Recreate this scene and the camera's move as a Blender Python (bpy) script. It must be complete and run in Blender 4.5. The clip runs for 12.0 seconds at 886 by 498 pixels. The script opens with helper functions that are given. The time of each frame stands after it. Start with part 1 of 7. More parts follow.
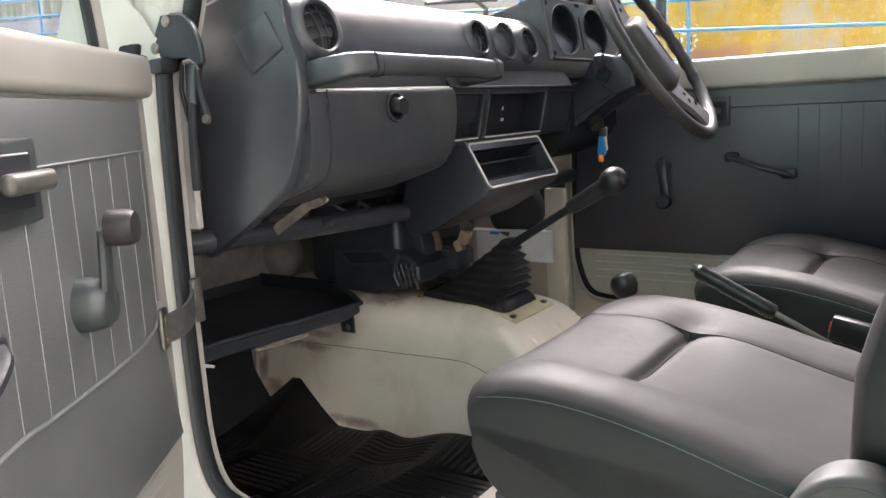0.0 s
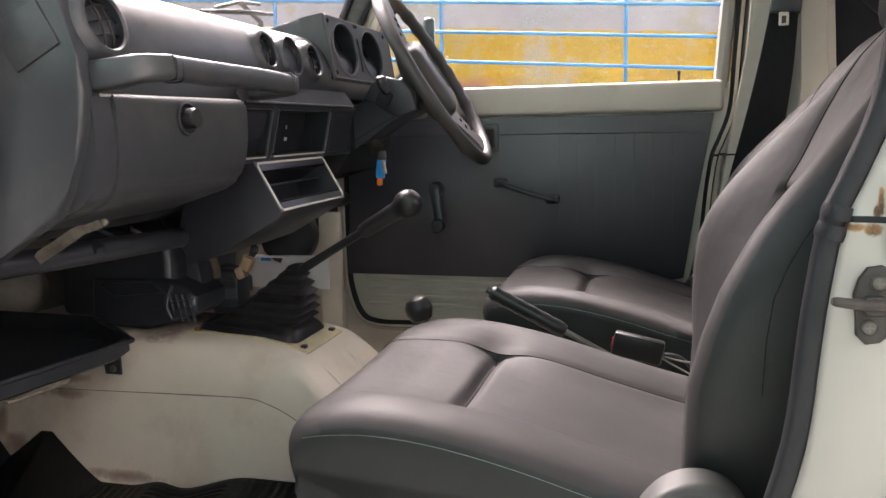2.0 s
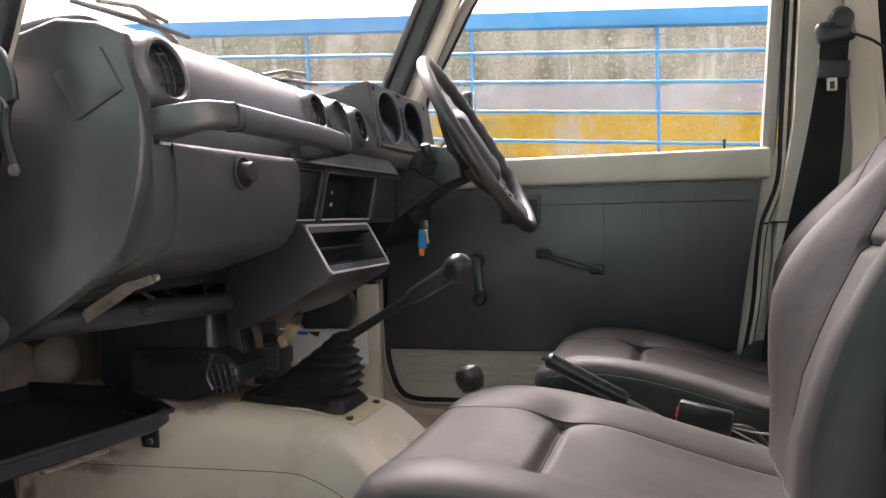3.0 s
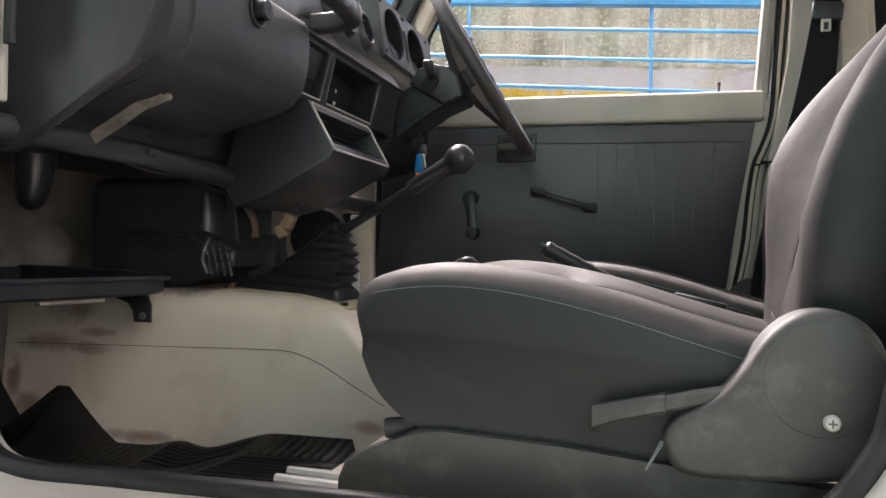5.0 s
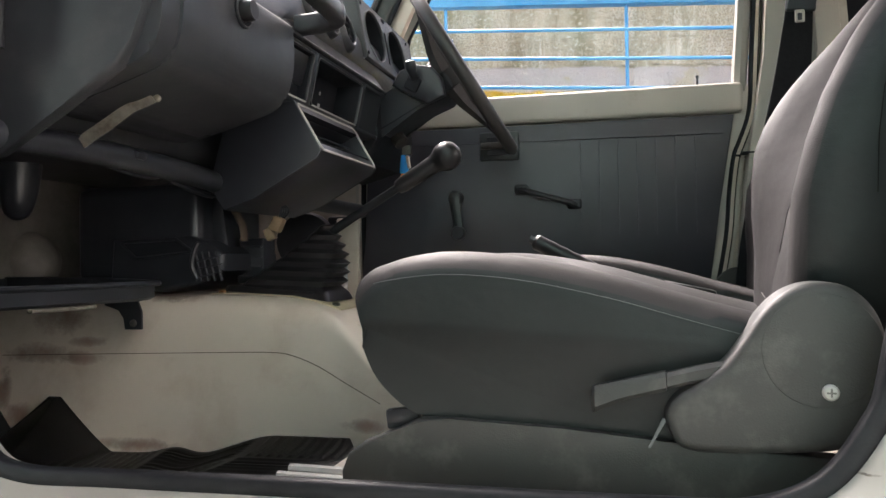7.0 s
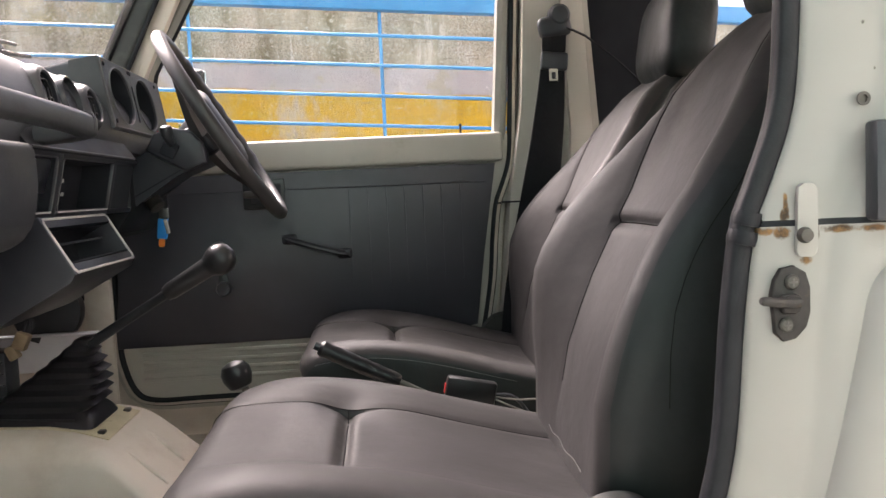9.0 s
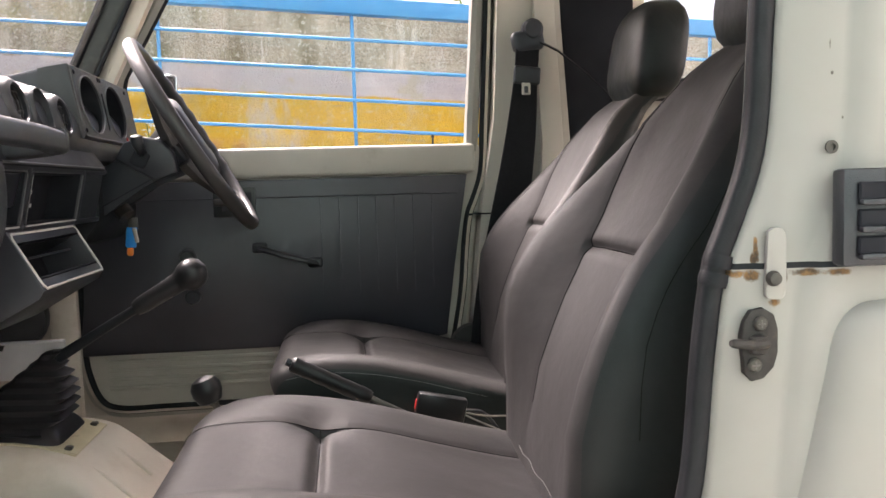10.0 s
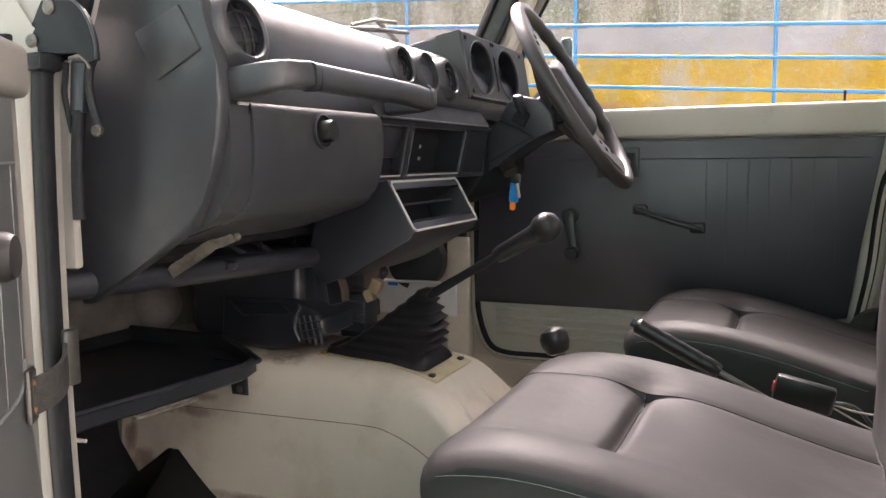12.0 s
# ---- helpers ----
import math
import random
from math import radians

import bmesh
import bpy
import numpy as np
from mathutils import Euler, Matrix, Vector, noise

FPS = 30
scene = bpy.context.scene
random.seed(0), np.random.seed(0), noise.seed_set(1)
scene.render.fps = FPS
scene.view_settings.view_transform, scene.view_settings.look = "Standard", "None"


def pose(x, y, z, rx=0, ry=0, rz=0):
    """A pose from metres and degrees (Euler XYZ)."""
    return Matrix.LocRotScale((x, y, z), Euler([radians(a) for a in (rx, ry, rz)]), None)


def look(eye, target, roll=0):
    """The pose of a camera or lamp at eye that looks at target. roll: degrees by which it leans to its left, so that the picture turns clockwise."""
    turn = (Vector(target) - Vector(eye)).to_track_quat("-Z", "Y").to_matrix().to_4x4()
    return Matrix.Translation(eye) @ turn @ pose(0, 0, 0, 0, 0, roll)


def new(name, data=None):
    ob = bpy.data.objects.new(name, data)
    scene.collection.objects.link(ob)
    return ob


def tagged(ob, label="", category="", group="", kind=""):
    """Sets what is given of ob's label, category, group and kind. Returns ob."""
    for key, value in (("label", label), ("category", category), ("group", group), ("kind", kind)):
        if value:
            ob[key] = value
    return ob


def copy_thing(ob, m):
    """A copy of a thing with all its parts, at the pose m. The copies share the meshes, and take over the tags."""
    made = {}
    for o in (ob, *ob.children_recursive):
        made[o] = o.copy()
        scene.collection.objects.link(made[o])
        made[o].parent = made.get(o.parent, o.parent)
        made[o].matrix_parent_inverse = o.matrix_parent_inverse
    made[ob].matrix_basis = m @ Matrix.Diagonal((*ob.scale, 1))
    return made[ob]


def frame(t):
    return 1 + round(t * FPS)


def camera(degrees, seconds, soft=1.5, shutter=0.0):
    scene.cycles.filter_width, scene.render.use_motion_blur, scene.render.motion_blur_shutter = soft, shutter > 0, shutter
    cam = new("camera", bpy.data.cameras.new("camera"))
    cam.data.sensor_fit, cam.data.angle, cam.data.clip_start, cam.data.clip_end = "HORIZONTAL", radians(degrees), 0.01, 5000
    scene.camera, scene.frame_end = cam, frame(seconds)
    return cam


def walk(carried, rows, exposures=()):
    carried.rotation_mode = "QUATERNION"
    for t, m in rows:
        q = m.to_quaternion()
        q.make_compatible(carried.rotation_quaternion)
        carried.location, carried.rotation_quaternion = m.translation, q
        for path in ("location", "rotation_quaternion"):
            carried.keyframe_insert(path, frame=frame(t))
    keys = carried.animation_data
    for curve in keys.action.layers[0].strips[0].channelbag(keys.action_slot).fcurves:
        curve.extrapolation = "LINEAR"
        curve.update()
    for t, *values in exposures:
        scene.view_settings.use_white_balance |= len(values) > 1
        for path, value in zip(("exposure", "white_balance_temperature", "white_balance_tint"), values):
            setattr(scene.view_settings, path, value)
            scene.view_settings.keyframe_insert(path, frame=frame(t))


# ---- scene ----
cam = camera(57.0, 12.0)
PATH = [
    (0, (0.806, -0.677, 1.055), (-0.29, 0.962, 0.72), -3.2),
    (0.5, (0.769, -0.662, 1.055), (-0.156, 1.08, 0.723), -2.1),
    (1, (0.728, -0.656, 1.055), (0.035, 1.19, 0.719), -1.5),
    (1.5, (0.704, -0.653, 1.053), (0.165, 1.244, 0.717), -1.2),
    (2, (0.688, -0.665, 1.046), (0.18, 1.247, 0.751), -1.2),
    (2.5, (0.648, -0.657, 1.033), (0.107, 1.259, 0.847), -1.5),
    (2.7, (0.626, -0.639, 1.021), (0.079, 1.281, 0.899), -1.8),
    (4.3, (0.613, -0.638, 0.875), (0.066, 1.285, 0.849), 0.3),
    (4.5, (0.603, -0.654, 0.845), (0.089, 1.279, 0.825), -0.1),
    (5, (0.592, -0.66, 0.767), (0.091, 1.276, 0.773), 1.0),
    (5.5, (0.592, -0.657, 0.724), (0.082, 1.276, 0.765), 1.0),
    (6, (0.589, -0.685, 0.693), (0.075, 1.248, 0.702), 0.5),
    (6.5, (0.582, -0.692, 0.689), (0.091, 1.247, 0.703), -0.0),
    (6.7, (0.58, -0.686, 0.706), (0.108, 1.257, 0.749), -0.4),
    (8.3, (0.556, -0.606, 0.934), (0.311, 1.373, 0.78), -4.8),
    (8.5, (0.549, -0.612, 0.954), (0.508, 1.382, 0.8), -3.3),
    (9, (0.522, -0.627, 1.012), (0.681, 1.361, 0.864), -2.7),
    (9.5, (0.506, -0.633, 1.045), (0.788, 1.342, 0.9), -2.5),
    (10, (0.513, -0.631, 1.047), (0.753, 1.348, 0.886), -1.7),
    (10.5, (0.548, -0.616, 1.045), (0.363, 1.366, 0.858), -0.7),
    (11, (0.594, -0.596, 1.044), (0.063, 1.323, 0.856), 0.8),
    (11.5, (0.623, -0.596, 1.034), (-0.051, 1.276, 0.83), 0.3),
    (12, (0.636, -0.599, 1.025), (-0.148, 1.229, 0.812), -0.7),
]
walk(cam, [(t, look(eye, target, roll)) for t, eye, target, roll in PATH], [(0, 2.80, 6280, 18), (1.0, 2.69, 6400, 20), (2.5, 2.54, 6560, 24), (4.5, 2.56, 6560, 23), (5.5, 2.50, 6410, 19), (6.5, 2.48, 6410, 18), (8.5, 2.55, 6610, 24), (9.5, 2.39, 6610, 24), (10.5, 2.59, 6610, 23), (12, 2.67, 6610, 24)])

# ---- light ----
world = bpy.data.worlds.new("overcast_sky")
scene.world = world
world.use_nodes = True
wn = world.node_tree.nodes
sky = wn.new("ShaderNodeTexSky")
sky.sky_type, sky.sun_disc = "NISHITA", False
sky.sun_elevation, sky.sun_rotation = radians(48), radians(325)
sky.air_density, sky.dust_density, sky.ozone_density = 0.6, 9.0, 0.2
wn["Background"].inputs[1].default_value = 0.108
world.node_tree.links.new(sky.outputs[0], wn["Background"].inputs[0])
sun = new("sun", bpy.data.lights.new("sun", "SUN"))
sun.data.energy, sun.data.angle, sun.data.color = 3.7, radians(45), (1.0, 0.965, 0.915)
sun.matrix_world = look((-1.435, 3.02, 4.15), (0.4, 0.4, 0.6))


# ---- materials ----
def mat(name, c1, c2, rough=0.5, scale=30.0, bump=0.0, bscale=300.0, metal=0.0, coat=0.0, rough2=None, stain=None,
        stain_scale=4.0, stain_lo=0.55, stain_hi=0.75, spec=0.5, wrinkle=0.0):
    m = bpy.data.materials.new(name)
    m.use_nodes = True
    nt = m.node_tree
    b = nt.nodes["Principled BSDF"]
    tc = nt.nodes.new("ShaderNodeTexCoord")
    n1 = nt.nodes.new("ShaderNodeTexNoise")
    n1.inputs["Scale"].default_value, n1.inputs["Detail"].default_value = scale, 6
    nt.links.new(tc.outputs["Object"], n1.inputs["Vector"])
    r = nt.nodes.new("ShaderNodeValToRGB")
    r.color_ramp.elements[0].position, r.color_ramp.elements[1].position = 0.3, 0.7
    r.color_ramp.elements[0].color, r.color_ramp.elements[1].color = (*c1, 1), (*c2, 1)
    nt.links.new(n1.outputs["Fac"], r.inputs["Fac"])
    col = r.outputs["Color"]
    if stain:
        n2 = nt.nodes.new("ShaderNodeTexNoise")
        n2.inputs["Scale"].default_value, n2.inputs["Detail"].default_value = stain_scale, 8
        n2.inputs["Roughness"].default_value = 0.65
        nt.links.new(tc.outputs["Object"], n2.inputs["Vector"])
        r2 = nt.nodes.new("ShaderNodeValToRGB")
        r2.color_ramp.elements[0].position, r2.color_ramp.elements[1].position = stain_lo, stain_hi
        nt.links.new(n2.outputs["Fac"], r2.inputs["Fac"])
        mx = nt.nodes.new("ShaderNodeMix")
        mx.data_type = "RGBA"
        nt.links.new(r2.outputs["Color"], mx.inputs["Factor"])
        nt.links.new(col, mx.inputs["A"])
        mx.inputs["B"].default_value = (*stain, 1)
        col = mx.outputs["Result"]
    nt.links.new(col, b.inputs["Base Color"])
    rr = nt.nodes.new("ShaderNodeMapRange")
    n3 = nt.nodes.new("ShaderNodeTexNoise")
    n3.inputs["Scale"].default_value, n3.inputs["Detail"].default_value = scale * 0.35, 5
    nt.links.new(tc.outputs["Object"], n3.inputs["Vector"])
    nt.links.new(n3.outputs["Fac"], rr.inputs["Value"])
    rr.inputs["To Min"].default_value = rough * 0.8
    rr.inputs["To Max"].default_value = rough * 1.2 if rough2 is None else rough2
    nt.links.new(rr.outputs["Result"], b.inputs["Roughness"])
    b.inputs["Metallic"].default_value = metal
    b.inputs["Coat Weight"].default_value = coat
    b.inputs["Coat Roughness"].default_value = 0.2
    b.inputs["Specular IOR Level"].default_value = spec
    if bump:
        v = nt.nodes.new("ShaderNodeTexVoronoi")
        v.inputs["Scale"].default_value = bscale
        nt.links.new(tc.outputs["Object"], v.inputs["Vector"])
        bp = nt.nodes.new("ShaderNodeBump")
        bp.inputs["Strength"].default_value, bp.inputs["Distance"].default_value = bump, 0.001
        nt.links.new(v.outputs["Distance"], bp.inputs["Height"])
        nt.links.new(bp.outputs["Normal"], b.inputs["Normal"])
        if wrinkle:
            n4 = nt.nodes.new("ShaderNodeTexNoise")
            n4.inputs["Scale"].default_value, n4.inputs["Detail"].default_value = 16.0, 3
            nt.links.new(tc.outputs["Object"], n4.inputs["Vector"])
            b4 = nt.nodes.new("ShaderNodeBump")
            b4.inputs["Strength"].default_value, b4.inputs["Distance"].default_value = wrinkle, 0.012
            nt.links.new(n4.outputs["Fac"], b4.inputs["Height"])
            nt.links.new(b4.outputs["Normal"], bp.inputs["Normal"])
    return m


# one car paint: dimmed outside, lifted inside, evening out the light by colour
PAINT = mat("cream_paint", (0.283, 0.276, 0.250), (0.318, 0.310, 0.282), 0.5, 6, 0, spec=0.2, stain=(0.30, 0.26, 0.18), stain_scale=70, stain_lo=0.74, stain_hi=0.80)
PAINT_DOOR = mat("cream_paint_half_dimmed", (0.41, 0.385, 0.335), (0.46, 0.435, 0.38), 0.42, 7, 0, stain=(0.30, 0.26, 0.20), stain_scale=9, stain_lo=0.60, stain_hi=0.80)
PAINT_IN = mat("cream_paint_lifted", (0.555, 0.50, 0.428), (0.61, 0.553, 0.48), 0.42, 7, 0, stain=(0.42, 0.35, 0.28), stain_scale=6, stain_lo=0.50, stain_hi=0.78)
# dirty cream, darkened further for the shade under the dashboard
GRIME_SHADE = mat("grimy_shaded_inner_paint", (0.18, 0.168, 0.150), (0.27, 0.25, 0.222), 0.6, 5, 0, stain=(0.09, 0.08, 0.065), stain_scale=7, stain_lo=0.42, stain_hi=0.72)
VINYL = mat("dash_vinyl", (0.0235, 0.0260, 0.0300), (0.033, 0.0357, 0.0400), 0.36, 14, 0.2, 800, spec=0.48, stain=(0.078, 0.076, 0.072), stain_scale=7, stain_lo=0.5, stain_hi=0.95, wrinkle=0.08)
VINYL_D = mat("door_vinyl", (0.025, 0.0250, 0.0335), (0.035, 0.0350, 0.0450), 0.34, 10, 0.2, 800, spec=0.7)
# paler copy of the door vinyl, with the open door's light in its colour
VINYL_LIT = mat("door_vinyl_lit", (0.082, 0.089, 0.0900), (0.105, 0.112, 0.1120), 0.36, 10, 0.2, 800, spec=0.7)
PLASTIC = mat("black_plastic", (0.0165, 0.0185, 0.0235), (0.0235, 0.0258, 0.0310), 0.33, 20, 0.1, 700, stain=(0.040, 0.041, 0.043), stain_scale=9, stain_lo=0.55, stain_hi=0.9)
PLASTIC_G = mat("grey_plastic", (0.020, 0.022, 0.020), (0.028, 0.030, 0.027), 0.55, 18, 0.15, 600, stain=(0.075, 0.075, 0.068), stain_scale=22, stain_lo=0.54, stain_hi=0.80)
TRIM = mat("pale_grey_trim", (0.42, 0.41, 0.39), (0.52, 0.50, 0.47), 0.32, 30)
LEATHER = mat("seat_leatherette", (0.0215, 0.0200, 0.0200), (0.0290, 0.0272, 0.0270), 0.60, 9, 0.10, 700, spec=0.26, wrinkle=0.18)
# side leatherette, its shade and teal reflection put into the colour
LEATHER_S = mat("seat_side_leatherette_shaded", (0.0075, 0.0106, 0.0104), (0.011, 0.0150, 0.0147), 0.5, 9, 0.10, 700, spec=0.3, wrinkle=0.3)
THREAD = mat("black_thread", (0.007, 0.0065, 0.0065), (0.011, 0.0105, 0.0105), 0.95, 200, spec=0.05)
GLOSS = mat("glossy_black_plastic", (0.008, 0.008, 0.009), (0.013, 0.013, 0.014), 0.33, 30, spec=0.35)
RUBBER = mat("black_rubber", (0.009, 0.0102, 0.012), (0.015, 0.0165, 0.0185), 0.50, 40, 0.12, 400, spec=0.2)
RUBBER_MAT = mat("mat_rubber", (0.013, 0.013, 0.013), (0.022, 0.021, 0.020), 0.36, 25, 0.1, 300, stain=(0.05, 0.045, 0.04), stain_scale=14, stain_lo=0.62, stain_hi=0.85)


def soiled(source, name, spots, dark, light, size, lo, hi):
    """A paint with patches of rust or grime: ovals (x, z, half width, half height) broken up by grain."""
    m = source.copy()
    m.name = name
    nt = m.node_tree
    b = nt.nodes["Principled BSDF"]
    old = b.inputs["Base Color"].links[0].from_socket

    def calc(op, *v):
        n = nt.nodes.new("ShaderNodeMath")
        n.operation = op
        n.use_clamp = op == "SUBTRACT" and v[0] == 1.0
        for i, q in enumerate(v):
            if isinstance(q, (int, float)):
                n.inputs[i].default_value = q
            else:
                nt.links.new(q, n.inputs[i])
        return n.outputs[0]

    tc = nt.nodes.new("ShaderNodeTexCoord")
    sep = nt.nodes.new("ShaderNodeSeparateXYZ")
    nt.links.new(tc.outputs["Object"], sep.inputs[0])
    x, z = sep.outputs["X"], sep.outputs["Z"]

    def blob(cx, cz, rx, rz):
        """One in the middle of an oval, falling to nothing at its edge."""
        u, v = calc("DIVIDE", calc("SUBTRACT", x, cx), rx), calc("DIVIDE", calc("SUBTRACT", z, cz), rz)
        return calc("SUBTRACT", 1.0, calc("ADD", calc("MULTIPLY", u, u), calc("MULTIPLY", v, v)))

    def grain(scale):
        n = nt.nodes.new("ShaderNodeTexNoise")
        n.inputs["Scale"].default_value, n.inputs["Detail"].default_value, n.inputs["Roughness"].default_value = scale, 6, 0.7
        nt.links.new(tc.outputs["Object"], n.inputs["Vector"])
        return n.outputs["Fac"]

    mask = None
    for spot in spots:
        q = blob(*spot)
        mask = q if mask is None else calc("MAXIMUM", mask, q)
    r = nt.nodes.new("ShaderNodeValToRGB")
    r.color_ramp.elements[0].position, r.color_ramp.elements[1].position = lo, hi
    nt.links.new(calc("MULTIPLY_ADD", mask, 0.42, calc("MULTIPLY", grain(size), 0.75)), r.inputs["Fac"])
    hue = nt.nodes.new("ShaderNodeValToRGB")
    hue.color_ramp.elements[0].position, hue.color_ramp.elements[1].position = 0.42, 0.60
    hue.color_ramp.elements[0].color, hue.color_ramp.elements[1].color = (*dark, 1), (*light, 1)
    nt.links.new(grain(size * 0.5), hue.inputs["Fac"])
    mx = nt.nodes.new("ShaderNodeMix")
    mx.data_type = "RGBA"
    gate = calc("MULTIPLY", r.outputs["Color"], calc("GREATER_THAN", mask, 0.02))
    nt.links.new(gate, mx.inputs["Factor"])
    nt.links.new(old, mx.inputs["A"])
    nt.links.new(hue.outputs["Color"], mx.inputs["B"])
    nt.links.new(mx.outputs["Result"], b.inputs["Base Color"])
    return m


PAINT_RUST = soiled(PAINT, "cream_paint_rusty_joint", ((0.828, 0.9655, 0.018, 0.0050), (0.843, 0.9640, 0.009, 0.0080), (0.888, 0.9655, 0.024, 0.0045), (0.912, 0.9650, 0.018, 0.0045), (0.8478, 0.985, 0.0030, 0.016),
                                                        (0.8455, 0.977, 0.0040, 0.008), (0.862, 0.9415, 0.007, 0.0060), (0.817, 0.9735, 0.008, 0.003), (0.871, 0.9640, 0.004, 0.010)), (0.055, 0.035, 0.02), (0.24, 0.13, 0.05), 140, 0.54, 0.72)
PAINT_RUST = soiled(PAINT_RUST, "cream_paint_with_scuffs", ((0.691, 0.537, 0.010, 0.0040), (0.704, 0.541, 0.005, 0.003), (0.744, 0.582, 0.016, 0.0016), (0.329, 0.518, 0.0025, 0.002), (0.054, 0.495, 0.005, 0.0018), (-0.024, 0.498, 0.010, 0.003),
                                                             (0.60, 0.523, 0.03, 0.0012), (0.911, 1.127, 0.0022, 0.0030), (0.920, 1.091, 0.0016, 0.0022), (0.909, 1.150, 0.0012, 0.006)), (0.05, 0.045, 0.04), (0.16, 0.145, 0.12), 420, 0.60, 0.80)
PAINT_TUNNEL = soiled(PAINT_IN, "cream_paint_with_grime", ((-0.455, 0.54, 0.022, 0.060), (-0.42, 0.50, 0.05, 0.030), (-0.40, 0.602, 0.09, 0.024), (-0.32, 0.596, 0.07, 0.016), (-0.30, 0.622, 0.05, 0.012), (-0.20, 0.462, 0.12, 0.016),
                                                          (0.18, 0.502, 0.05, 0.016), (-0.16, 0.694, 0.07, 0.014), (-0.36, 0.66, 0.07, 0.04)), (0.10, 0.065, 0.05), (0.32, 0.23, 0.19), 34, 0.56, 0.84)


STEEL = mat("worn_steel", (0.42, 0.39, 0.33), (0.55, 0.51, 0.44), 0.38, 60, 0, metal=0.5, stain=(0.16, 0.10, 0.06), stain_scale=40, stain_lo=0.6, stain_hi=0.8)
ZINC = mat("zinc_plate", (0.50, 0.44, 0.28), (0.60, 0.53, 0.36), 0.45, 30, 0, metal=0.15, stain=(0.20, 0.14, 0.07), stain_scale=30, stain_lo=0.6, stain_hi=0.8)
EDGE = mat("pale_plastic_edge", (0.060, 0.061, 0.063), (0.095, 0.096, 0.097), 0.35, 60)
DARKSTEEL = mat("dark_steel", (0.10, 0.10, 0.09), (0.16, 0.155, 0.14), 0.42, 60, 0, metal=0.8)
OLDSTEEL = mat("tarnished_steel", (0.040, 0.038, 0.032), (0.075, 0.070, 0.058), 0.5, 120, 0, metal=0.3, stain=(0.05, 0.035, 0.02), stain_scale=60)
OLDSTEEL_L = mat("tarnished_screw", (0.11, 0.10, 0.087), (0.17, 0.157, 0.135), 0.45, 150, 0, metal=0.3)
DULL = mat("dull_zinc_strip", (0.13, 0.12, 0.10), (0.22, 0.205, 0.17), 0.38, 60, 0, metal=0.3, stain=(0.05, 0.038, 0.027), stain_scale=50, stain_lo=0.45, stain_hi=0.7)
STRIKER = mat("dark_striker_steel", (0.022, 0.021, 0.019), (0.042, 0.039, 0.035), 0.6, 120, 0, spec=0.25, stain=(0.10, 0.06, 0.03), stain_scale=60, stain_lo=0.6, stain_hi=0.8)
RUST = mat("rust", (0.11, 0.05, 0.018), (0.30, 0.15, 0.04), 0.8, 80)
WEB = mat("belt_webbing", (0.006, 0.0065, 0.0085), (0.010, 0.0108, 0.0130), 0.7, 200, 0.4, 900, spec=0.2)
LINING = mat("dark_lining", (0.008, 0.0095, 0.0130), (0.014, 0.0155, 0.0195), 0.8, 15, spec=0.2)
BLUE = mat("blue_fence_paint", (0.022, 0.18, 0.42), (0.04, 0.235, 0.49), 0.4, 12, 0, stain=(0.35, 0.42, 0.5), stain_scale=18, stain_lo=0.66, stain_hi=0.8)
KEYBLUE = mat("blue_plastic", (0.01, 0.22, 0.62), (0.02, 0.28, 0.70), 0.35, 60)
ORANGE = mat("orange_plastic", (0.95, 0.20, 0.02), (1.0, 0.26, 0.03), 0.4, 60)
RED = mat("red_plastic", (0.5, 0.02, 0.02), (0.6, 0.03, 0.03), 0.35, 60)
BEIGE = mat("beige_plastic", (0.19, 0.14, 0.085), (0.26, 0.195, 0.12), 0.5, 60)
BROWN = mat("brown_metal", (0.05, 0.034, 0.022), (0.09, 0.062, 0.04), 0.55, 60)
LEAF = mat("leaf_green", (0.05, 0.10, 0.02), (0.12, 0.16, 0.03), 0.5, 40)
GROUND = mat("worn_concrete_yard", (0.28, 0.27, 0.255), (0.36, 0.35, 0.325), 0.85, 6, 0.6, 120, stain=(0.27, 0.26, 0.235), stain_scale=1.5)
HEADLINER = mat("headliner_pale_for_bounce", (0.70, 0.68, 0.64), (0.76, 0.74, 0.70), 0.9, 60)
OPPOSITE = mat("teal_green_render", (0.14, 0.235, 0.228), (0.20, 0.285, 0.275), 0.85, 3, 0.5, 60, stain=(0.10, 0.17, 0.16), stain_scale=1.2)
WHITEWALL = mat("white_bounce_wall", (0.76, 0.75, 0.72), (0.82, 0.81, 0.78), 0.85, 3, 0.5, 60, stain=(0.6, 0.59, 0.56), stain_scale=1.2)
UPPER = mat("pale_concrete", (0.5, 0.49, 0.46), (0.62, 0.61, 0.58), 0.85, 8)


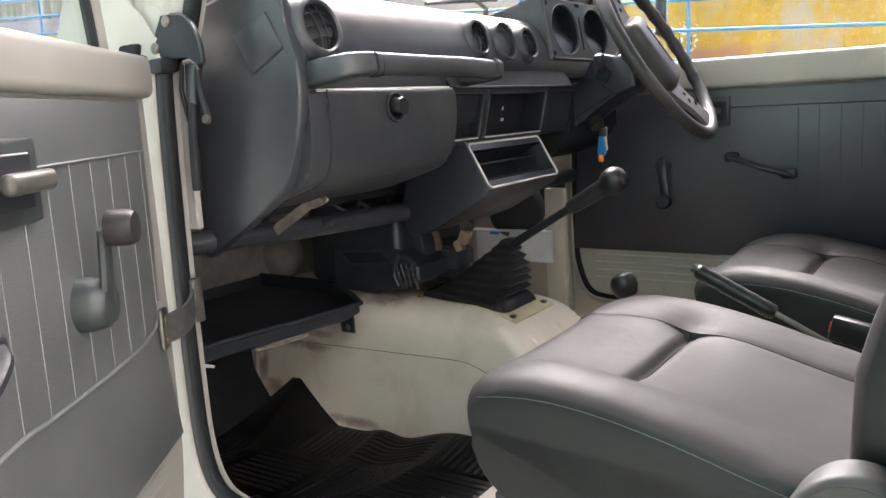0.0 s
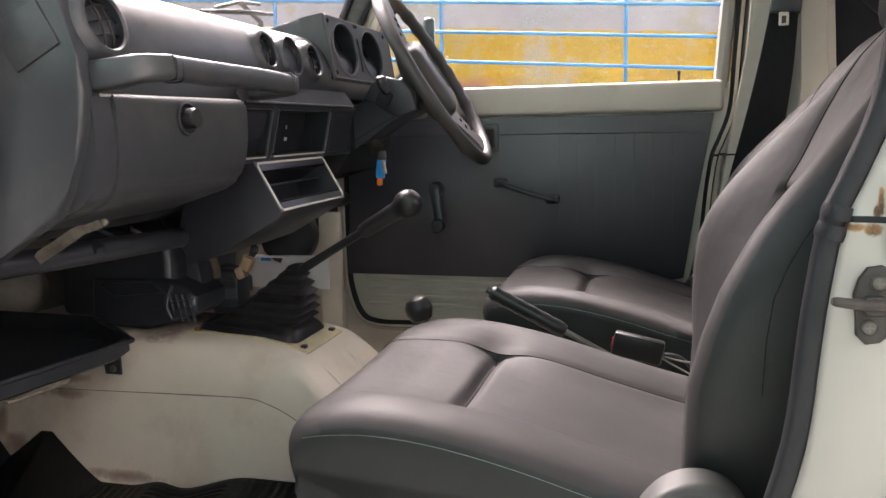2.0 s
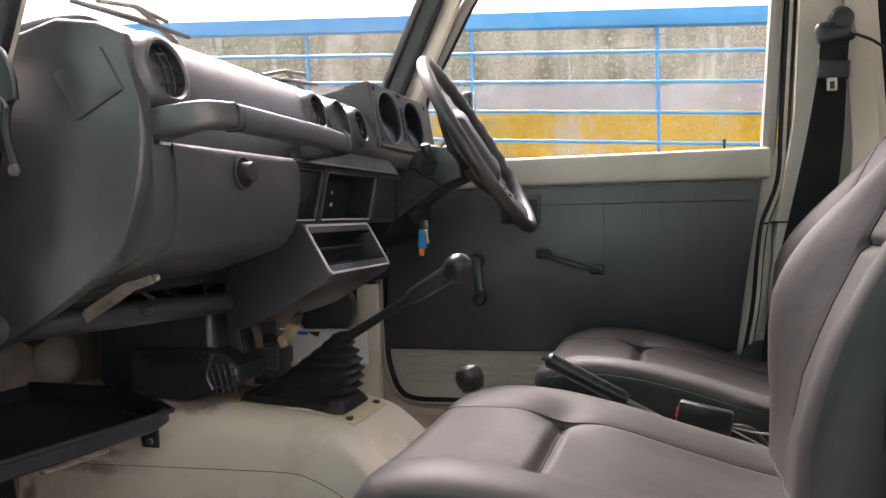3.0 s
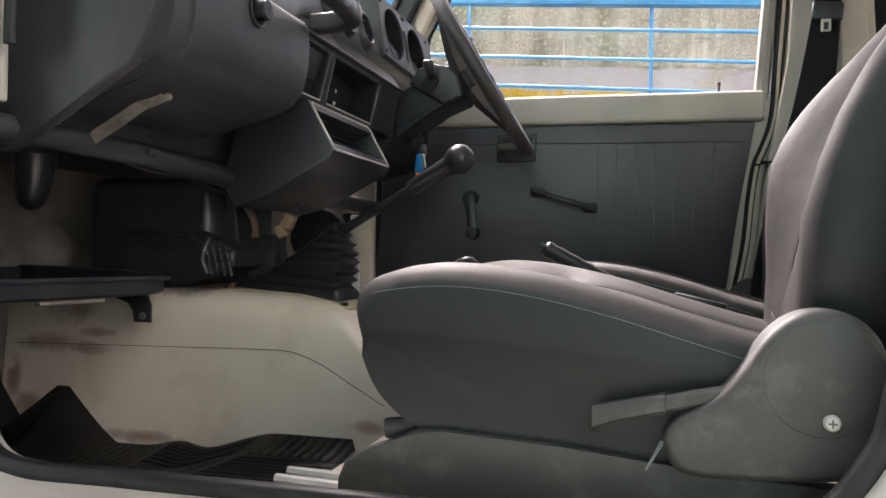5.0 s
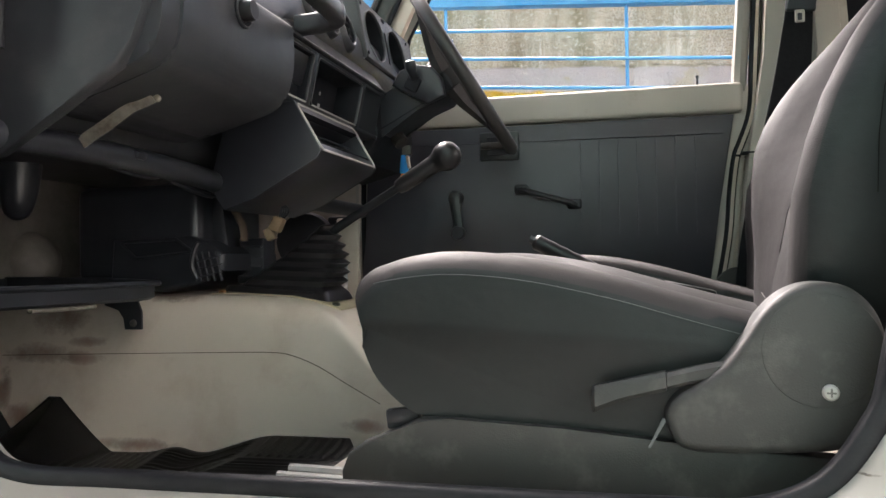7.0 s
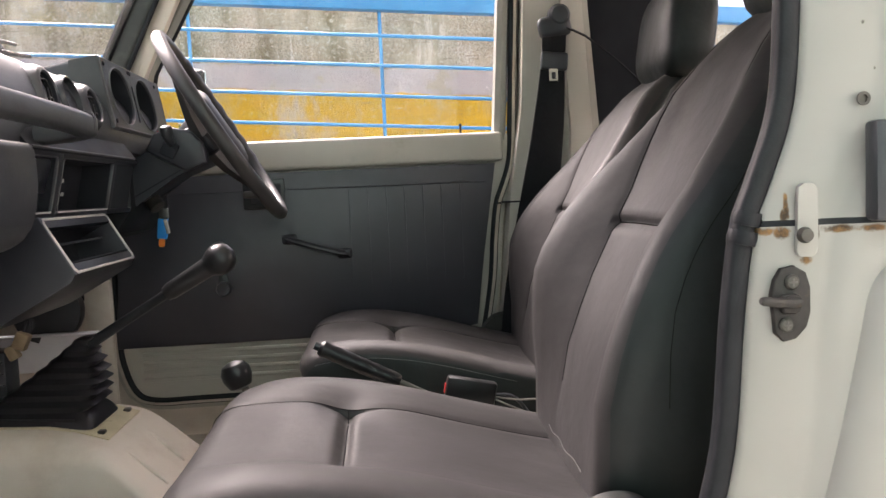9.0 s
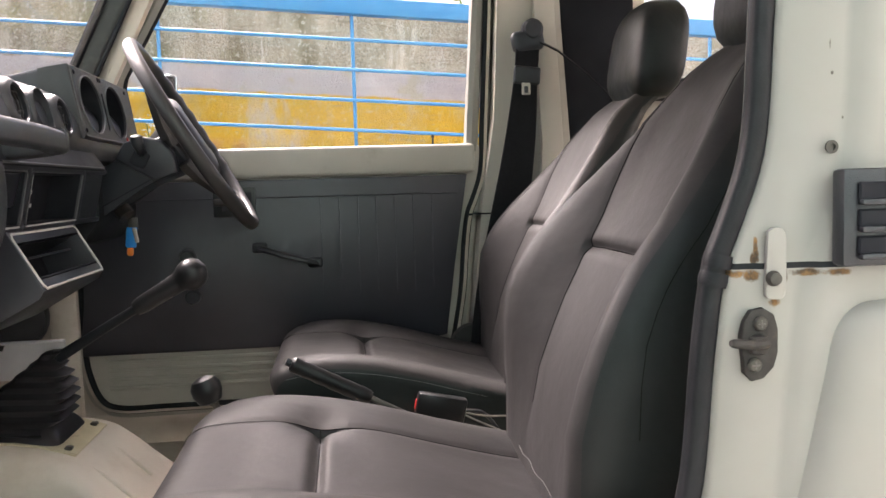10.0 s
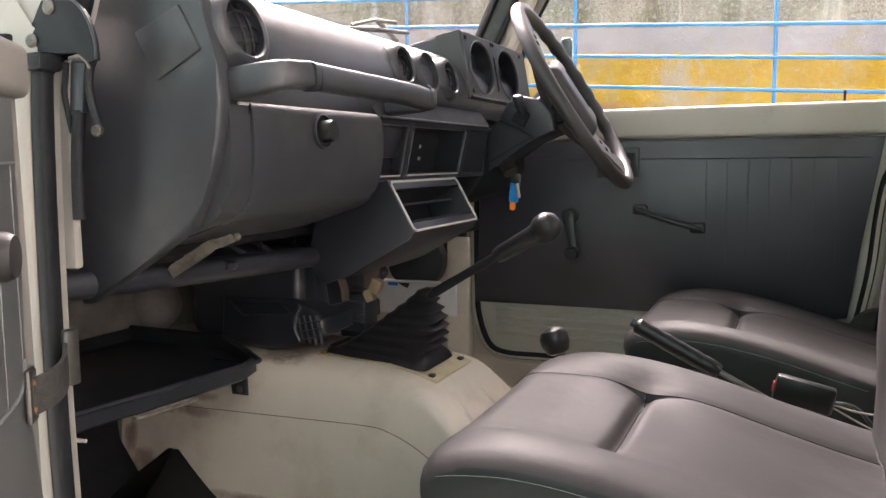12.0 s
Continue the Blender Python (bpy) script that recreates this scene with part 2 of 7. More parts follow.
def wall_material():
    """Rough weathered concrete: bare and mossy above, a lilac wash band, ochre yellow paint below."""
    m = bpy.data.materials.new("painted_concrete_wall")
    m.use_nodes = True
    nt = m.node_tree
    nd, lk = nt.nodes, nt.links
    b = nd["Principled BSDF"]
    tc = nd.new("ShaderNodeTexCoord")

    def noise_tex(scale, detail=8.0, rough=0.6, vec=None):
        n = nd.new("ShaderNodeTexNoise")
        n.inputs["Scale"].default_value, n.inputs["Detail"].default_value, n.inputs["Roughness"].default_value = scale, detail, rough
        lk.new(vec or tc.outputs["Object"], n.inputs["Vector"])
        return n.outputs["Fac"]

    def ramp(fac, p0, p1, c0=(0, 0, 0), c1=(1, 1, 1)):
        r = nd.new("ShaderNodeValToRGB")
        r.color_ramp.elements[0].position, r.color_ramp.elements[1].position = p0, p1
        r.color_ramp.elements[0].color, r.color_ramp.elements[1].color = (*c0, 1), (*c1, 1)
        lk.new(fac, r.inputs["Fac"])
        return r.outputs["Color"]

    def mix(fac, a, c):
        x = nd.new("ShaderNodeMix")
        x.data_type = "RGBA"
        lk.new(fac, x.inputs["Factor"])
        for sock, v in ((x.inputs["A"], a), (x.inputs["B"], c)):
            if isinstance(v, tuple):
                sock.default_value = (*v, 1)
            else:
                lk.new(v, sock)
        return x.outputs["Result"]

    def math_node(op, a, c):
        x = nd.new("ShaderNodeMath")
        x.operation = op
        for i, v in enumerate((a, c)):
            if isinstance(v, float):
                x.inputs[i].default_value = v
            else:
                lk.new(v, x.inputs[i])
        return x.outputs[0]

    sep = nd.new("ShaderNodeSeparateXYZ")
    lk.new(tc.outputs["Object"], sep.inputs[0])
    # height above the yellow band's upper edge, which falls towards the car's rear
    h = math_node("ADD", math_node("SUBTRACT", sep.outputs["Z"], 1.425), math_node("MULTIPLY", sep.outputs["X"], 0.062))
    hw = math_node("ADD", h, math_node("MULTIPLY", math_node("SUBTRACT", noise_tex(9), 0.5), 0.03))
    stretch = nd.new("ShaderNodeMapping")
    stretch.inputs["Scale"].default_value = (1.0, 1.0, 0.16)
    lk.new(tc.outputs["Object"], stretch.inputs["Vector"])
    drawn = nd.new("ShaderNodeMapping")
    drawn.inputs["Scale"].default_value = (1.0, 1.0, 0.42)
    lk.new(tc.outputs["Object"], drawn.inputs["Vector"])
    laid = nd.new("ShaderNodeMapping")
    laid.inputs["Scale"].default_value = (0.30, 1.0, 2.2)
    lk.new(tc.outputs["Object"], laid.inputs["Vector"])
    patchy = ramp(noise_tex(4.5, 4, 0.6), 0.34, 0.54)
    pits = math_node("MULTIPLY", ramp(noise_tex(140, 4, 0.7), 0.51, 0.57), patchy)
    fine_pits = ramp(noise_tex(210, 3, 0.7), 0.54, 0.62)
    specks = ramp(noise_tex(150, 3, 0.75), 0.60, 0.66)
    base = mix(noise_tex(5), (0.44, 0.375, 0.275), (0.70, 0.61, 0.47))
    base = mix(ramp(noise_tex(6.5, 6, 0.6, stretch.outputs[0]), 0.46, 0.66), base, (0.20, 0.175, 0.095))
    base = mix(ramp(noise_tex(2.6, 6, 0.6), 0.56, 0.72), base, (0.24, 0.24, 0.09))
    base = mix(ramp(noise_tex(11, 6, 0.6, stretch.outputs[0]), 0.58, 0.64), base, (0.72, 0.66, 0.55))
    base = mix(ramp(noise_tex(60, 4, 0.7), 0.52, 0.64), base, (0.66, 0.60, 0.49))
    base = mix(math_node("MULTIPLY", fine_pits, 0.6), base, (0.26, 0.215, 0.14))
    base = mix(math_node("MULTIPLY", pits, 0.6), base, (0.15, 0.12, 0.075))
    base = mix(math_node("MULTIPLY", ramp(noise_tex(16, 6, 0.7, laid.outputs[0]), 0.60, 0.65), 0.55), base, (0.22, 0.18, 0.11))
    lilac = mix(noise_tex(12), (0.46, 0.40, 0.41), (0.64, 0.59, 0.58))
    lilac = mix(ramp(noise_tex(9, 8, 0.7), 0.54, 0.62), lilac, (0.52, 0.45, 0.36))
    lilac = mix(math_node("MULTIPLY", fine_pits, 0.45), lilac, (0.34, 0.29, 0.25))
    lilac = mix(specks, lilac, (0.22, 0.18, 0.14))
    yellow = mix(noise_tex(7, 5, 0.6, drawn.outputs[0]), (0.66, 0.36, 0.012), (0.78, 0.50, 0.05))
    yellow = mix(ramp(noise_tex(5.5, 9, 0.68, drawn.outputs[0]), 0.50, 0.66), yellow, (0.62, 0.47, 0.22))
    yellow = mix(ramp(noise_tex(3.3, 9, 0.7, drawn.outputs[0]), 0.55, 0.66), yellow, (0.56, 0.48, 0.38))
    yellow = mix(ramp(noise_tex(40, 6, 0.75), 0.54, 0.66), yellow, (0.72, 0.56, 0.22))
    yellow = mix(math_node("MULTIPLY", fine_pits, 0.35), yellow, (0.40, 0.24, 0.03))
    yellow = mix(math_node("MULTIPLY", ramp(noise_tex(16, 6, 0.7, laid.outputs[0]), 0.58, 0.65), 0.5), yellow, (0.42, 0.30, 0.11))
    yellow = mix(specks, yellow, (0.24, 0.15, 0.05))
    # worn reddish wash low down
    low = math_node("MULTIPLY", ramp(math_node("MULTIPLY", hw, -4.0), 0.68, 0.86), ramp(noise_tex(2.4, 8, 0.7), 0.44, 0.58))
    yellow = mix(low, yellow, (0.56, 0.27, 0.17))
    c = mix(ramp(hw, 0.095, 0.105), lilac, base)
    # crumbled dark edge above the lilac wash
    rag = math_node("ADD", h, math_node("MULTIPLY", math_node("SUBTRACT", noise_tex(14, 8, 0.7), 0.5), 0.06))
    crack = math_node("ABSOLUTE", math_node("SUBTRACT", rag, 0.104), 0.0)
    c = mix(math_node("MULTIPLY", ramp(crack, 0.0015, 0.0055, (1, 1, 1), (0, 0, 0)), ramp(noise_tex(5, 5, 0.6), 0.44, 0.56)), c, (0.15, 0.12, 0.08))
    c = mix(ramp(hw, 0.0, 0.008), yellow, c)
    lk.new(c, b.inputs["Base Color"])
    b.inputs["Roughness"].default_value = 0.9
    bp = nd.new("ShaderNodeBump")
    bp.inputs["Strength"].default_value, bp.inputs["Distance"].default_value = 0.9, 0.02
    hh = math_node("ADD", math_node("ADD", noise_tex(34, 8, 0.75), math_node("MULTIPLY", noise_tex(6, 4), 0.8)), math_node("MULTIPLY", pits, -0.35))
    lk.new(hh, bp.inputs["Height"])
    lk.new(bp.outputs["Normal"], b.inputs["Normal"])
    return m


def glass_material(name, tint=(1, 1, 1), haze=0.0):
    m = bpy.data.materials.new(name)
    m.use_nodes = True
    nt = m.node_tree
    nt.nodes.remove(nt.nodes["Principled BSDF"])
    out = nt.nodes["Material Output"]
    tr, gl, mx, lw, pw, fr = (nt.nodes.new(k) for k in ("ShaderNodeBsdfTransparent", "ShaderNodeBsdfGlossy", "ShaderNodeMixShader", "ShaderNodeLayerWeight", "ShaderNodeMath", "ShaderNodeMath"))
    tr.inputs[0].default_value = (*tint, 1)
    gl.inputs["Roughness"].default_value = 0.03
    lw.inputs["Blend"].default_value = 0.5
    pw.operation, fr.operation = "POWER", "MULTIPLY_ADD"
    pw.inputs[1].default_value, fr.inputs[1].default_value, fr.inputs[2].default_value = 5.0, 0.6, 0.025
    nt.links.new(lw.outputs["Facing"], pw.inputs[0])
    nt.links.new(pw.outputs[0], fr.inputs[0])
    nt.links.new(fr.outputs[0], mx.inputs[0])
    nt.links.new(tr.outputs[0], mx.inputs[1])
    nt.links.new(gl.outputs[0], mx.inputs[2])
    last = mx.outputs[0]
    if haze:
        df, m2 = nt.nodes.new("ShaderNodeBsdfDiffuse"), nt.nodes.new("ShaderNodeMixShader")
        df.inputs[0].default_value = (0.6, 0.58, 0.54, 1)
        m2.inputs[0].default_value = haze
        nt.links.new(last, m2.inputs[1])
        nt.links.new(df.outputs[0], m2.inputs[2])
        last = m2.outputs[0]
    nt.links.new(last, out.inputs[0])
    return m


WALL = wall_material()
GLASS = glass_material("window_glass", (0.96, 0.98, 0.97))
SCREEN = glass_material("dusty_windscreen_glass", (0.92, 0.94, 0.93), 0.12)
# black plastic, also laid where slots and recesses are only in shade
BLACK = mat("black_plastic_and_recess_shade", (0.0115, 0.0130, 0.0165), (0.0165, 0.0182, 0.0220), 0.75, 40, spec=0.15)
GAUGE = mat("dark_gauge_glass", (0.006, 0.007, 0.007), (0.010, 0.011, 0.011), 0.95, 20, spec=0.0)
WHEEL = mat("steering_wheel_plastic", (0.025, 0.0236, 0.023), (0.036, 0.034, 0.033), 0.44, 25, 0.06, 500)
TRIM_D = mat("pressed_vinyl_line", (0.122, 0.131, 0.131), (0.145, 0.154, 0.154), 0.45, 30)
CHROME = mat("chrome", (0.7, 0.7, 0.7), (0.8, 0.8, 0.8), 0.15, 60, metal=1.0)


# ---- mesh helpers ----
PLACE = {}


def thing(name, x, y, z, label, category, group="", kind=""):
    ob = new(name)
    ob.empty_display_size = 0.05
    ob.matrix_basis = Matrix.Translation((x, y, z))
    PLACE[ob] = Matrix.Translation((x, y, z))
    return tagged(ob, label, category, group, kind)


def finish(bm, name, material, angle=35):
    bmesh.ops.recalc_face_normals(bm, faces=bm.faces)
    me = bpy.data.meshes.new(name)
    bm.to_mesh(me)
    bm.free()
    for m in (material if isinstance(material, (list, tuple)) else (material,)):
        me.materials.append(m)
    me.shade_smooth()
    me.set_sharp_from_angle(angle=radians(angle))
    return me


def part(name, bm, material, parent=None, label="", angle=35):
    """Links a bmesh, in world coordinates, as one mesh object under a thing or a part."""
    ob = new(name, finish(bm, name, material, angle))
    PLACE[ob] = Matrix()
    if parent is not None:
        ob.parent = parent
        ob.matrix_parent_inverse = PLACE[parent].inverted()
    return tagged(ob, label) if label else ob


def loft(bm, rings, closed=True, caps=True, loop=False):
    rows = [[bm.verts.new(p) for p in ring] for ring in rings]
    n = len(rows[0])
    pairs = list(zip(rows, rows[1:])) + ([(rows[-1], rows[0])] if loop else [])
    for a, b in pairs:
        for i in range(n if closed else n - 1):
            j = (i + 1) % n
            bm.faces.new((a[i], a[j], b[j], b[i]))
    if caps and closed and not loop:
        bm.faces.new(rows[0])
        bm.faces.new(rows[-1][::-1])
    return rows


def smooth_line(pts, n=6, loop=False):
    """A Catmull-Rom line through the points."""
    p = [Vector(q) for q in pts]
    out = []
    m = len(p)
    for i in range(m if loop else m - 1):
        a, b, c, d = ((p[(i + k) % m] for k in (-1, 0, 1, 2)) if loop else (p[max(i - 1, 0)], p[i], p[i + 1], p[min(i + 2, m - 1)]))
        for k in range(n):
            t = k / n
            out.append(0.5 * ((2 * b) + (c - a) * t + (2 * a - 5 * b + 4 * c - d) * t * t + (3 * b - a - 3 * c + d) * t ** 3))
    if not loop:
        out.append(p[-1].copy())
    return out


def tube(bm, pts, r, n=10, loop=False, flat=1.0, square=1.0):
    """A round tube along a line; r is one radius or one for each point, flat squeezes it across."""
    pts = [Vector(p) for p in pts]
    m = len(pts)
    rad = r if isinstance(r, (list, tuple)) else [r] * m
    up = Vector((0, 0, 1))
    rings = []
    side = None
    for i, p in enumerate(pts):
        a, b = (pts[(i - 1) % m], pts[(i + 1) % m]) if loop else (pts[max(i - 1, 0)], pts[min(i + 1, m - 1)])
        t = (b - a).normalized()
        if side is None:
            side = t.cross(up if abs(t.z) < 0.95 else Vector((0, 1, 0))).normalized()
        side = (side - t * side.dot(t)).normalized()
        o = t.cross(side)
        rings.append([p + rad[i] * (math.copysign(abs(math.cos(q)) ** square, math.cos(q)) * side + math.copysign(abs(math.sin(q)) ** square, math.sin(q)) * o * flat) for q in (2 * math.pi * k / n for k in range(n))])
    loft(bm, rings, loop=loop)


def merge(bm, other, m=None):
    """Adds another bmesh to bm, moved by m."""
    if m is not None:
        other.transform(m)
    me = bpy.data.meshes.new("joined")
    other.to_mesh(me)
    other.free()
    bm.from_mesh(me)
    bpy.data.meshes.remove(me)


def rbox(bm, c, size, bev=0.004, seg=2, m=None):
    """A box with rounded edges, centre c; m turns it about its centre."""
    b = bmesh.new()
    bmesh.ops.create_cube(b, size=1.0)
    bmesh.ops.scale(b, vec=size, verts=b.verts)
    bev = min(bev, min(size) * 0.49)
    if bev > 0:
        bmesh.ops.bevel(b, geom=b.edges[:], offset=bev, segments=seg, affect="EDGES", profile=0.5)
    merge(bm, b, Matrix.Translation(c) @ (m.to_4x4() if m else Matrix()))


def prism(bm, poly, axis, a, b, bev=0.0, seg=2, m=None):
    """A flat outline drawn out along an axis from a to b. For 'y' the outline is (x, z), for 'x' (y, z), for 'z' (x, y)."""
    q = bmesh.new()
    put = {"x": lambda u, v, w: (w, u, v), "y": lambda u, v, w: (u, w, v), "z": lambda u, v, w: (u, v, w)}[axis]
    loft(q, [[put(u, v, w) for u, v in poly] for w in (a, b)])
    if bev:
        caps = [e for e in q.edges if any(len(f.verts) == len(poly) for f in e.link_faces)]
        bmesh.ops.bevel(q, geom=caps, offset=bev, segments=seg, affect="EDGES", profile=0.5)
    merge(bm, q, m)


def lathe(bm, profile, m, n=24, caps=True):
    """Turns (radius, height) pairs round the z axis and places the result by m."""
    q = bmesh.new()
    loft(q, [[(r * math.cos(k), r * math.sin(k), h) for k in (2 * math.pi * i / n for i in range(n))] for r, h in profile], caps=caps)
    merge(bm, q, m)


def along(d, at):
    """A pose whose z axis points along d."""
    return Matrix.Translation(at) @ Vector(d).to_track_quat("Z", "Y").to_matrix().to_4x4()


def screw_head(name, at, d, r, parent, material=STEEL):
    bm = bmesh.new()
    m = along(d, at)
    lathe(bm, [(r * 1.0, -0.002), (r * 1.0, r * 0.25), (r * 0.75, r * 0.5), (r * 0.3, r * 0.56), (0.0002, r * 0.56)], m, 16)
    ob = part(name, bm, material, parent)
    bm = bmesh.new()
    for k in (0, 90):
        rbox(bm, (0, 0, 0), (r * 1.05, r * 0.22, r * 0.1), 0, 1)
        bm.verts.ensure_lookup_table()
        bmesh.ops.rotate(bm, verts=bm.verts[-8:], cent=(0, 0, 0), matrix=Matrix.Rotation(radians(k), 3, "Z"))
    bm.transform(m @ Matrix.Translation((0, 0, r * 0.56)))
    part("slot", bm, DARKSTEEL, ob)
    return ob


CX = 0.65   # the car's middle line across


def mirror(p):
    return Vector((p[0], 2 * CX - p[1], p[2]))


# ---- ground, wall and fence ----
bm = bmesh.new()
bmesh.ops.create_grid(bm, x_segments=8, y_segments=8, size=400)
tagged(part("ground", bm, GROUND), "worn pale concrete yard under the parked car", "ground", kind="structure")

bm = bmesh.new()
rbox(bm, (0.5, 2.75, 0.87), (30, 0.30, 1.78), 0.01)
for v in bm.verts:
    if v.co.z > 1:
        v.co.z -= 0.065 * (v.co.x - 0.57)   # the coping falls along the road
tagged(part("wall_roadside", bm, WALL), "weathered concrete retaining wall with a yellow painted lower band", "wall", kind="structure")
bm = bmesh.new()
rbox(bm, (0.5, 12.9, 0.80), (30, 20, 1.72), 0.01)
for v in bm.verts:
    if v.co.z > 1:
        v.co.z -= 0.065 * (v.co.x - 0.57)
tagged(part("upper_ground", bm, UPPER), "pale concrete yard level above the wall", "ground", kind="structure")

# out of view: added to hold sky light off the near side and reflect teal
bm = bmesh.new()
rbox(bm, (-2.4, -3.2, 2.5), (12.3, 0.3, 5.0), 0.01)
tagged(part("wall_opposite", bm, OPPOSITE), "unseen teal green wall, added to block sky light and tint reflections", "wall", kind="structure")
# white reflector out of view, added to bounce light onto door and seats
bm = bmesh.new()
rbox(bm, (2.95, -0.92, 2.4), (0.3, 4.25, 4.8), 0.01)
tagged(part("wall_rear", bm, WHITEWALL), "unseen white wall, added to bounce light into the car", "wall", kind="structure")

SLOPE = -0.065


def fence_z(z, x):
    return z + SLOPE * (x - 0.57)


fence = thing("metal_fence", 0.57, 2.3, 0.0, "sky blue painted steel pipe fence with thin rails", "fence")
for z in (1.243, 1.348, 1.454, 1.558, 1.138, 1.033, 0.928):
    bm = bmesh.new()
    tube(bm, [(-6, 2.3, fence_z(z, -6)), (7, 2.3, fence_z(z, 7))], 0.0065, 10)
    part("rail", bm, BLUE, fence)
bm = bmesh.new()
rbox(bm, (0, 0, 0), (13, 0.05, 0.058), 0.006, 2, Matrix.Rotation(-math.atan(SLOPE), 3, "Y"))
bm.transform(Matrix.Translation((0.57, 2.3, 1.672)))
part("top_rail", bm, BLUE, fence, "wide pale blue top rail")
for k in range(-9, 10):
    x = 0.57 + 0.66 * k
    bm = bmesh.new()
    tube(bm, [(x, 2.306, 0.0), (x, 2.306, fence_z(1.65, x))], 0.0065, 10)
    part("post", bm, BLUE, fence)

# ---- car body ----
car = thing("car", 0.4, CX, 0.0, "cream painted off-road car with its passenger door open", "car")
# door opening, (x, z), the same on both sides
OPENING = [(-0.076, 1.12), (-0.084, 0.92), (-0.084, 0.72), (-0.078, 0.64), (-0.052, 0.572), (-0.005, 0.549), (0.1, 0.548), (0.35, 0.548),
           (0.60, 0.547), (0.665, 0.553), (0.715, 0.575), (0.748, 0.615), (0.766, 0.66), (0.790, 0.786), (0.800, 0.894), (0.810, 0.967), (0.823, 1.003), (0.840, 1.05), (0.848, 1.097), (0.853, 1.19), (0.868, 1.45),
           (0.872, 1.58), (0.86, 1.64), (0.80, 1.66), (0.5, 1.665), (0.27, 1.665), (0.18, 1.63), (0.02, 1.31), (-0.056, 1.16)]
path = [Vector((p[0], 0, p[1])) for p in OPENING]
path = [Vector((p.x, 0, p.z)) for p in smooth_line(path, 5, True)]
MID = Vector((0.37, 0, 0.95))


def outward(i):
    t = path[(i + 1) % len(path)] - path[i - 1]
    return Vector((-t.z, 0, t.x)).normalized() * -1


NORMALS = []
for i in range(len(path)):
    n = outward(i)
    NORMALS.append(n if n.dot(path[i] - MID) > 0 else -n)


def lean(p):
    """How far the front pillar stands back from the door plane at its top."""
    return 0.024 * min(1, max(0, (p.z - 1.122) / 0.03)) * min(1, max(0, (0.08 - p.x) / 0.06))


def near(p):
    """How far the open doorway's edges stand from the far one's: further back behind, lower at the sill, tighter in front."""
    def ease(v):
        v = min(1, max(0, v))
        return v * v * (3 - 2 * v)
    rear = ease((p.x - 0.6) / 0.15) * ease((p.z - 0.64) / 0.16) * ease((1.62 - p.z) / 0.1)
    front = ease((0.05 - p.x) / 0.08) * ease((p.z - 0.58) / 0.1) * ease((1.25 - p.z) / 0.08)
    low = ease((0.62 - p.z) / 0.06)
    corner = ease((p.x - 0.60) / 0.08) * ease((0.72 - p.z) / 0.10)
    return Vector((0.0095 * rear + 0.0085 * front + 0.0055 * corner, 0, -0.004 * low - 0.003 * corner))


EDGE_LINE = []


def body_side(name, flip, x0, x1, z0, z1, label):
    """A side of the car round the door opening: flange, jamb, rolled edge and outer skin."""
    prof = [(-0.004, 0.034), (0.004, 0.030), (0.006, 0.006), (0.010, 0.001), (0.022, 0.0), (0.028, -0.0035), (0.060, -0.0045), (0.067, -0.0055),
            (0.073, -0.0105), (0.090, -0.012), (0.10, -0.0125)]
    sill = [(-0.004, 0.034), (0.003, 0.030), (0.004, 0.004), (0.007, -0.004), (0.010, -0.016), (0.014, -0.026), (0.022, -0.033), (0.031, -0.037),
            (0.034, -0.048), (0.040, -0.058), (0.056, -0.062)]
    rings = []
    for p, n in zip(path, NORMALS):
        p = p if flip else p + near(p)
        w = min(1, max(0, (-n.z - 0.45) / 0.5)) if p.z < 0.8 else 0
        narrow = 0.42 if flip and p.z > 1.13 and p.x < 0.25 else 1.0
        ring = [p + n * (a[0] * narrow * (1 - w) + b[0] * w) + Vector((0, a[1] * (1 - w) + b[1] * w, 0)) for a, b in zip(prof, sill)]
        last = ring[-1]
        d = (p - MID).normalized()
        k = min(((x1 if d.x > 0 else x0) - MID.x) / d.x if abs(d.x) > 1e-6 else 1e9, ((z1 if d.z > 0 else z0) - MID.z) / d.z if abs(d.z) > 1e-6 else 1e9)
        q = MID + d * k
        if p.z > 1.13 and p.x < 0.25:
            q = last + n * (0.003 if flip else 0.10)
        elif d.x < 0 and p.z < 1.2:
            q.z = min(q.z, 1.165)
        ring.append(Vector((q.x, last.y - 0.002, q.z)))
        rings.append([q + Vector((0, lean(p), 0)) for q in ring])
    if not flip:
        EDGE_LINE.extend(r[7].lerp(r[8], 0.5) - Vector((0, 0.0006, 0)) for r in rings if 0.64 < r[7].x and r[7].z < 0.60)
    bm = bmesh.new()
    loft(bm, rings, closed=False, loop=True)
    for z in (0.969, 0.974):
        bmesh.ops.bisect_plane(bm, geom=bm.verts[:] + bm.edges[:] + bm.faces[:], plane_co=(0, 0, z), plane_no=(0, 0, 1))
    for f in bm.faces:
        c = f.calc_center_median()
        if 0.969 < c.z < 0.974 and c.x > 0.8:
            f.material_index = 1
    for v in bm.verts:
        if flip:
            v.co = mirror(v.co)
    # the near side takes the dimmed cream, the far side the lifted one
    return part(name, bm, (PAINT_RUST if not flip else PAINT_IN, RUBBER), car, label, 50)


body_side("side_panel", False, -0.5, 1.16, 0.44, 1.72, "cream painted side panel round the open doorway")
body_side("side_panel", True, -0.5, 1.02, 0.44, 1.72, "")
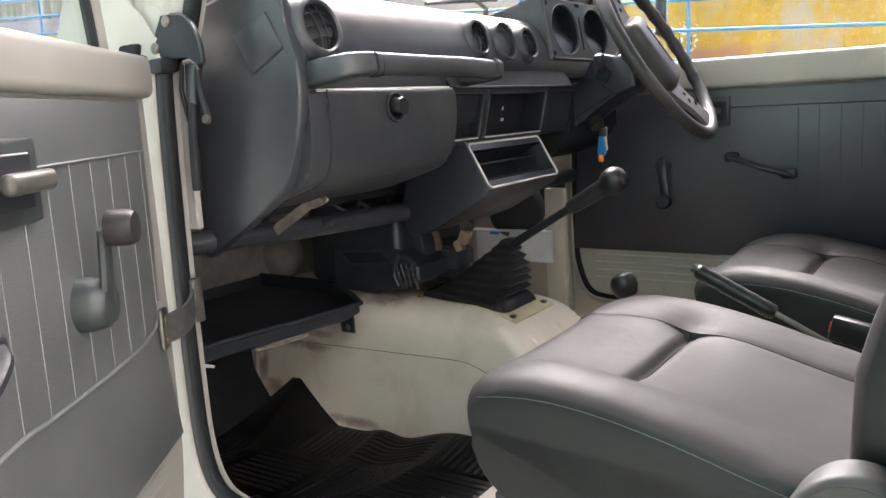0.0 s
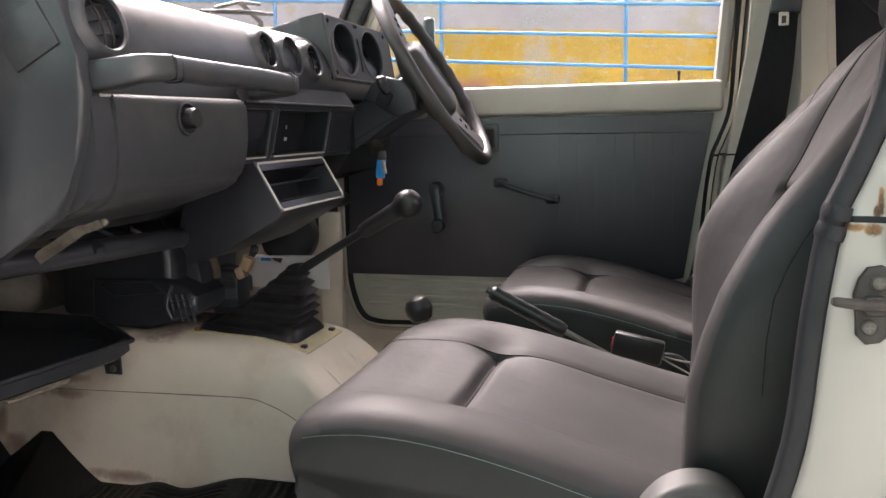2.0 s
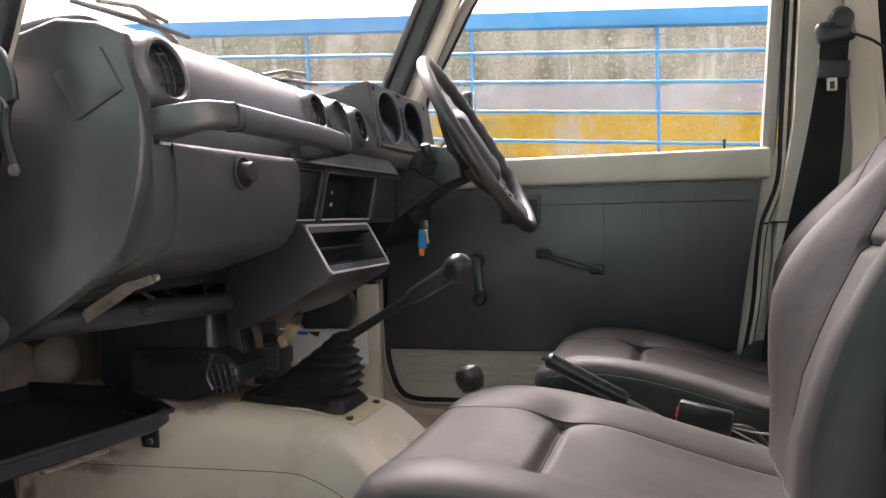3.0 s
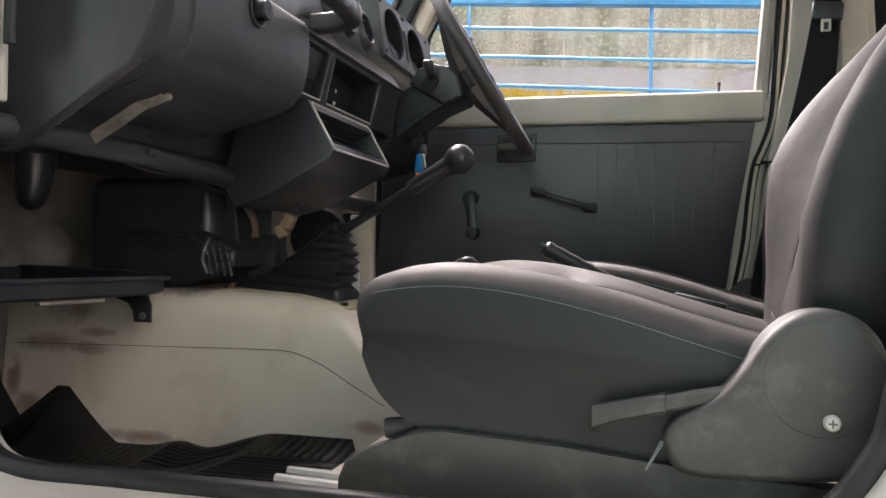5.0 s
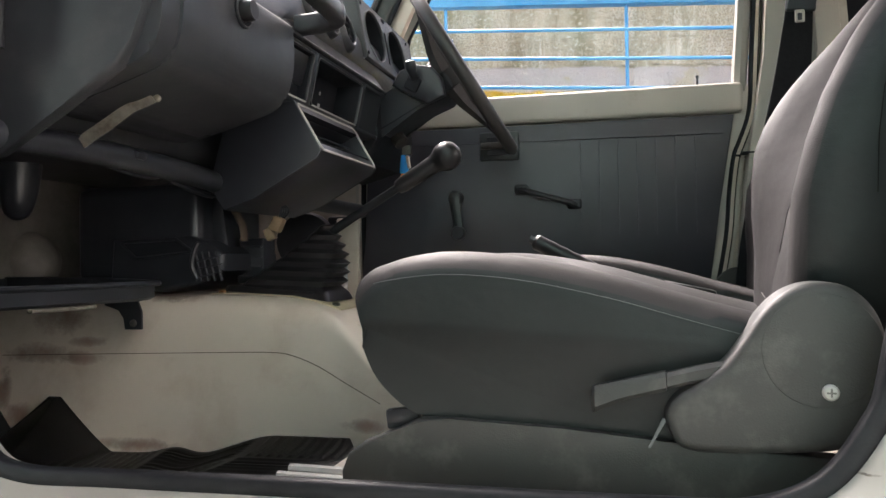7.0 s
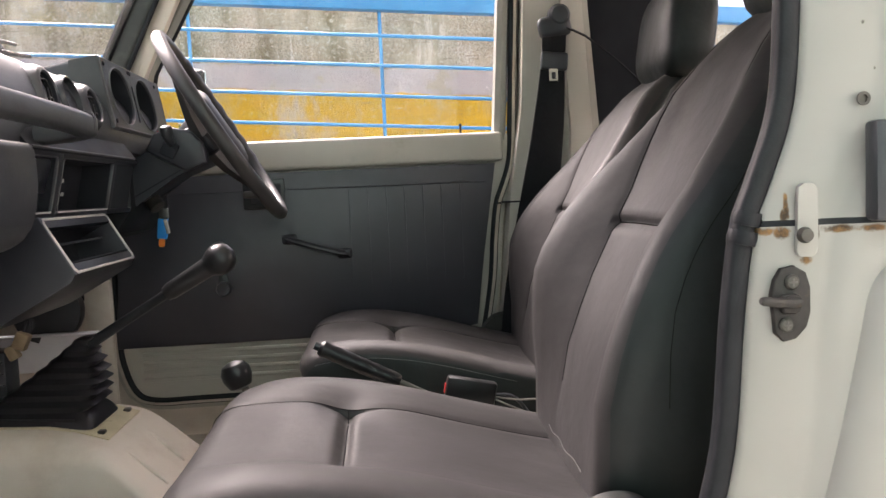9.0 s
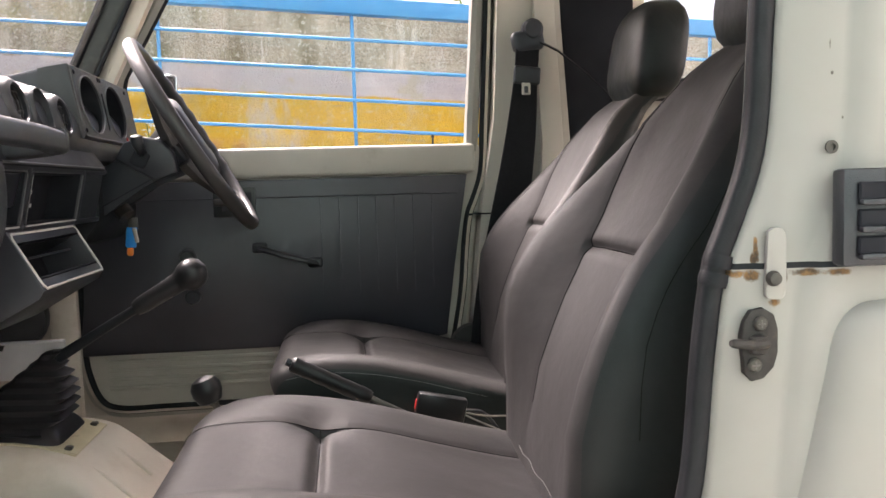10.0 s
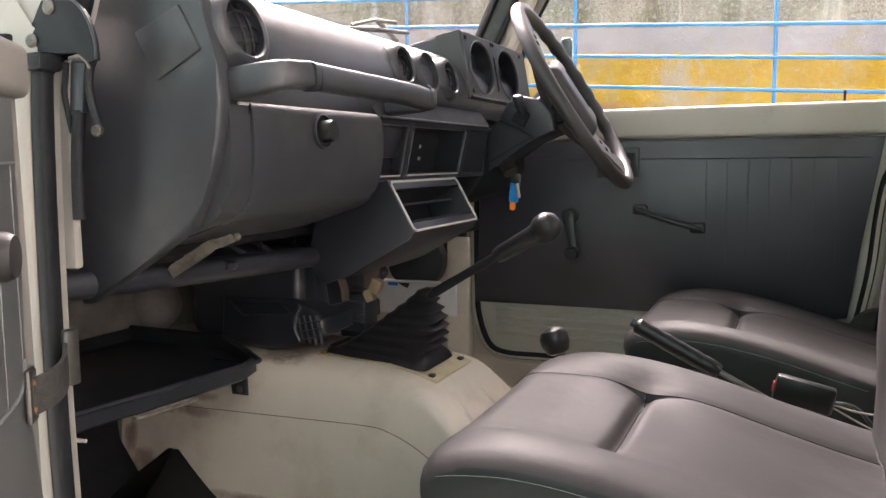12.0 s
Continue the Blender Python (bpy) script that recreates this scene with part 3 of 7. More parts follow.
for flip in (False, True):
    bm = bmesh.new()
    line = [p - n * 0.002 + Vector((0, 0.014 + lean(p), 0)) for p, n in zip(path, NORMALS)]
    tube(bm, [mirror(p) if flip else p + near(p) for p in line], 0.0105 if flip else 0.0094, 16, True, 1.0, 1.0 if flip else 0.62)
    part("door_seal", bm, RUBBER, car, "black rubber door seal")

for z0, z1 in ((0.955, 0.966), (0.970, 0.981)):
    ends = []
    for z in (z0, z1):
        ends.append(Vector((0.8215 + (z - 0.976) * 0.25, 0.013, z)))
    bm = bmesh.new()
    tube(bm, [ends[0], ends[0].lerp(ends[1], 0.5), ends[1]], [0.0122, 0.0130, 0.0122], 12)
    part("seal_collar", bm, RUBBER, car)

# rear of the far side: lower panel, dark lining, post, window opening
bm = bmesh.new()
rbox(bm, (1.61, 1.315, 0.86), (1.2, 0.04, 0.845), 0.006)
rbox(bm, (1.235, 1.315, 1.46), (0.035, 0.04, 0.36), 0.004)
rbox(bm, (1.72, 1.315, 1.665), (0.98, 0.04, 0.11), 0.006)
rbox(bm, (2.15, 1.315, 1.45), (0.10, 0.04, 0.34), 0.006)
part("rear_side_panel", bm, PAINT_IN, car)
bm = bmesh.new()
rbox(bm, (1.68, 0.0, 0.86), (1.04, 0.05, 0.845), 0.006)
rbox(bm, (1.20, 0.0, 1.46), (0.09, 0.05, 0.36), 0.004)
rbox(bm, (1.68, 0.0, 1.665), (1.04, 0.05, 0.11), 0.006)
rbox(bm, (2.15, 0.0, 1.45), (0.10, 0.05, 0.34), 0.006)
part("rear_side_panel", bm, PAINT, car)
bm = bmesh.new()
rbox(bm, (1.675, 0.0, 1.44), (0.85, 0.005, 0.33), 0)
ob = part("rear_side_window", bm, GLASS, car)
ob.visible_shadow = False
bm = bmesh.new()
rbox(bm, (1.12, 1.30, 1.22), (0.195, 0.05, 0.98), 0.006)
rbox(bm, (1.70, 1.275, 1.255), (0.97, 0.06, 0.05), 0.01)
part("rear_lining", bm, LINING, car, "dark trim lining behind the door pillar")
bm = bmesh.new()
rbox(bm, (1.675, 1.318, 1.44), (0.85, 0.005, 0.33), 0)
ob = part("rear_side_window", bm, GLASS, car)
ob.visible_shadow = False
# pillar on the far side, with its folded inner face
bm = bmesh.new()
prism(bm, [(0.882, 1.70), (1.02, 1.70), (1.028, 1.40), (1.046, 1.13), (1.03, 0.56), (0.80, 0.56), (0.806, 0.71), (0.832, 0.976), (0.866, 1.19), (0.880, 1.45)], "y", 1.235, 1.30, 0.006)
part("door_pillar", bm, PAINT_DOOR, car)
bm = bmesh.new()
prism(bm, [(0.955, 1.70), (1.0, 1.70), (1.01, 1.40), (1.026, 1.13), (0.985, 0.9), (0.96, 0.9), (0.975, 1.13), (0.962, 1.40)], "y", 1.218, 1.236, 0.006)
part("pillar_flange", bm, PAINT_DOOR, car)
bm = bmesh.new()
rbox(bm, (0.835, 1.252, 0.974), (0.036, 0.04, 0.004), 0)
part("pillar_joint", bm, RUBBER, car)

# floor, firewall, tunnel, roof and rear closing panel
bm = bmesh.new()
rbox(bm, (-0.155, 0.675, 0.435), (0.76, 1.35, 0.03), 0.005)
prism(bm, [(0.18, 0.42), (0.215, 0.497), (0.23, 0.50), (2.2, 0.50), (2.2, 0.42)], "y", 0.0, 1.35)
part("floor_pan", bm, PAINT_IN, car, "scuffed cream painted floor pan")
bm = bmesh.new()
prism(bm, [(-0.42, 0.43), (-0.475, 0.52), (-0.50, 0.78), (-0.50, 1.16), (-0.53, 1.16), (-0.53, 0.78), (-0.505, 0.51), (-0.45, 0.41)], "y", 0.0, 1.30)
part("firewall", bm, GRIME_SHADE, car, "dirty cream painted firewall, darkened for the shade under the dashboard")
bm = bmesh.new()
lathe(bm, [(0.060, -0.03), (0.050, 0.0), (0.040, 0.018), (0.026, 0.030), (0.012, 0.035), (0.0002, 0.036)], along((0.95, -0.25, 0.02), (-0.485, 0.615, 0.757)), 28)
part("firewall_bulge", bm, GRIME_SHADE, car, "rounded cream pressing of the firewall")
bm = bmesh.new()
prism(bm, [(-0.53, 1.14), (-0.13, 1.185), (-0.13, 1.165), (-0.53, 1.12)], "y", 0.06, 1.24)
part("cowl", bm, PAINT_IN, car)
for y in (0.0, 1.285):
    bm = bmesh.new()
    rbox(bm, (-0.31, y + 0.012, 0.80), (0.42, 0.02, 0.72), 0.004)
    part("kick_panel", bm, PAINT_IN if y > 1 else LINING, car)
bm = bmesh.new()
rbox(bm, (-0.115, 0.047, 1.03), (0.10, 0.012, 0.23), 0.004)
part("hinge_pillar", bm, PAINT, car)
bm = bmesh.new()
sec = []
stations = [(-0.50, 0.700), (-0.30, 0.697), (-0.12, 0.695), (0.0, 0.692), (0.07, 0.682), (0.115, 0.667), (0.15, 0.640), (0.185, 0.605), (0.22, 0.575), (0.27, 0.552), (0.34, 0.540), (0.6, 0.535), (1.2, 0.53)]
for p in smooth_line([(x, 0, z) for x, z in stations], 4):
    h = p.z - 0.485
    r = min(0.055 - 0.033 * min(1, max(0, (p.x - 0.04) / 0.08)), h * 0.45)
    half = []
    for k in range(0, 7):
        q = radians(90 * k / 6)
        half.append((0.165 - 0.042 * (h - r) / 0.2 - r + r * math.cos(q), p.z - r + r * math.sin(q)))
    half = [(0.178, 0.43), (0.164, 0.47), (0.160, 0.50)] + half + [(0.05, p.z + 0.002)]
    sec.append([(p.x, CX - y, z) for y, z in half] + [(p.x, CX + y, z) for y, z in half[::-1]])
loft(bm, sec)
part("tunnel", bm, PAINT_TUNNEL, car, "cream painted transmission tunnel with dirt at its edges")
bm = bmesh.new()
crease = [(-0.465, 0.599), (-0.276, 0.603), (-0.068, 0.607), (0.029, 0.608), (0.066, 0.602), (0.106, 0.587), (0.150, 0.564), (0.206, 0.535)]
crease = [(x, 0.4905 + (z - 0.5) * (0.197 if x < 0.12 else 0.18) - 0.0012, z) for x, z in crease]
tube(bm, smooth_line(crease, 6), 0.0006, 6)
part("tunnel_seam", bm, BROWN, car, "dark welded seam line")
for a, b in (((0.134, 0.579, 0.6545), (0.196, 0.581, 0.5975)), ((0.134, 0.685, 0.6545), (0.196, 0.683, 0.5975))):
    bm = bmesh.new()
    tube(bm, [a, Vector(a).lerp(Vector(b), 0.3), Vector(a).lerp(Vector(b), 0.7), b], [0.0005, 0.0048, 0.0052, 0.0030], 12)
    part("pressed_rib", bm, PAINT_IN, car)
bm = bmesh.new()
tube(bm, EDGE_LINE, [0.0005 + 0.0003 * math.sin(k * 2.3) for k in range(len(EDGE_LINE))], 6)
part("paint_crack", bm, BROWN, car, "brown crack line in the paint")
# scratches on the sill
for line in (((0.14, 0.531), (0.18, 0.5305), (0.227, 0.5300), (0.30, 0.5290), (0.38, 0.5275)), ((0.071, 0.5318), (0.073, 0.5312), (0.0745, 0.5317))):
    bm = bmesh.new()
    tube(bm, [(x, -0.0292, z) for x, z in line], 0.0003, 6)
    part("scratch", bm, DULL, car, "thin dark scratch in the sill paint")
# unseen roof: shades the cabin, its lining made pale to bounce light
bm = bmesh.new()
prism(bm, [(0.17, 1.66), (0.22, 1.70), (0.6, 1.72), (2.22, 1.72), (2.22, 1.74), (0.6, 1.745), (0.20, 1.725), (0.15, 1.69)], "y", -0.04, 1.34)
part("roof", bm, HEADLINER, car, "unseen hard top roof, made pale to bounce light into the cabin")
bm = bmesh.new()
rbox(bm, (2.21, CX, 0.82), (0.03, 1.36, 0.74), 0.005)
rbox(bm, (2.21, 0.0, 1.44), (0.03, 0.08, 0.56), 0.005)
rbox(bm, (2.21, 1.30, 1.44), (0.03, 0.08, 0.56), 0.005)
part("tail_panel", bm, PAINT_IN, car)
bm = bmesh.new()
rbox(bm, (0.35, -0.085, 0.470), (1.3, 0.07, 0.048), 0.012, 3)
part("side_step", bm, RUBBER, car, "black side step under the sill")

# windscreen, its pillars and header
base, top = Vector((-0.105, 0, 1.20)), Vector((0.155, 0, 1.69))
bm = bmesh.new()
for dy in (0.0,):
    vs = [bm.verts.new(p) for p in (base + Vector((0, 0.05, 0)), base + Vector((0, 1.25, 0)), top + Vector((0, 1.22, 0)), top + Vector((0, 0.08, 0)))]
    bm.faces.new(vs)
bmesh.ops.solidify(bm, geom=bm.faces[:], thickness=0.005)
ob = part("windscreen", bm, SCREEN, car, "dusty windscreen glass")
ob.visible_shadow = False
for side in (0, 1):
    bm = bmesh.new()
    lo, hi = Vector((-0.080, 1.258, 1.20)), Vector((0.170, 1.241, 1.70))
    rot = (hi - lo).to_track_quat("Z", "Y").to_matrix()
    rbox(bm, (lo + hi) / 2, (0.050, 0.050, (hi - lo).length), 0.012, 3, rot)
    for v in bm.verts:
        if not side:
            v.co = mirror(v.co)
    part("screen_pillar", bm, PLASTIC_G if side else PAINT, car, "grey windscreen pillar" if side else "")
    bm = bmesh.new()
    lo, hi = Vector((-0.035, 1.262, 1.20)), Vector((0.210, 1.245, 1.70))
    rbox(bm, (lo + hi) / 2, (0.026, 0.044, (hi - lo).length), 0.006, 2, rot)
    if side:
        part("pillar_edge", bm, PAINT_IN, car, "cream painted pillar edge")
    bm = bmesh.new()
    pts = [Vector((-0.052, 1.236, 1.20)), Vector((0.196, 1.219, 1.70))]
    tube(bm, [p if side else mirror(p) for p in pts], 0.005, 8)
    if side:
        part("pillar_groove", bm, RUBBER, car)
    bm = bmesh.new()
    pts = [Vector((-0.108, 1.236, 1.20)), Vector((0.142, 1.213, 1.70))]
    tube(bm, [p if side else mirror(p) for p in pts], 0.010, 8)
    part("screen_seal", bm, RUBBER, car)
bm = bmesh.new()
rbox(bm, (0.17, CX, 1.69), (0.06, 1.25, 0.05), 0.01)
part("screen_header", bm, LINING, car)

bm = bmesh.new()
rings = []
for y, k in ((0.008, 0.0), (-0.006, 0.0), (-0.016, 0.003), (-0.024, 0.008), (-0.030, 0.016), (-0.0335, 0.026), (-0.035, 0.042)):
    e = smooth_line([(0.785, 0, 0.46), (0.815, 0, 0.55), (0.845, 0, 0.66), (0.878, 0, 0.783), (0.898, 0, 0.875), (0.908, 0, 0.918), (0.926, 0, 0.937), (0.952, 0, 0.942)], 4)
    rings.append([(p.x + k * 1.5 * (1.0 if p.z < 0.93 else max(0, 1 - (p.x - 0.92) / 0.05)), y, min(p.z, 0.942 - 0.55 * k)) for p in e] + [(2.2, y, 0.942 - 0.55 * k), (2.2, y, 0.46)])
loft(bm, rings)
part("quarter_panel", bm, PAINT, car)
# rear louvre on the upper pillar, bracket, striker and rusty joint of the near pillar
bm = bmesh.new()
rbox(bm, (1.022, -0.0225, 1.010), (0.235, 0.018, 0.078), 0.004, 2)
louvre = part("vent_louvre", bm, VINYL, car, "dark grey plastic vent louvre")
for k in range(3):
    bm = bmesh.new()
    z = 0.988 + 0.0215 * k
    rbox(bm, (1.022, -0.0335, z), (0.213, 0.004, 0.0145), 0.0015, 1)
    part("louvre_slot", bm, BLACK, louvre)
    bm = bmesh.new()
    rbox(bm, (1.022, -0.036, z - 0.0085), (0.213, 0.008, 0.005), 0.002, 2)
    part("louvre_slat", bm, VINYL, louvre)
bm = bmesh.new()
prism(bm, [(0.8515, 0.9485), (0.8535, 0.9455), (0.858, 0.9445), (0.8655, 0.9445), (0.8685, 0.948), (0.869, 0.955), (0.869, 0.995), (0.868, 1.001), (0.864, 1.003), (0.858, 1.003), (0.8535, 1.0), (0.853, 0.99)], "y", -0.010, -0.0055, 0.001)
plate = part("top_bracket", bm, PAINT, car, "small cream bracket joining the hard top")
bm = bmesh.new()
lathe(bm, [(0.0065, 0), (0.0065, 0.002), (0.005, 0.0055), (0.002, 0.006), (0.0002, 0.006)], along((0, -1, 0), (0.8575, -0.010, 0.962)), 16)
part("bolt", bm, OLDSTEEL, plate)
striker = thing("door_striker", 0.845, 0.0, 0.908, "worn steel door striker screwed to the pillar", "door striker")
bm = bmesh.new()
prism(bm, [(0.834, 0.884), (0.841, 0.877), (0.851, 0.879), (0.860, 0.888), (0.8635, 0.900), (0.8635, 0.920), (0.860, 0.932), (0.850, 0.938), (0.840, 0.936), (0.834, 0.927), (0.831, 0.915), (0.833, 0.902)], "y", -0.008, -0.001, 0.0015)
part("plate", bm, STRIKER, striker)
bm = bmesh.new()
rbox(bm, (0.845, -0.010, 0.908), (0.016, 0.010, 0.016), 0.004, 2)
part("boss", bm, STRIKER, striker)
bm = bmesh.new()
tube(bm, [(0.850, -0.012, 0.909), (0.838, -0.020, 0.910), (0.824, -0.026, 0.9125), (0.815, -0.0285, 0.914), (0.812, -0.029, 0.9145)], [0.0050, 0.0044, 0.0040, 0.0038, 0.0026], 10)
part("pin", bm, STRIKER, striker)
for x, z in ((0.8475, 0.925), (0.8425, 0.891)):
    screw_head("screw", (x, -0.008, z), (0, -1, 0), 0.0062, striker, OLDSTEEL)
bm = bmesh.new()
lathe(bm, [(0.0055, 0), (0.0055, 0.0015), (0.003, 0.0015), (0.0028, -0.002), (0.0002, -0.002)], along((0, -1, 0), (0.908, -0.0085, 1.067)), 16)
part("plug", bm, OLDSTEEL, car)

# fittings at the front pillar: hinge bracket, cable conduit, black plastic cover
bracket = thing("hinge_bracket", -0.06, 0.02, 1.16, "black steel bracket with two screws on the front pillar", "bracket")
bm = bmesh.new()
prism(bm, [(-0.095, 1.144), (-0.079, 1.167), (-0.064, 1.191), (-0.044, 1.191), (-0.021, 1.188), (-0.010, 1.179), (-0.004, 1.170), (0.002, 1.158), (0.005, 1.146), (0.006, 1.128), (-0.005, 1.126), (-0.019, 1.138), (-0.046, 1.136), (-0.057, 1.139)], "y", 0.016, 0.022, 0.0015)
plate = part("plate", bm, RUBBER, bracket)
bm = bmesh.new()
tube(bm, smooth_line([(-0.044, 0.016, 1.1905), (-0.021, 0.016, 1.1875), (-0.004, 0.016, 1.170), (0.005, 0.016, 1.146), (0.0055, 0.016, 1.129)], 5), 0.0016, 6)
part("rolled_edge", bm, VINYL, plate)
for x, z in ((-0.053, 1.183), (-0.079, 1.152)):
    screw_head("screw", (x, 0.016, z), (0, -1, 0), 0.0072, bracket, OLDSTEEL_L)
conduit = thing("cable_conduit", -0.04, 0.03, 1.0, "black flexible cable conduit along the pillar", "cable")
bm = bmesh.new()
tube(bm, smooth_line([(-0.006, 0.024, 1.130), (-0.013, 0.026, 1.122), (-0.018, 0.028, 1.103), (-0.016, 0.03, 1.082), (-0.008, 0.03, 1.061)], 6), 0.0042, 8)
part("hose", bm, RUBBER, conduit)
bm = bmesh.new()
tube(bm, smooth_line([(-0.047, 0.028, 1.130), (-0.050, 0.028, 1.112), (-0.052, 0.028, 1.096), (-0.044, 0.028, 1.059)], 6), 0.0030, 8)
part("hose", bm, RUBBER, conduit)
bm = bmesh.new()
tube(bm, smooth_line([(-0.035, 0.03, 1.082), (-0.040, 0.03, 1.048), (-0.043, 0.03, 1.012), (-0.044, 0.03, 0.970)], 6), 0.0066, 12)
part("sleeve", bm, RUBBER, conduit)
bm = bmesh.new()
prism(bm, [(-0.040, 1.131), (-0.020, 1.129), (-0.027, 1.079), (-0.045, 1.080)], "y", 0.026, 0.036, 0.002)
part("clip", bm, PLASTIC, conduit)
bm = bmesh.new()
tube(bm, smooth_line([(-0.034, 0.020, 1.1325), (-0.018, 0.018, 1.1335), (-0.010, 0.018, 1.128), (-0.008, 0.020, 1.121)], 4), 0.0018, 6)
part("spring_clip", bm, OLDSTEEL_L, conduit)
bm = bmesh.new()
lathe(bm, [(0.0062, 0), (0.0062, 0.004), (0.0045, 0.006), (0.0002, 0.006)], along((0.2, -1, 0), (-0.008, 0.027, 1.060)), 12)
part("bolt", bm, OLDSTEEL, conduit)
bm = bmesh.new()
rbox(bm, (-0.0625, 0.012, 1.129), (0.028, 0.030, 0.018), 0.005, 2)
part("seal_collar", bm, RUBBER, car)
bm = bmesh.new()
rbox(bm, (-0.098, -0.004, 1.1385), (0.046, 0.010, 0.015), 0.004, 2, Matrix.Rotation(radians(8), 3, "Y"))
part("corner_rubber", bm, RUBBER, car)


# ---- doors ----
def car_door(m, mirrored, x_rear, open_door):
    """A front door in its own frame: x from the hinge, y into the cabin, z up. m places it."""
    door = None

    def add(nm, bm, material, parent=None, label=""):
        bm.transform(m)
        return part(nm, bm, material, door or car, label)

    bm = bmesh.new()
    rim = [p + n * 0.016 for p, n in zip(path, NORMALS) if p.z < 1.125]
    k = max(range(len(rim)), key=lambda i: (rim[i] - rim[i - 1]).length)
    rim = rim[k:] + rim[:k]
    prism(bm, [(p.x + 0.1, p.z) for p in rim] + ([(rim[-1].x + 0.1, 1.134), (rim[0].x + 0.1, 1.134)]), "y", -0.060, -0.0125 if not open_door else -0.006, 0.006)
    # same cream on both doors, lighter on the closed one to offset its shade
    paint = PAINT if open_door else PAINT_DOOR
    door = add("car_door", bm, paint, label="cream car door standing open, dark vinyl inside" if open_door else "closed cream car door with dark vinyl panel")
    bm = bmesh.new()
    top_edge = 1.084 if open_door else 1.066
    rbox(bm, (0.46, -0.008, (1.138 + top_edge + 0.004) / 2), (0.93, 0.03, 1.134 - top_edge), 0.010, 3)
    add("sill_rail", bm, paint)
    # lower ribbed steel below the vinyl
    for k in range(4):
        bm = bmesh.new()
        rbox(bm, (0.44, -0.010, 0.662 - 0.02 * k), (0.74, 0.010, 0.010), 0.004, 2)
        add("rib", bm, paint)
    # window frame and glass
    bm = bmesh.new()
    frame_line = [(0.09, -0.022, 1.12), (0.13, -0.022, 1.30), (0.235, -0.024, 1.49), (0.31, -0.026, 1.61), (0.36, -0.027, 1.64), (0.89, -0.027, 1.64), (0.955, -0.025, 1.60), (0.944, -0.022, 1.49), (0.918, -0.02, 1.12)]
    if open_door:
        frame_line[0:2] = [(0.085, -0.022, 1.12), (0.115, -0.022, 1.26)]
    line = []
    for a, b in zip(frame_line, frame_line[1:]):
        line.append(Vector(a))
        line.append((Vector(a) + Vector(b)) / 2)
    line.append(Vector(frame_line[-1]))
    tube(bm, line, 0.017, 8, False, 0.8)
    add("window_frame", bm, PAINT)
    bm = bmesh.new()
    tube(bm, [Vector((p.x, p.y + 0.004, p.z)) + Vector((0.014 if i < len(line) / 2 else -0.016, 0, 0)) for i, p in enumerate(line) if p.z < 1.6 and p.x < 0.4], 0.006, 6)
    add("glass_run", bm, RUBBER)
    bm = bmesh.new()
    prism(bm, [(0.09, 1.12), (0.14, 1.30), (0.245, 1.49), (0.32, 1.62), (0.95, 1.62), (0.935, 1.4), (0.91, 1.12)], "y", -0.026, -0.022)
    g = add("window_glass", bm, GLASS)
    g.visible_shadow = False
    bm = bmesh.new()
    rbox(bm, (0.49, -0.012, 1.1365), (0.80, 0.012, 0.004), 0.001, 1)
    add("glass_wiper", bm, RUBBER)
    # vinyl panel
    lo = 0.68 if not open_door else 0.672
    bm = bmesh.new()
    front = [(0.040, top_edge), (0.029, 0.8)] if not open_door else [(0.042, top_edge), (0.047, 1.03), (0.048, 0.93), (0.053, 0.87), (0.052, 0.80), (0.036, 0.74)]
    prism(bm, [(0.014, lo), (0.80, lo), (0.848, 0.69), (0.87, 0.853), (0.905, top_edge)] + front, "y", -0.012, 0.002, 0.003)
    # lit tone on the open door, dark tone on the closed one
    panel = add("vinyl_panel", bm, VINYL_LIT if open_door else VINYL_D, label="grey vinyl door panel, coloured paler for the light on it" if open_door else "dark grey vinyl door panel with pressed lines")
    crease = TRIM_D if open_door else VINYL_D
    bm = bmesh.new()
    tube(bm, [(0.05, 0.0022, 1.028), (0.88, 0.0022, 1.024)], 0.0016, 6)
    add("pressed_line", bm, crease, panel)
    xs = [0.562, 0.605, 0.648, 0.69, 0.733, 0.776, 0.82] if not open_door else [0.062 + 0.0475 * k for k in range(17)]
    for x in xs:
        bm = bmesh.new()
        low = 0.80 if not open_door else 0.820
        tube(bm, [(x, 0.0014, 1.026), (x, 0.0014, low)], 0.0014, 6)
        add("pressed_line", bm, crease, panel)
    if open_door:
        bm = bmesh.new()
        tube(bm, smooth_line([(0.056, 0.002, 0.852), (0.072, 0.002, 0.828), (0.11, 0.002, 0.819), (0.2, 0.002, 0.816), (0.35, 0.002, 0.820), (0.43, 0.002, 0.822), (0.8, 0.002, 0.80)], 6), 0.0024, 6)
        add("pressed_line", bm, crease, panel)
    # lock button
    bm = bmesh.new()
    tube(bm, [(0.828, -0.008, 1.132), (0.828, -0.008, 1.152), (0.828, -0.008, 1.157), (0.828, -0.008, 1.160)], [0.0025, 0.0025, 0.0042, 0.003], 8)
    add("lock_button", bm, PLASTIC)
    # release latch in its recess
    lx = 0.335
    bm = bmesh.new()
    rbox(bm, (lx + 0.035, 0.004, 1.018), (0.095, 0.008, 0.068), 0.004, 2)
    latch = add("latch_plate", bm, FITTING)
    bm = bmesh.new()
    rbox(bm, (lx + 0.04, 0.0085, 1.018), (0.07, 0.003, 0.045), 0.0015, 1)
    add("latch_recess", bm, PLASTIC, latch)
    bm = bmesh.new()
    rbox(bm, (lx + 0.028, 0.018, 1.018), (0.075, 0.014, 0.017), 0.006, 3)
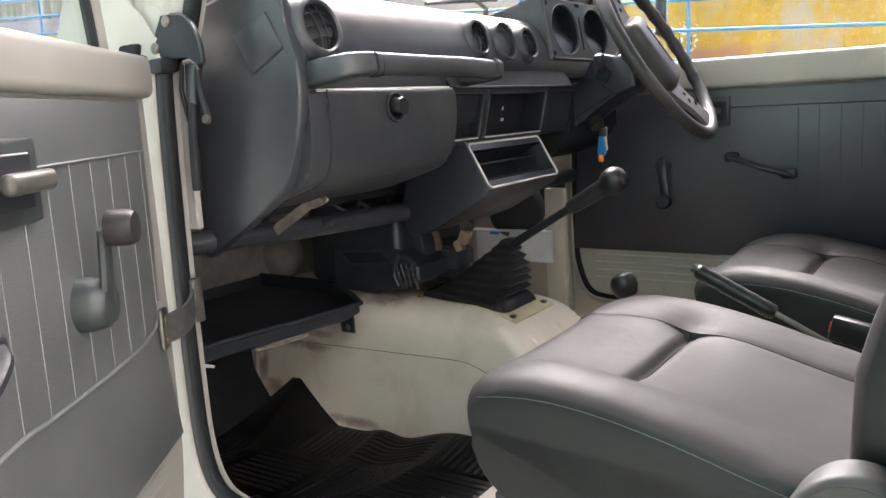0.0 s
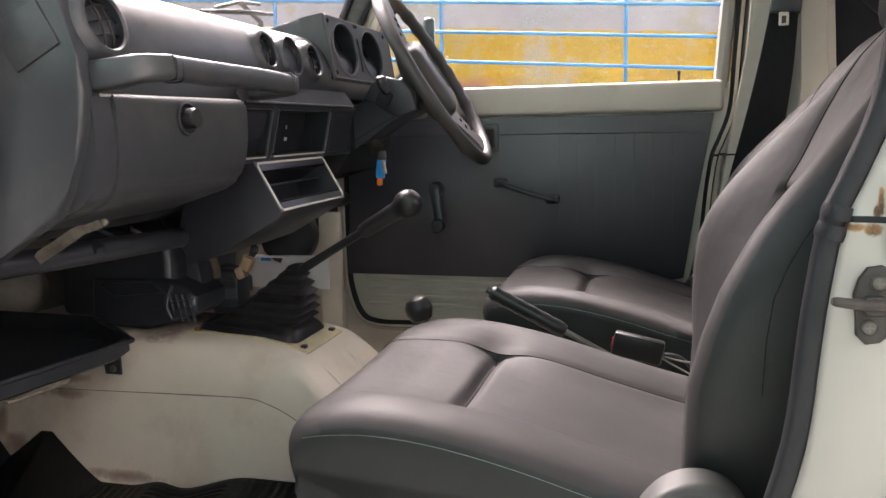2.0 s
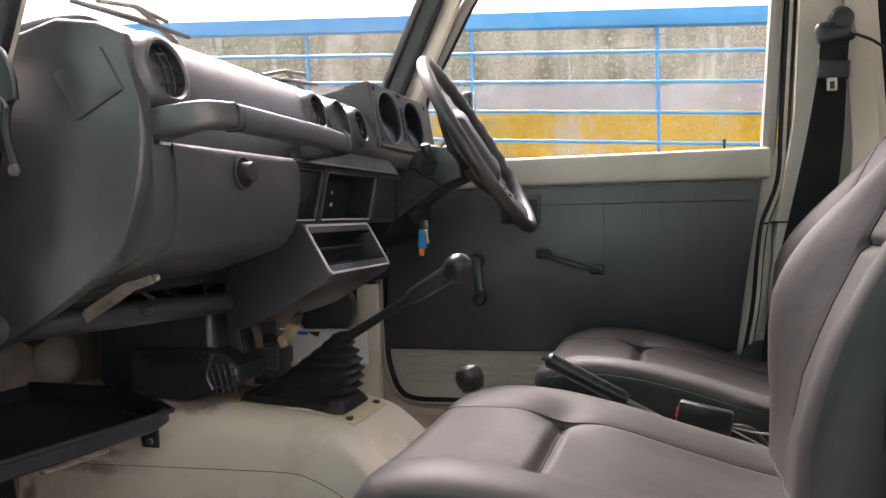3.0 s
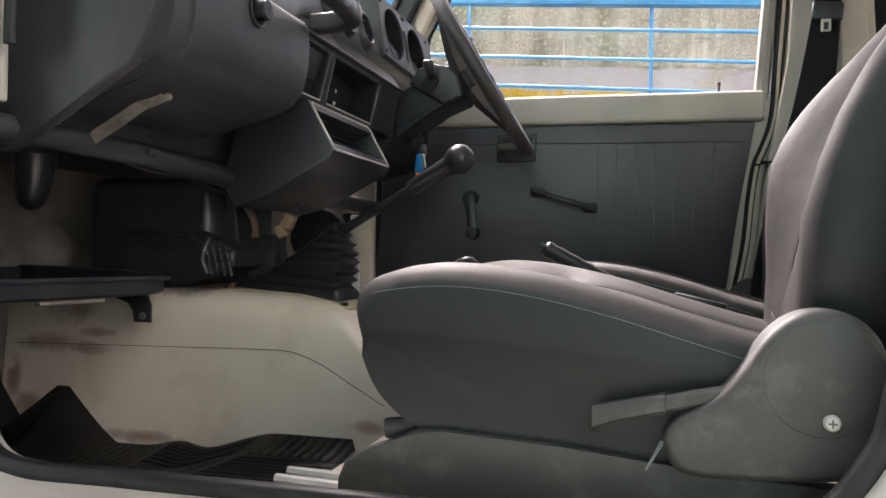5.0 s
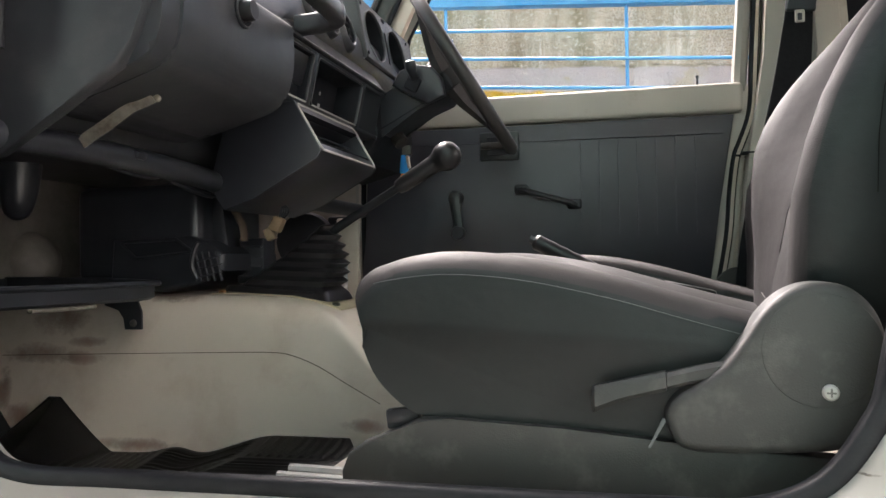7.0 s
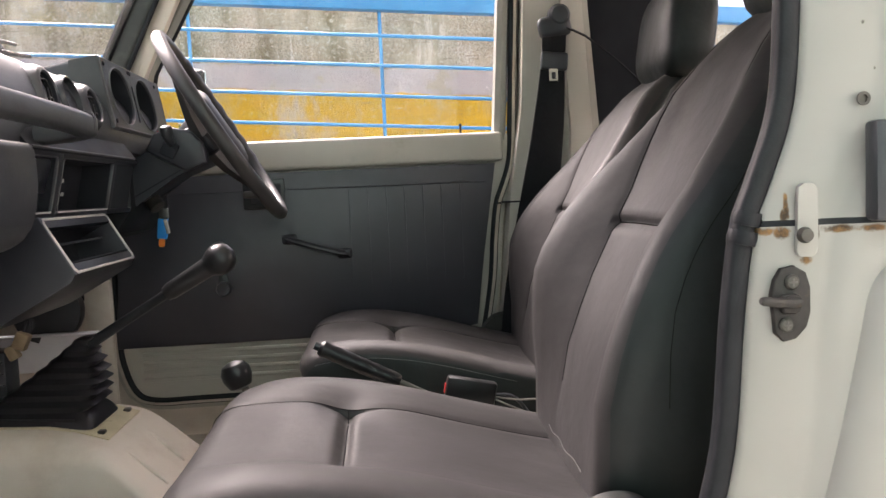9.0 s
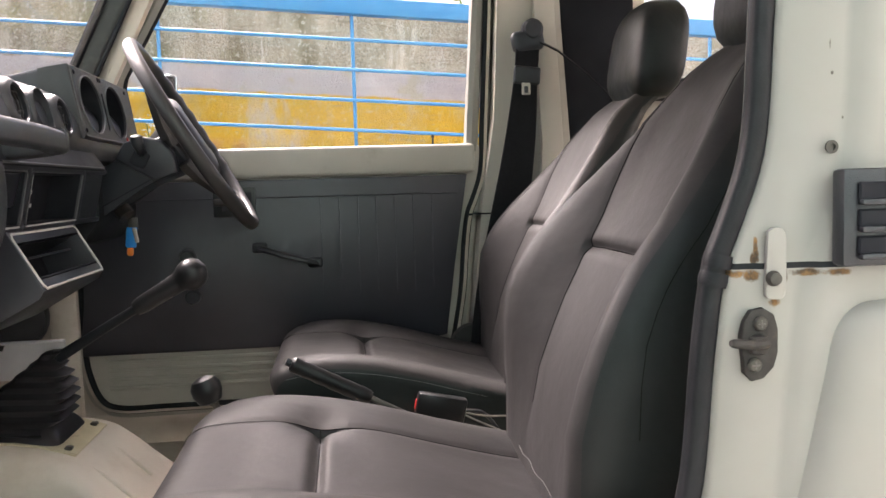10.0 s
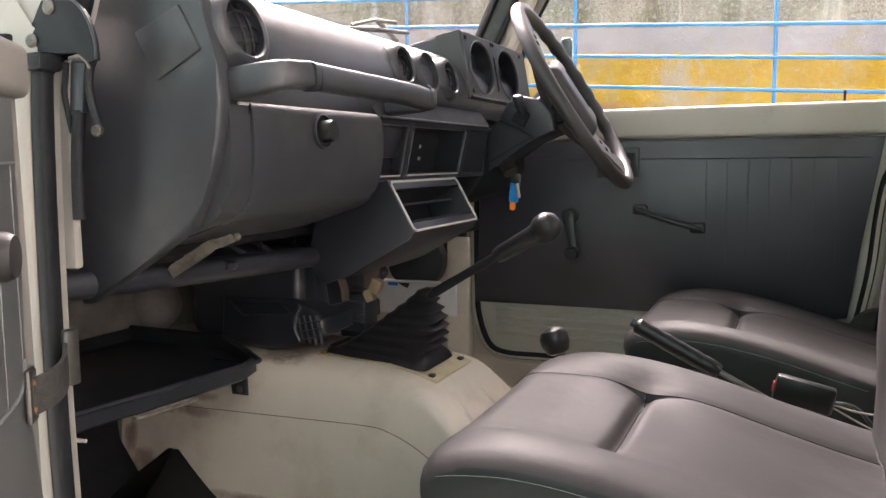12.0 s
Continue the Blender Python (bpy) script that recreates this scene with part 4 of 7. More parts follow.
    add("latch_lever", bm, mat("worn_olive_plastic", (0.062, 0.060, 0.051), (0.085, 0.082, 0.070), 0.4, 30), latch)
    # window winder
    wx, wz = 0.262, 0.897
    sgn = 1 if open_door else -1
    kx, kz = (wx + 0.006, wz + 0.070) if open_door else (wx + 0.013, wz - 0.086)
    bm = bmesh.new()
    k = 1.0 if open_door else 0.72
    lathe(bm, [(0.026 * k, 0), (0.025 * k, 0.012), (0.022 * k, 0.024), (0.018 * k, 0.028), (0.0002, 0.028)], along((0, 1, 0), (wx, 0.002, wz)), 24)
    wp = add("winder_boss", bm, FITTING)
    bm = bmesh.new()
    tube(bm, smooth_line([(wx, 0.024, wz), ((wx * 2 + kx) / 3, 0.028, (wz * 2 + kz) / 3), (kx, 0.032, kz)], 5), [0.016, 0.0150, 0.0140, 0.0130, 0.0125, 0.012, 0.0115, 0.011, 0.0110, 0.0108, 0.0105][:11], 10, False, 0.5)
    add("winder_arm", bm, FITTING, wp)
    bm = bmesh.new()
    lathe(bm, [(0.0095, 0), (0.0165, 0.003), (0.0165, 0.022), (0.014, 0.027), (0.0002, 0.028)], along((0, 1, 0), (kx, 0.034, kz)), 22)
    add("winder_knob", bm, KNOB if open_door else PLASTIC, wp)
    # pull strap
    sx = 0.418 if not open_door else 0.435
    sz = 0.912 if not open_door else 0.905
    bm = bmesh.new()
    tube(bm, smooth_line([(sx, 0.010, sz), (sx + 0.022, 0.024, sz - 0.006), (sx + 0.066, 0.030, sz - 0.020), (sx + 0.110, 0.024, sz - 0.033), (sx + 0.132, 0.010, sz - 0.040)], 5), 0.0095, 10, False, 0.7)
    strap = add("pull_strap", bm, RUBBER if open_door else VINYL)
    for q, w in ((0.0, 0.0), (0.124, -0.038)):
        bm = bmesh.new()
        rbox(bm, (sx + q + 0.004, 0.009, sz + w), (0.034, 0.016, 0.024), 0.007, 3)
        add("strap_end", bm, RUBBER if open_door else VINYL, strap)
    return door


KNOB = mat("brown_knob_plastic", (0.014, 0.0135, 0.0130), (0.021, 0.020, 0.019), 0.45, 30, 0.05, 500, spec=0.3)
FITTING = mat("door_fitting_plastic", (0.024, 0.030, 0.030), (0.036, 0.043, 0.043), 0.36, 30, 0.05, 500)
FAR = Matrix(((1, 0, 0, -0.10), (0, -1, 0, 1.27), (0, 0, 1, 0), (0, 0, 0, 1)))
car_door(FAR, True, 0.8, False)
OPEN = Matrix.Translation((-0.03, -0.04, 0)) @ Matrix.Rotation(radians(-55), 4, "Z")
car_door(OPEN, False, 0.8, True)

# woven door check strap from the door to the pillar
check = thing("door_check_strap", -0.03, -0.03, 0.83, "black woven door check strap with steel end plates", "strap")
a = OPEN @ Vector((0.066, 0.008, 0.820))
b = Vector((-0.062, 0.016, 0.824))
bm = bmesh.new()
rows = []
for k in range(9):
    t = k / 8
    p = a.lerp(b, t) + Vector((0.02, -0.006, 0)) * math.sin(math.pi * t)
    rows.append([p + Vector((0, 0, -0.017)), p + Vector((0.0035, 0.002, -0.017)), p + Vector((0.0035, 0.002, 0.017)), p + Vector((0, 0, 0.017))])
loft(bm, rows)
part("webbing", bm, mat("ribbed_webbing", (0.03, 0.03, 0.028), (0.06, 0.058, 0.052), 0.7, 120, 0.5, 500), check)
bm = bmesh.new()
rbox(bm, (0.062, 0.007, 0.820), (0.022, 0.006, 0.050), 0.003, 2)
bm.transform(OPEN)
pl = part("door_plate", bm, DARKSTEEL, check)
for z in (0.832, 0.808):
    q = OPEN @ Vector((0.062, 0.010, z))
    bm = bmesh.new()
    lathe(bm, [(0.005, 0), (0.0045, 0.0025), (0.0002, 0.003)], along(OPEN.to_3x3() @ Vector((0, 1, 0)), q), 12)
    part("rivet", bm, RUST, pl)
bm = bmesh.new()
rbox(bm, (-0.062, 0.024, 0.824), (0.012, 0.016, 0.060), 0.003, 2)
part("pillar_plate", bm, DARKSTEEL, check)

# ---- dashboard ----
dash = thing("dashboard", 0.0, CX, 0.95, "dark grey moulded vinyl dashboard with worn edges", "dashboard")
# padded upper part
bm = bmesh.new()
rings = []
for y, d in ((0.088, -0.006), (0.092, 0.0), (0.13, 0.004), (0.3, 0.0), (0.42, -0.004), (0.48, -0.006), (0.6, -0.010), (0.80, -0.012), (1.20, -0.012), (1.205, -0.02)):
    q = smooth_line([(-0.22, 0, 1.155), (-0.16, 0, 1.195), (-0.06, 0, 1.221), (0.012, 0, 1.226), (0.050, 0, 1.215), (0.074, 0, 1.190), (0.086, 0, 1.160), (0.088, 0, 1.125), (0.080, 0, 1.100)], 4)
    k = 0.0 if 0.09 < y < 1.2 else 0.006
    lift = 0.010 * min(1, max(0, (y - 0.42) / 0.06))   # the pad is shallower beside the middle console
    ring = [(p.x + (d if p.x > 0 else 0) + (0.014 * min(1, max(0, (1.13 - p.z) / 0.03)) if y < 0.43 and p.x > 0 else 0), y, p.z - k - (0.011 * min(1, max(0, (1.13 - p.z) / 0.03)) if y < 0.43 and p.x > 0 else 0) + (lift * min(1, max(0, (1.165 - p.z) / 0.065)) if p.x > 0 else 0)) for p in q] + [(0.02 + d, y, 1.094 + lift), (-0.20, y, 1.10)]
    rings.append(ring)
loft(bm, rings)
part("top_pad", bm, VINYL, dash, "padded dark vinyl top, greyed by sun")


def taper(bm):
    """Draws the far lower corner of the passenger panel in towards the door."""
    for v in bm.verts:
        if v.co.y > 0.38:
            v.co.y -= 0.18 * max(0, 1.045 - v.co.z)


# lower face: passenger side with the glove box, centre stack, driver side
bm = bmesh.new()
low = smooth_line([(0.062, 0, 1.096), (0.096, 0, 1.090), (0.102, 0, 1.075), (0.102, 0, 1.02), (0.094, 0, 0.985), (0.075, 0, 0.966), (0.045, 0, 0.955), (-0.02, 0, 0.935), (-0.07, 0, 0.925)], 4)
prism(bm, [(p.x, p.z) for p in low] + [(-0.09, 1.0), (-0.09, 1.10)], "y", 0.094, 0.436, 0.006)
taper(bm)
part("lower_panel", bm, VINYL, dash)
bm = bmesh.new()
q = [(p.x + 0.0045, p.z) for p in low[3:30]]
prism(bm, q + [(p.x - 0.004, p.z) for p in low[3:30]][::-1], "y", 0.128, 0.425, 0.003)
taper(bm)
glove = part("glove_box_lid", bm, VINYL, dash)
m = along((1, 0, 0.05), (0.1055, 0.266, 1.063))
bm = bmesh.new()
lathe(bm, [(0.021, 0), (0.0215, 0.003), (0.019, 0.005), (0.0165, 0.003), (0.0002, 0.003)], m, 28)
knob = part("lock_ring", bm, BLACK, glove, "worn ring of the glove box lock")
bm = bmesh.new()
tube(bm, [m @ Vector((0.0198 * math.cos(a), 0.0198 * math.sin(a), 0.0046)) for a in (2 * math.pi * k / 32 for k in range(32))], 0.0011, 6, True)
part("ring_edge", bm, VINYL, knob)
bm = bmesh.new()
lathe(bm, [(0.0135, 0.002), (0.0135, 0.015), (0.012, 0.018), (0.0002, 0.018)], m, 24)
part("lock_knob", bm, GLOSS, knob, "black round glove box knob")
bm = bmesh.new()
tube(bm, [(0.1005, 0.112, 1.0885), (0.1005, 0.42, 1.0895)], 0.0018, 8)
part("edge_trim", bm, TRIM, dash, "pale edge strip")
# end cap beside the door
cap = [(0.080, 1.20), (0.090, 1.16), (0.099, 1.128), (0.103, 1.091), (0.098, 1.05), (0.086, 1.015), (0.074, 0.985), (0.058, 0.958), (-0.017, 0.914), (-0.092, 0.869), (-0.102, 0.868), (-0.108, 0.88), (-0.106, 1.0), (-0.105, 1.146), (-0.09, 1.20), (0.0, 1.222), (0.05, 1.214)]
bm = bmesh.new()
prism(bm, cap, "y", 0.080, 0.100, 0.006, 3)
endcap = part("end_cap", bm, VINYL, dash)
bm = bmesh.new()
prism(bm, [(0.056, 1.188), (0.082, 1.141), (0.025, 1.112), (-0.003, 1.163)], "y", 0.0765, 0.084, 0.0025)
part("speaker_blank", bm, VINYL, endcap)


def vent(y, z, x, r, parent, tilt):
    """A round air vent: ring, dark bowl, cross slats."""
    m = along((1, 0, 0.25), (x, y, z)) @ Matrix.Rotation(radians(tilt), 4, "Z")
    bm = bmesh.new()
    lathe(bm, [(r * 1.62, -0.010), (r * 1.48, 0.001), (r * 1.34, 0.0068), (r * 1.20, 0.0098), (r * 1.08, 0.0102), (r * 1.01, 0.0082), (r * 0.98, 0.003)], m, 40, False)
    ring = part("air_vent_ring", bm, VINYL, parent, "round air vent with black slats")
    bm = bmesh.new()
    lathe(bm, [(r * 0.985, 0.0078), (r * 0.96, -0.004), (r * 0.90, -0.010), (r * 0.5, -0.014), (0.0002, -0.015)], m, 28, False)
    part("bowl", bm, BLACK, ring)
    for k in (-0.52, 0.0, 0.52):
        w = math.sqrt(1 - k * k) * r * 0.96
        bm = bmesh.new()
        tube(bm, [m @ Vector((r * k + 0.10 * r * (1 - q * q), w * q, 0.0010 + 0.0052 * (1 - q * q))) for q in (-1, -0.75, -0.5, -0.25, 0, 0.25, 0.5, 0.75, 1)], 0.0017, 8, False, 0.6)
        part("slat", bm, GLOSS, ring)
    for k in (-0.24, 0.24):
        w = math.sqrt(1 - k * k) * r * 0.96
        bm = bmesh.new()
        tube(bm, [m @ Vector((w * q, r * k, 0.0018 + 0.0056 * (1 - q * q))) for q in (-1, -0.75, -0.5, -0.25, 0, 0.25, 0.5, 0.75, 1)], 0.0015, 8, False, 0.7)
        part("slat", bm, GLOSS, ring)


vent(0.136, 1.167, 0.088, 0.0305, dash, 98)
vent(0.557, 1.172, 0.0725, 0.0255, dash, 94)
vent(0.742, 1.169, 0.0715, 0.0255, dash, 94)
# blank gauge recess between the vents
m = along((1, 0, 0.25), (0.0715, 0.650, 1.170))
bm = bmesh.new()
lathe(bm, [(0.040, -0.010), (0.0375, 0.003), (0.0355, 0.008), (0.0335, 0.0098), (0.0315, 0.009), (0.0305, 0.002)], m, 40, False)
blank = part("gauge_blank", bm, VINYL, dash)
bm = bmesh.new()
lathe(bm, [(0.0308, 0.008), (0.0300, 0.0005), (0.027, -0.0015), (0.0002, -0.002)], m, 32, False)
part("bowl", bm, VINYL, blank)
for y in (0.690, 0.698):
    bm = bmesh.new()
    rbox(bm, (0.058, y, 1.203), (0.004, 0.004, 0.004), 0.001, 1)
    part("warning_lamp", bm, PLASTIC, dash)
# ledge strip under the pad, centre stack with slot and radio aperture
# ledge darkened with the rubber colour for the grab bar's shadow on it
bm = bmesh.new()
prism(bm, [(0.04, 1.121), (0.0755, 1.119), (0.091, 1.096), (0.094, 1.091), (0.092, 1.086), (0.05, 1.086)], "y", 0.436, 0.90, 0.002)
part("ledge", bm, RUBBER, dash)
bm = bmesh.new()
tube(bm, [(0.0935, 0.45, 1.0905), (0.0935, 0.895, 1.0905)], 0.0018, 8)
part("edge_trim", bm, EDGE, dash, "pale edge of the ledge")


def lean_back(bm):
    """The middle console's face leans in towards its foot."""
    for v in bm.verts:
        v.co.x += (v.co.z - 1.062) * 0.22


bm = bmesh.new()
for y0, y1, z0, z1 in ((0.432, 0.453, 0.996, 1.088), (0.552, 0.572, 0.996, 1.088), (0.792, 0.812, 0.996, 1.088), (0.432, 0.93, 1.080, 1.0885), (0.432, 0.93, 0.996, 1.0045)):
    rbox(bm, (0.055, (y0 + y1) / 2, (z0 + z1) / 2), (0.058, y1 - y0, z1 - z0), 0.003, 2)
rbox(bm, (0.006, 0.620, 1.043), (0.04, 0.375, 0.090), 0.002, 1)
rbox(bm, (0.040, 0.644, 0.985), (0.04, 0.264, 0.03), 0.002, 1)
rbox(bm, (0.062, 0.871, 1.042), (0.03, 0.118, 0.088), 0.002, 1)
lean_back(bm)
stack = part("centre_console", bm, PLASTIC, dash)
for y0, y1 in ((0.453, 0.552), (0.572, 0.792)):
    bm = bmesh.new()
    tube(bm, [(0.0845, y, z) for y, z in ((y0 + 0.004, 1.0045), (y1 - 0.004, 1.0045), (y1, 1.0085), (y1, 1.076), (y1 - 0.004, 1.080), (y0 + 0.004, 1.080), (y0, 1.076), (y0, 1.0085))], 0.0008, 8, True)
    lean_back(bm)
    part("edge_trim", bm, EDGE, stack)
    # highlight along the lower edge, put in as a pale tube
    bm = bmesh.new()
    tube(bm, [(0.0850, y0 + 0.004, 1.0040), (0.0850, y1 - 0.004, 1.0040)], 0.0013, 8)
    lean_back(bm)
    part("worn_lip", bm, TRIM, stack, "pale lower lip drawn for its highlight")
    # thin black sheets added inside the recess to stand for its shade
    bm = bmesh.new()
    for y in (y0 + 0.0016, y1 - 0.0016):
        rbox(bm, (0.0575, y, 1.0422), (0.047, 0.0012, 0.0725), 0)
    for z in (1.0062, 1.0782):
        rbox(bm, (0.0575, (y0 + y1) / 2, z), (0.047, y1 - y0 - 0.006, 0.0012), 0)
    lean_back(bm)
    part("recess_liner", bm, BLACK, stack)
bm = bmesh.new()
rbox(bm, (0.060, 0.5025, 1.042), (0.012, 0.098, 0.076), 0.002, 1)
lean_back(bm)
part("coin_slot", bm, BLACK, stack)
bm = bmesh.new()
rbox(bm, (0.070, 0.5025, 1.0545), (0.010, 0.096, 0.046), 0.003, 2, Matrix.Rotation(radians(5), 3, "Y"))
lean_back(bm)
part("slot_flap", bm, PLASTIC, stack)
bm = bmesh.new()
rbox(bm, (0.030, 0.682, 1.042), (0.008, 0.220, 0.076), 0.001, 1)
lean_back(bm)
rad = part("radio_recess", bm, BLACK, stack, "empty black radio aperture")
for y, z in ((0.700, 1.052), (0.701, 1.031), (0.706, 1.031)):
    bm = bmesh.new()
    rbox(bm, (0.0348, y + 0.012, z), (0.002, 0.0035, 0.006), 0.0004, 1)
    lean_back(bm)
    part("contact", bm, TRIM, rad)
bm = bmesh.new()
rbox(bm, (0.036, 0.61, 1.020), (0.004, 0.022, 0.005), 0.001, 1)
lean_back(bm)
part("wire", bm, RED, rad)
# driver side lower panel
bm = bmesh.new()
prism(bm, [(0.05, 1.096), (0.070, 1.09), (0.072, 1.0), (0.04, 0.955), (-0.05, 0.93), (-0.09, 1.0), (-0.09, 1.1)], "y", 0.93, 1.20, 0.006)
part("driver_panel", bm, RUBBER, dash)
# oddments bin under the stack
bin_poly = [(0.070, 1.0), (0.1145, 0.9195), (0.108, 0.908), (0.004, 0.850), (-0.050, 0.832), (-0.075, 0.870), (-0.05, 0.96), (0.0, 1.0)]
con = bmesh.new()
prism(con, [(0.071, 0.998), (0.079, 0.984), (0.0, 0.94), (0.01, 0.998)], "y", 0.511, 0.777, 0.0)
prism(con, [(0.107, 0.933), (0.1145, 0.9195), (0.108, 0.908), (0.004, 0.850), (-0.050, 0.832), (-0.075, 0.870), (-0.03, 0.955), (0.01, 0.96), (0.035, 0.885)], "y", 0.511, 0.777, 0.003)
for y in (0.5055, 0.7755):
    prism(con, bin_poly, "y", y, y + 0.007, 0.002)
pocket = part("oddments_bin", con, PLASTIC, dash, "black oddments bin with a pale worn rim")
# black sheet added in the bin to darken its lit inner wall
bm = bmesh.new()
prism(bm, [(0.106, 0.9350), (0.036, 0.8885), (0.0125, 0.9610), (0.0795, 0.9835), (0.078, 0.9815), (0.0145, 0.9590), (0.0375, 0.8910), (0.1045, 0.9365)], "y", 0.5127, 0.7752)
part("bin_liner", bm, BLACK, pocket)
bm = bmesh.new()
c = [Vector((0.0725, 0.512, 0.995)), Vector((0.1140, 0.512, 0.9215)), Vector((0.1140, 0.776, 0.9215)), Vector((0.0725, 0.776, 0.995))]
loopline = []
for i in range(4):
    a, b = c[i], c[(i + 1) % 4]
    d = (b - a).normalized()
    loopline += [a + d * 0.006, a.lerp(b, 0.5), b - d * 0.006]
tube(bm, loopline, 0.0021, 8, True)
part("bin_rim", bm, TRIM, pocket, "worn pale grey rim")
bm = bmesh.new()
tube(bm, [(0.066, 0.52, 0.957), (0.066, 0.770, 0.957)], 0.0018, 6)
part("bin_lip", bm, PLASTIC, pocket)
# instrument hood: a deep shell, its face plate with two open wells
hood = bmesh.new()
rings = []
for y, k in ((0.832, -0.004), (0.836, 0.002), (0.85, 0.004), (1.195, 0.004), (1.208, -0.002)):
    rings.append([(-0.17, y, 1.19), (-0.10, y, 1.232 + k), (0.0, y, 1.254 + k), (0.030, y, 1.262 + k), (0.0335, y, 1.258 + k), (0.052, y, 1.152), (0.047, y, 1.140), (0.020, y, 1.118), (-0.05, y, 1.10)])
loft(hood, rings)
hoodob = part("instrument_hood", hood, VINYL, dash, "black instrument hood with two round wells")
fm = Matrix.Translation((0.0745, 1.02, 1.205)) @ Matrix.Rotation(radians(80.5), 4, "Y")   # local x down the face, y across, z to the driver
HX, Y0, Y1 = 0.060, -0.186, 0.186
bm = bmesh.new()
for yc, ya, yb in ((-0.104, Y0, -0.027), (0.052, -0.027, Y1)):
    n = 56
    rim, well, deep, edge = [], [], [], []
    for k in range(n):
        a = 2 * math.pi * k / n
        c, d = math.cos(a), math.sin(a)
        q = min(HX / abs(c) if abs(c) > 1e-6 else 9, ((yb - yc) if d > 0 else (yc - ya)) / abs(d) if abs(d) > 1e-6 else 9)
        edge.append((c * q, yc + d * q, 0.0))
        rim.append((c * 0.0525, yc + d * 0.0655, 0.0))
        well.append((c * 0.0505, yc + d * 0.0635, -0.004))
        deep.append((c * 0.047, yc + d * 0.060, -0.0385))
    loft(bm, [edge, rim, well, deep], caps=False)
for f in bm.faces:
    if f.calc_center_median().z < -0.006:
        f.material_index = 1
corners = [(-HX, Y0), (HX, Y0), (HX, Y1), (-HX, Y1)]
side_rings = []
for z, g in ((0.0, 0.0), (-0.004, 0.0035), (-0.052, 0.0035)):
    side_rings.append([(x + math.copysign(g, x), y + math.copysign(g, y), z) for x, y in corners])
loft(bm, side_rings, caps=False)
bm.transform(fm)
bmesh.ops.remove_doubles(bm, verts=bm.verts[:], dist=0.0002)
face_plate = part("face_plate", bm, (VINYL, BLACK), hoodob, "grey face plate, paler at its edges", 40)
bm = bmesh.new()
rim_line = [Vector((x, y, -0.0010)) for x, y in corners]
tube(bm, [fm @ p.lerp(q, k) for p, q in zip(rim_line, rim_line[1:] + rim_line[:1]) for k in (0.02, 0.5, 0.98)], 0.0017, 6, True)
part("plate_edge", bm, EDGE, face_plate)
for yc in (-0.104, 0.052):
    bm = bmesh.new()
    b2 = bmesh.new()
    lathe(b2, [(0.0565, 0.0), (0.030, 0.0004), (0.0002, 0.0005)], Matrix(), 40)
    b2.transform(Matrix.Diagonal((0.84, 1.07, 1, 1)))
    merge(bm, b2, fm @ Matrix.Translation((0, yc, -0.0365)))
    g = part("gauge_glass", bm, GAUGE, hoodob)
    bm = bmesh.new()
    line = [fm @ Vector((0.0520 * math.cos(a), yc + 0.0650 * math.sin(a), 0.0006)) for a in (2 * math.pi * k / 56 for k in range(56))]
    tube(bm, line, 0.0013, 6, True)
    part("well_edge", bm, TRIM_D, g)
for dy, dz in ((-0.176, 0.050), (-0.176, -0.050), (0.150, 0.050), (0.150, -0.050), (-0.034, 0.054), (-0.022, 0.054), (0.090, -0.052)):
    bm = bmesh.new()
    lathe(bm, [(0.0042, -0.001), (0.0042, 0.0014), (0.003, 0.0020), (0.0002, 0.0020)], fm @ Matrix.Translation((-dz, dy, 0)), 12)
    part("screw_cap", bm, RED if dy == 0.090 else BLACK, hoodob)
bm = bmesh.new()
rbox(bm, (0.006, -0.028, 0.0004), (0.070, 0.0050, 0.0024), 0.001, 1)
bm.transform(fm)
part("lamp_slot", bm, BLACK, hoodob)
# grab bar in front of the passenger
grab = thing("grab_bar", 0.12, 0.3, 1.09, "padded black grab bar across the passenger dashboard", "grab bar")
bm = bmesh.new()
arm = smooth_line([(0.086, 0.114, 1.107), (0.118, 0.112, 1.110), (0.146, 0.120, 1.115), (0.160, 0.150, 1.117)], 4)
tube(bm, arm, [0.0165] * 5 + [0.0162, 0.0158, 0.0152, 0.0148, 0.0145, 0.0142, 0.0140, 0.0138], 20, False, 1.0, 0.42)
part("near_arm", bm, VINYL, grab)
bm = bmesh.new()
tube(bm, smooth_line([(0.160, 0.150, 1.117), (0.161, 0.25, 1.116), (0.161, 0.38, 1.115), (0.160, 0.452, 1.112)], 4), 0.0136, 20, False, 1.05, 0.5)
part("bar", bm, VINYL, grab)
bm = bmesh.new()
tube(bm, smooth_line([(0.160, 0.452, 1.114), (0.152, 0.478, 1.113), (0.125, 0.487, 1.110), (0.086, 0.485, 1.107)], 4), 0.0136, 20, False, 1.05, 0.5)
part("far_arm", bm, VINYL, grab)
for y in (0.16, 0.445):
    bm = bmesh.new()
    tube(bm, [(0.160, y, 1.1155), (0.160, y + 0.003, 1.1155)], 0.0142, 20, False, 1.05, 0.5)
    part("band", bm, PLASTIC, grab)

# under the dashboard: cross tube, bracket, heater, pedals, wiring
bm = bmesh.new()
rbox(bm, (-0.29, 0.55, 0.985), (0.40, 0.86, 0.16), 0.03, 3)
part("under_tray", bm, VINYL, dash, "black ducting under the dashboard")
beam = thing("cross_tube", -0.06, 0.3, 0.86, "black painted steel cross tube under the dashboard", "tube")
bm = bmesh.new()
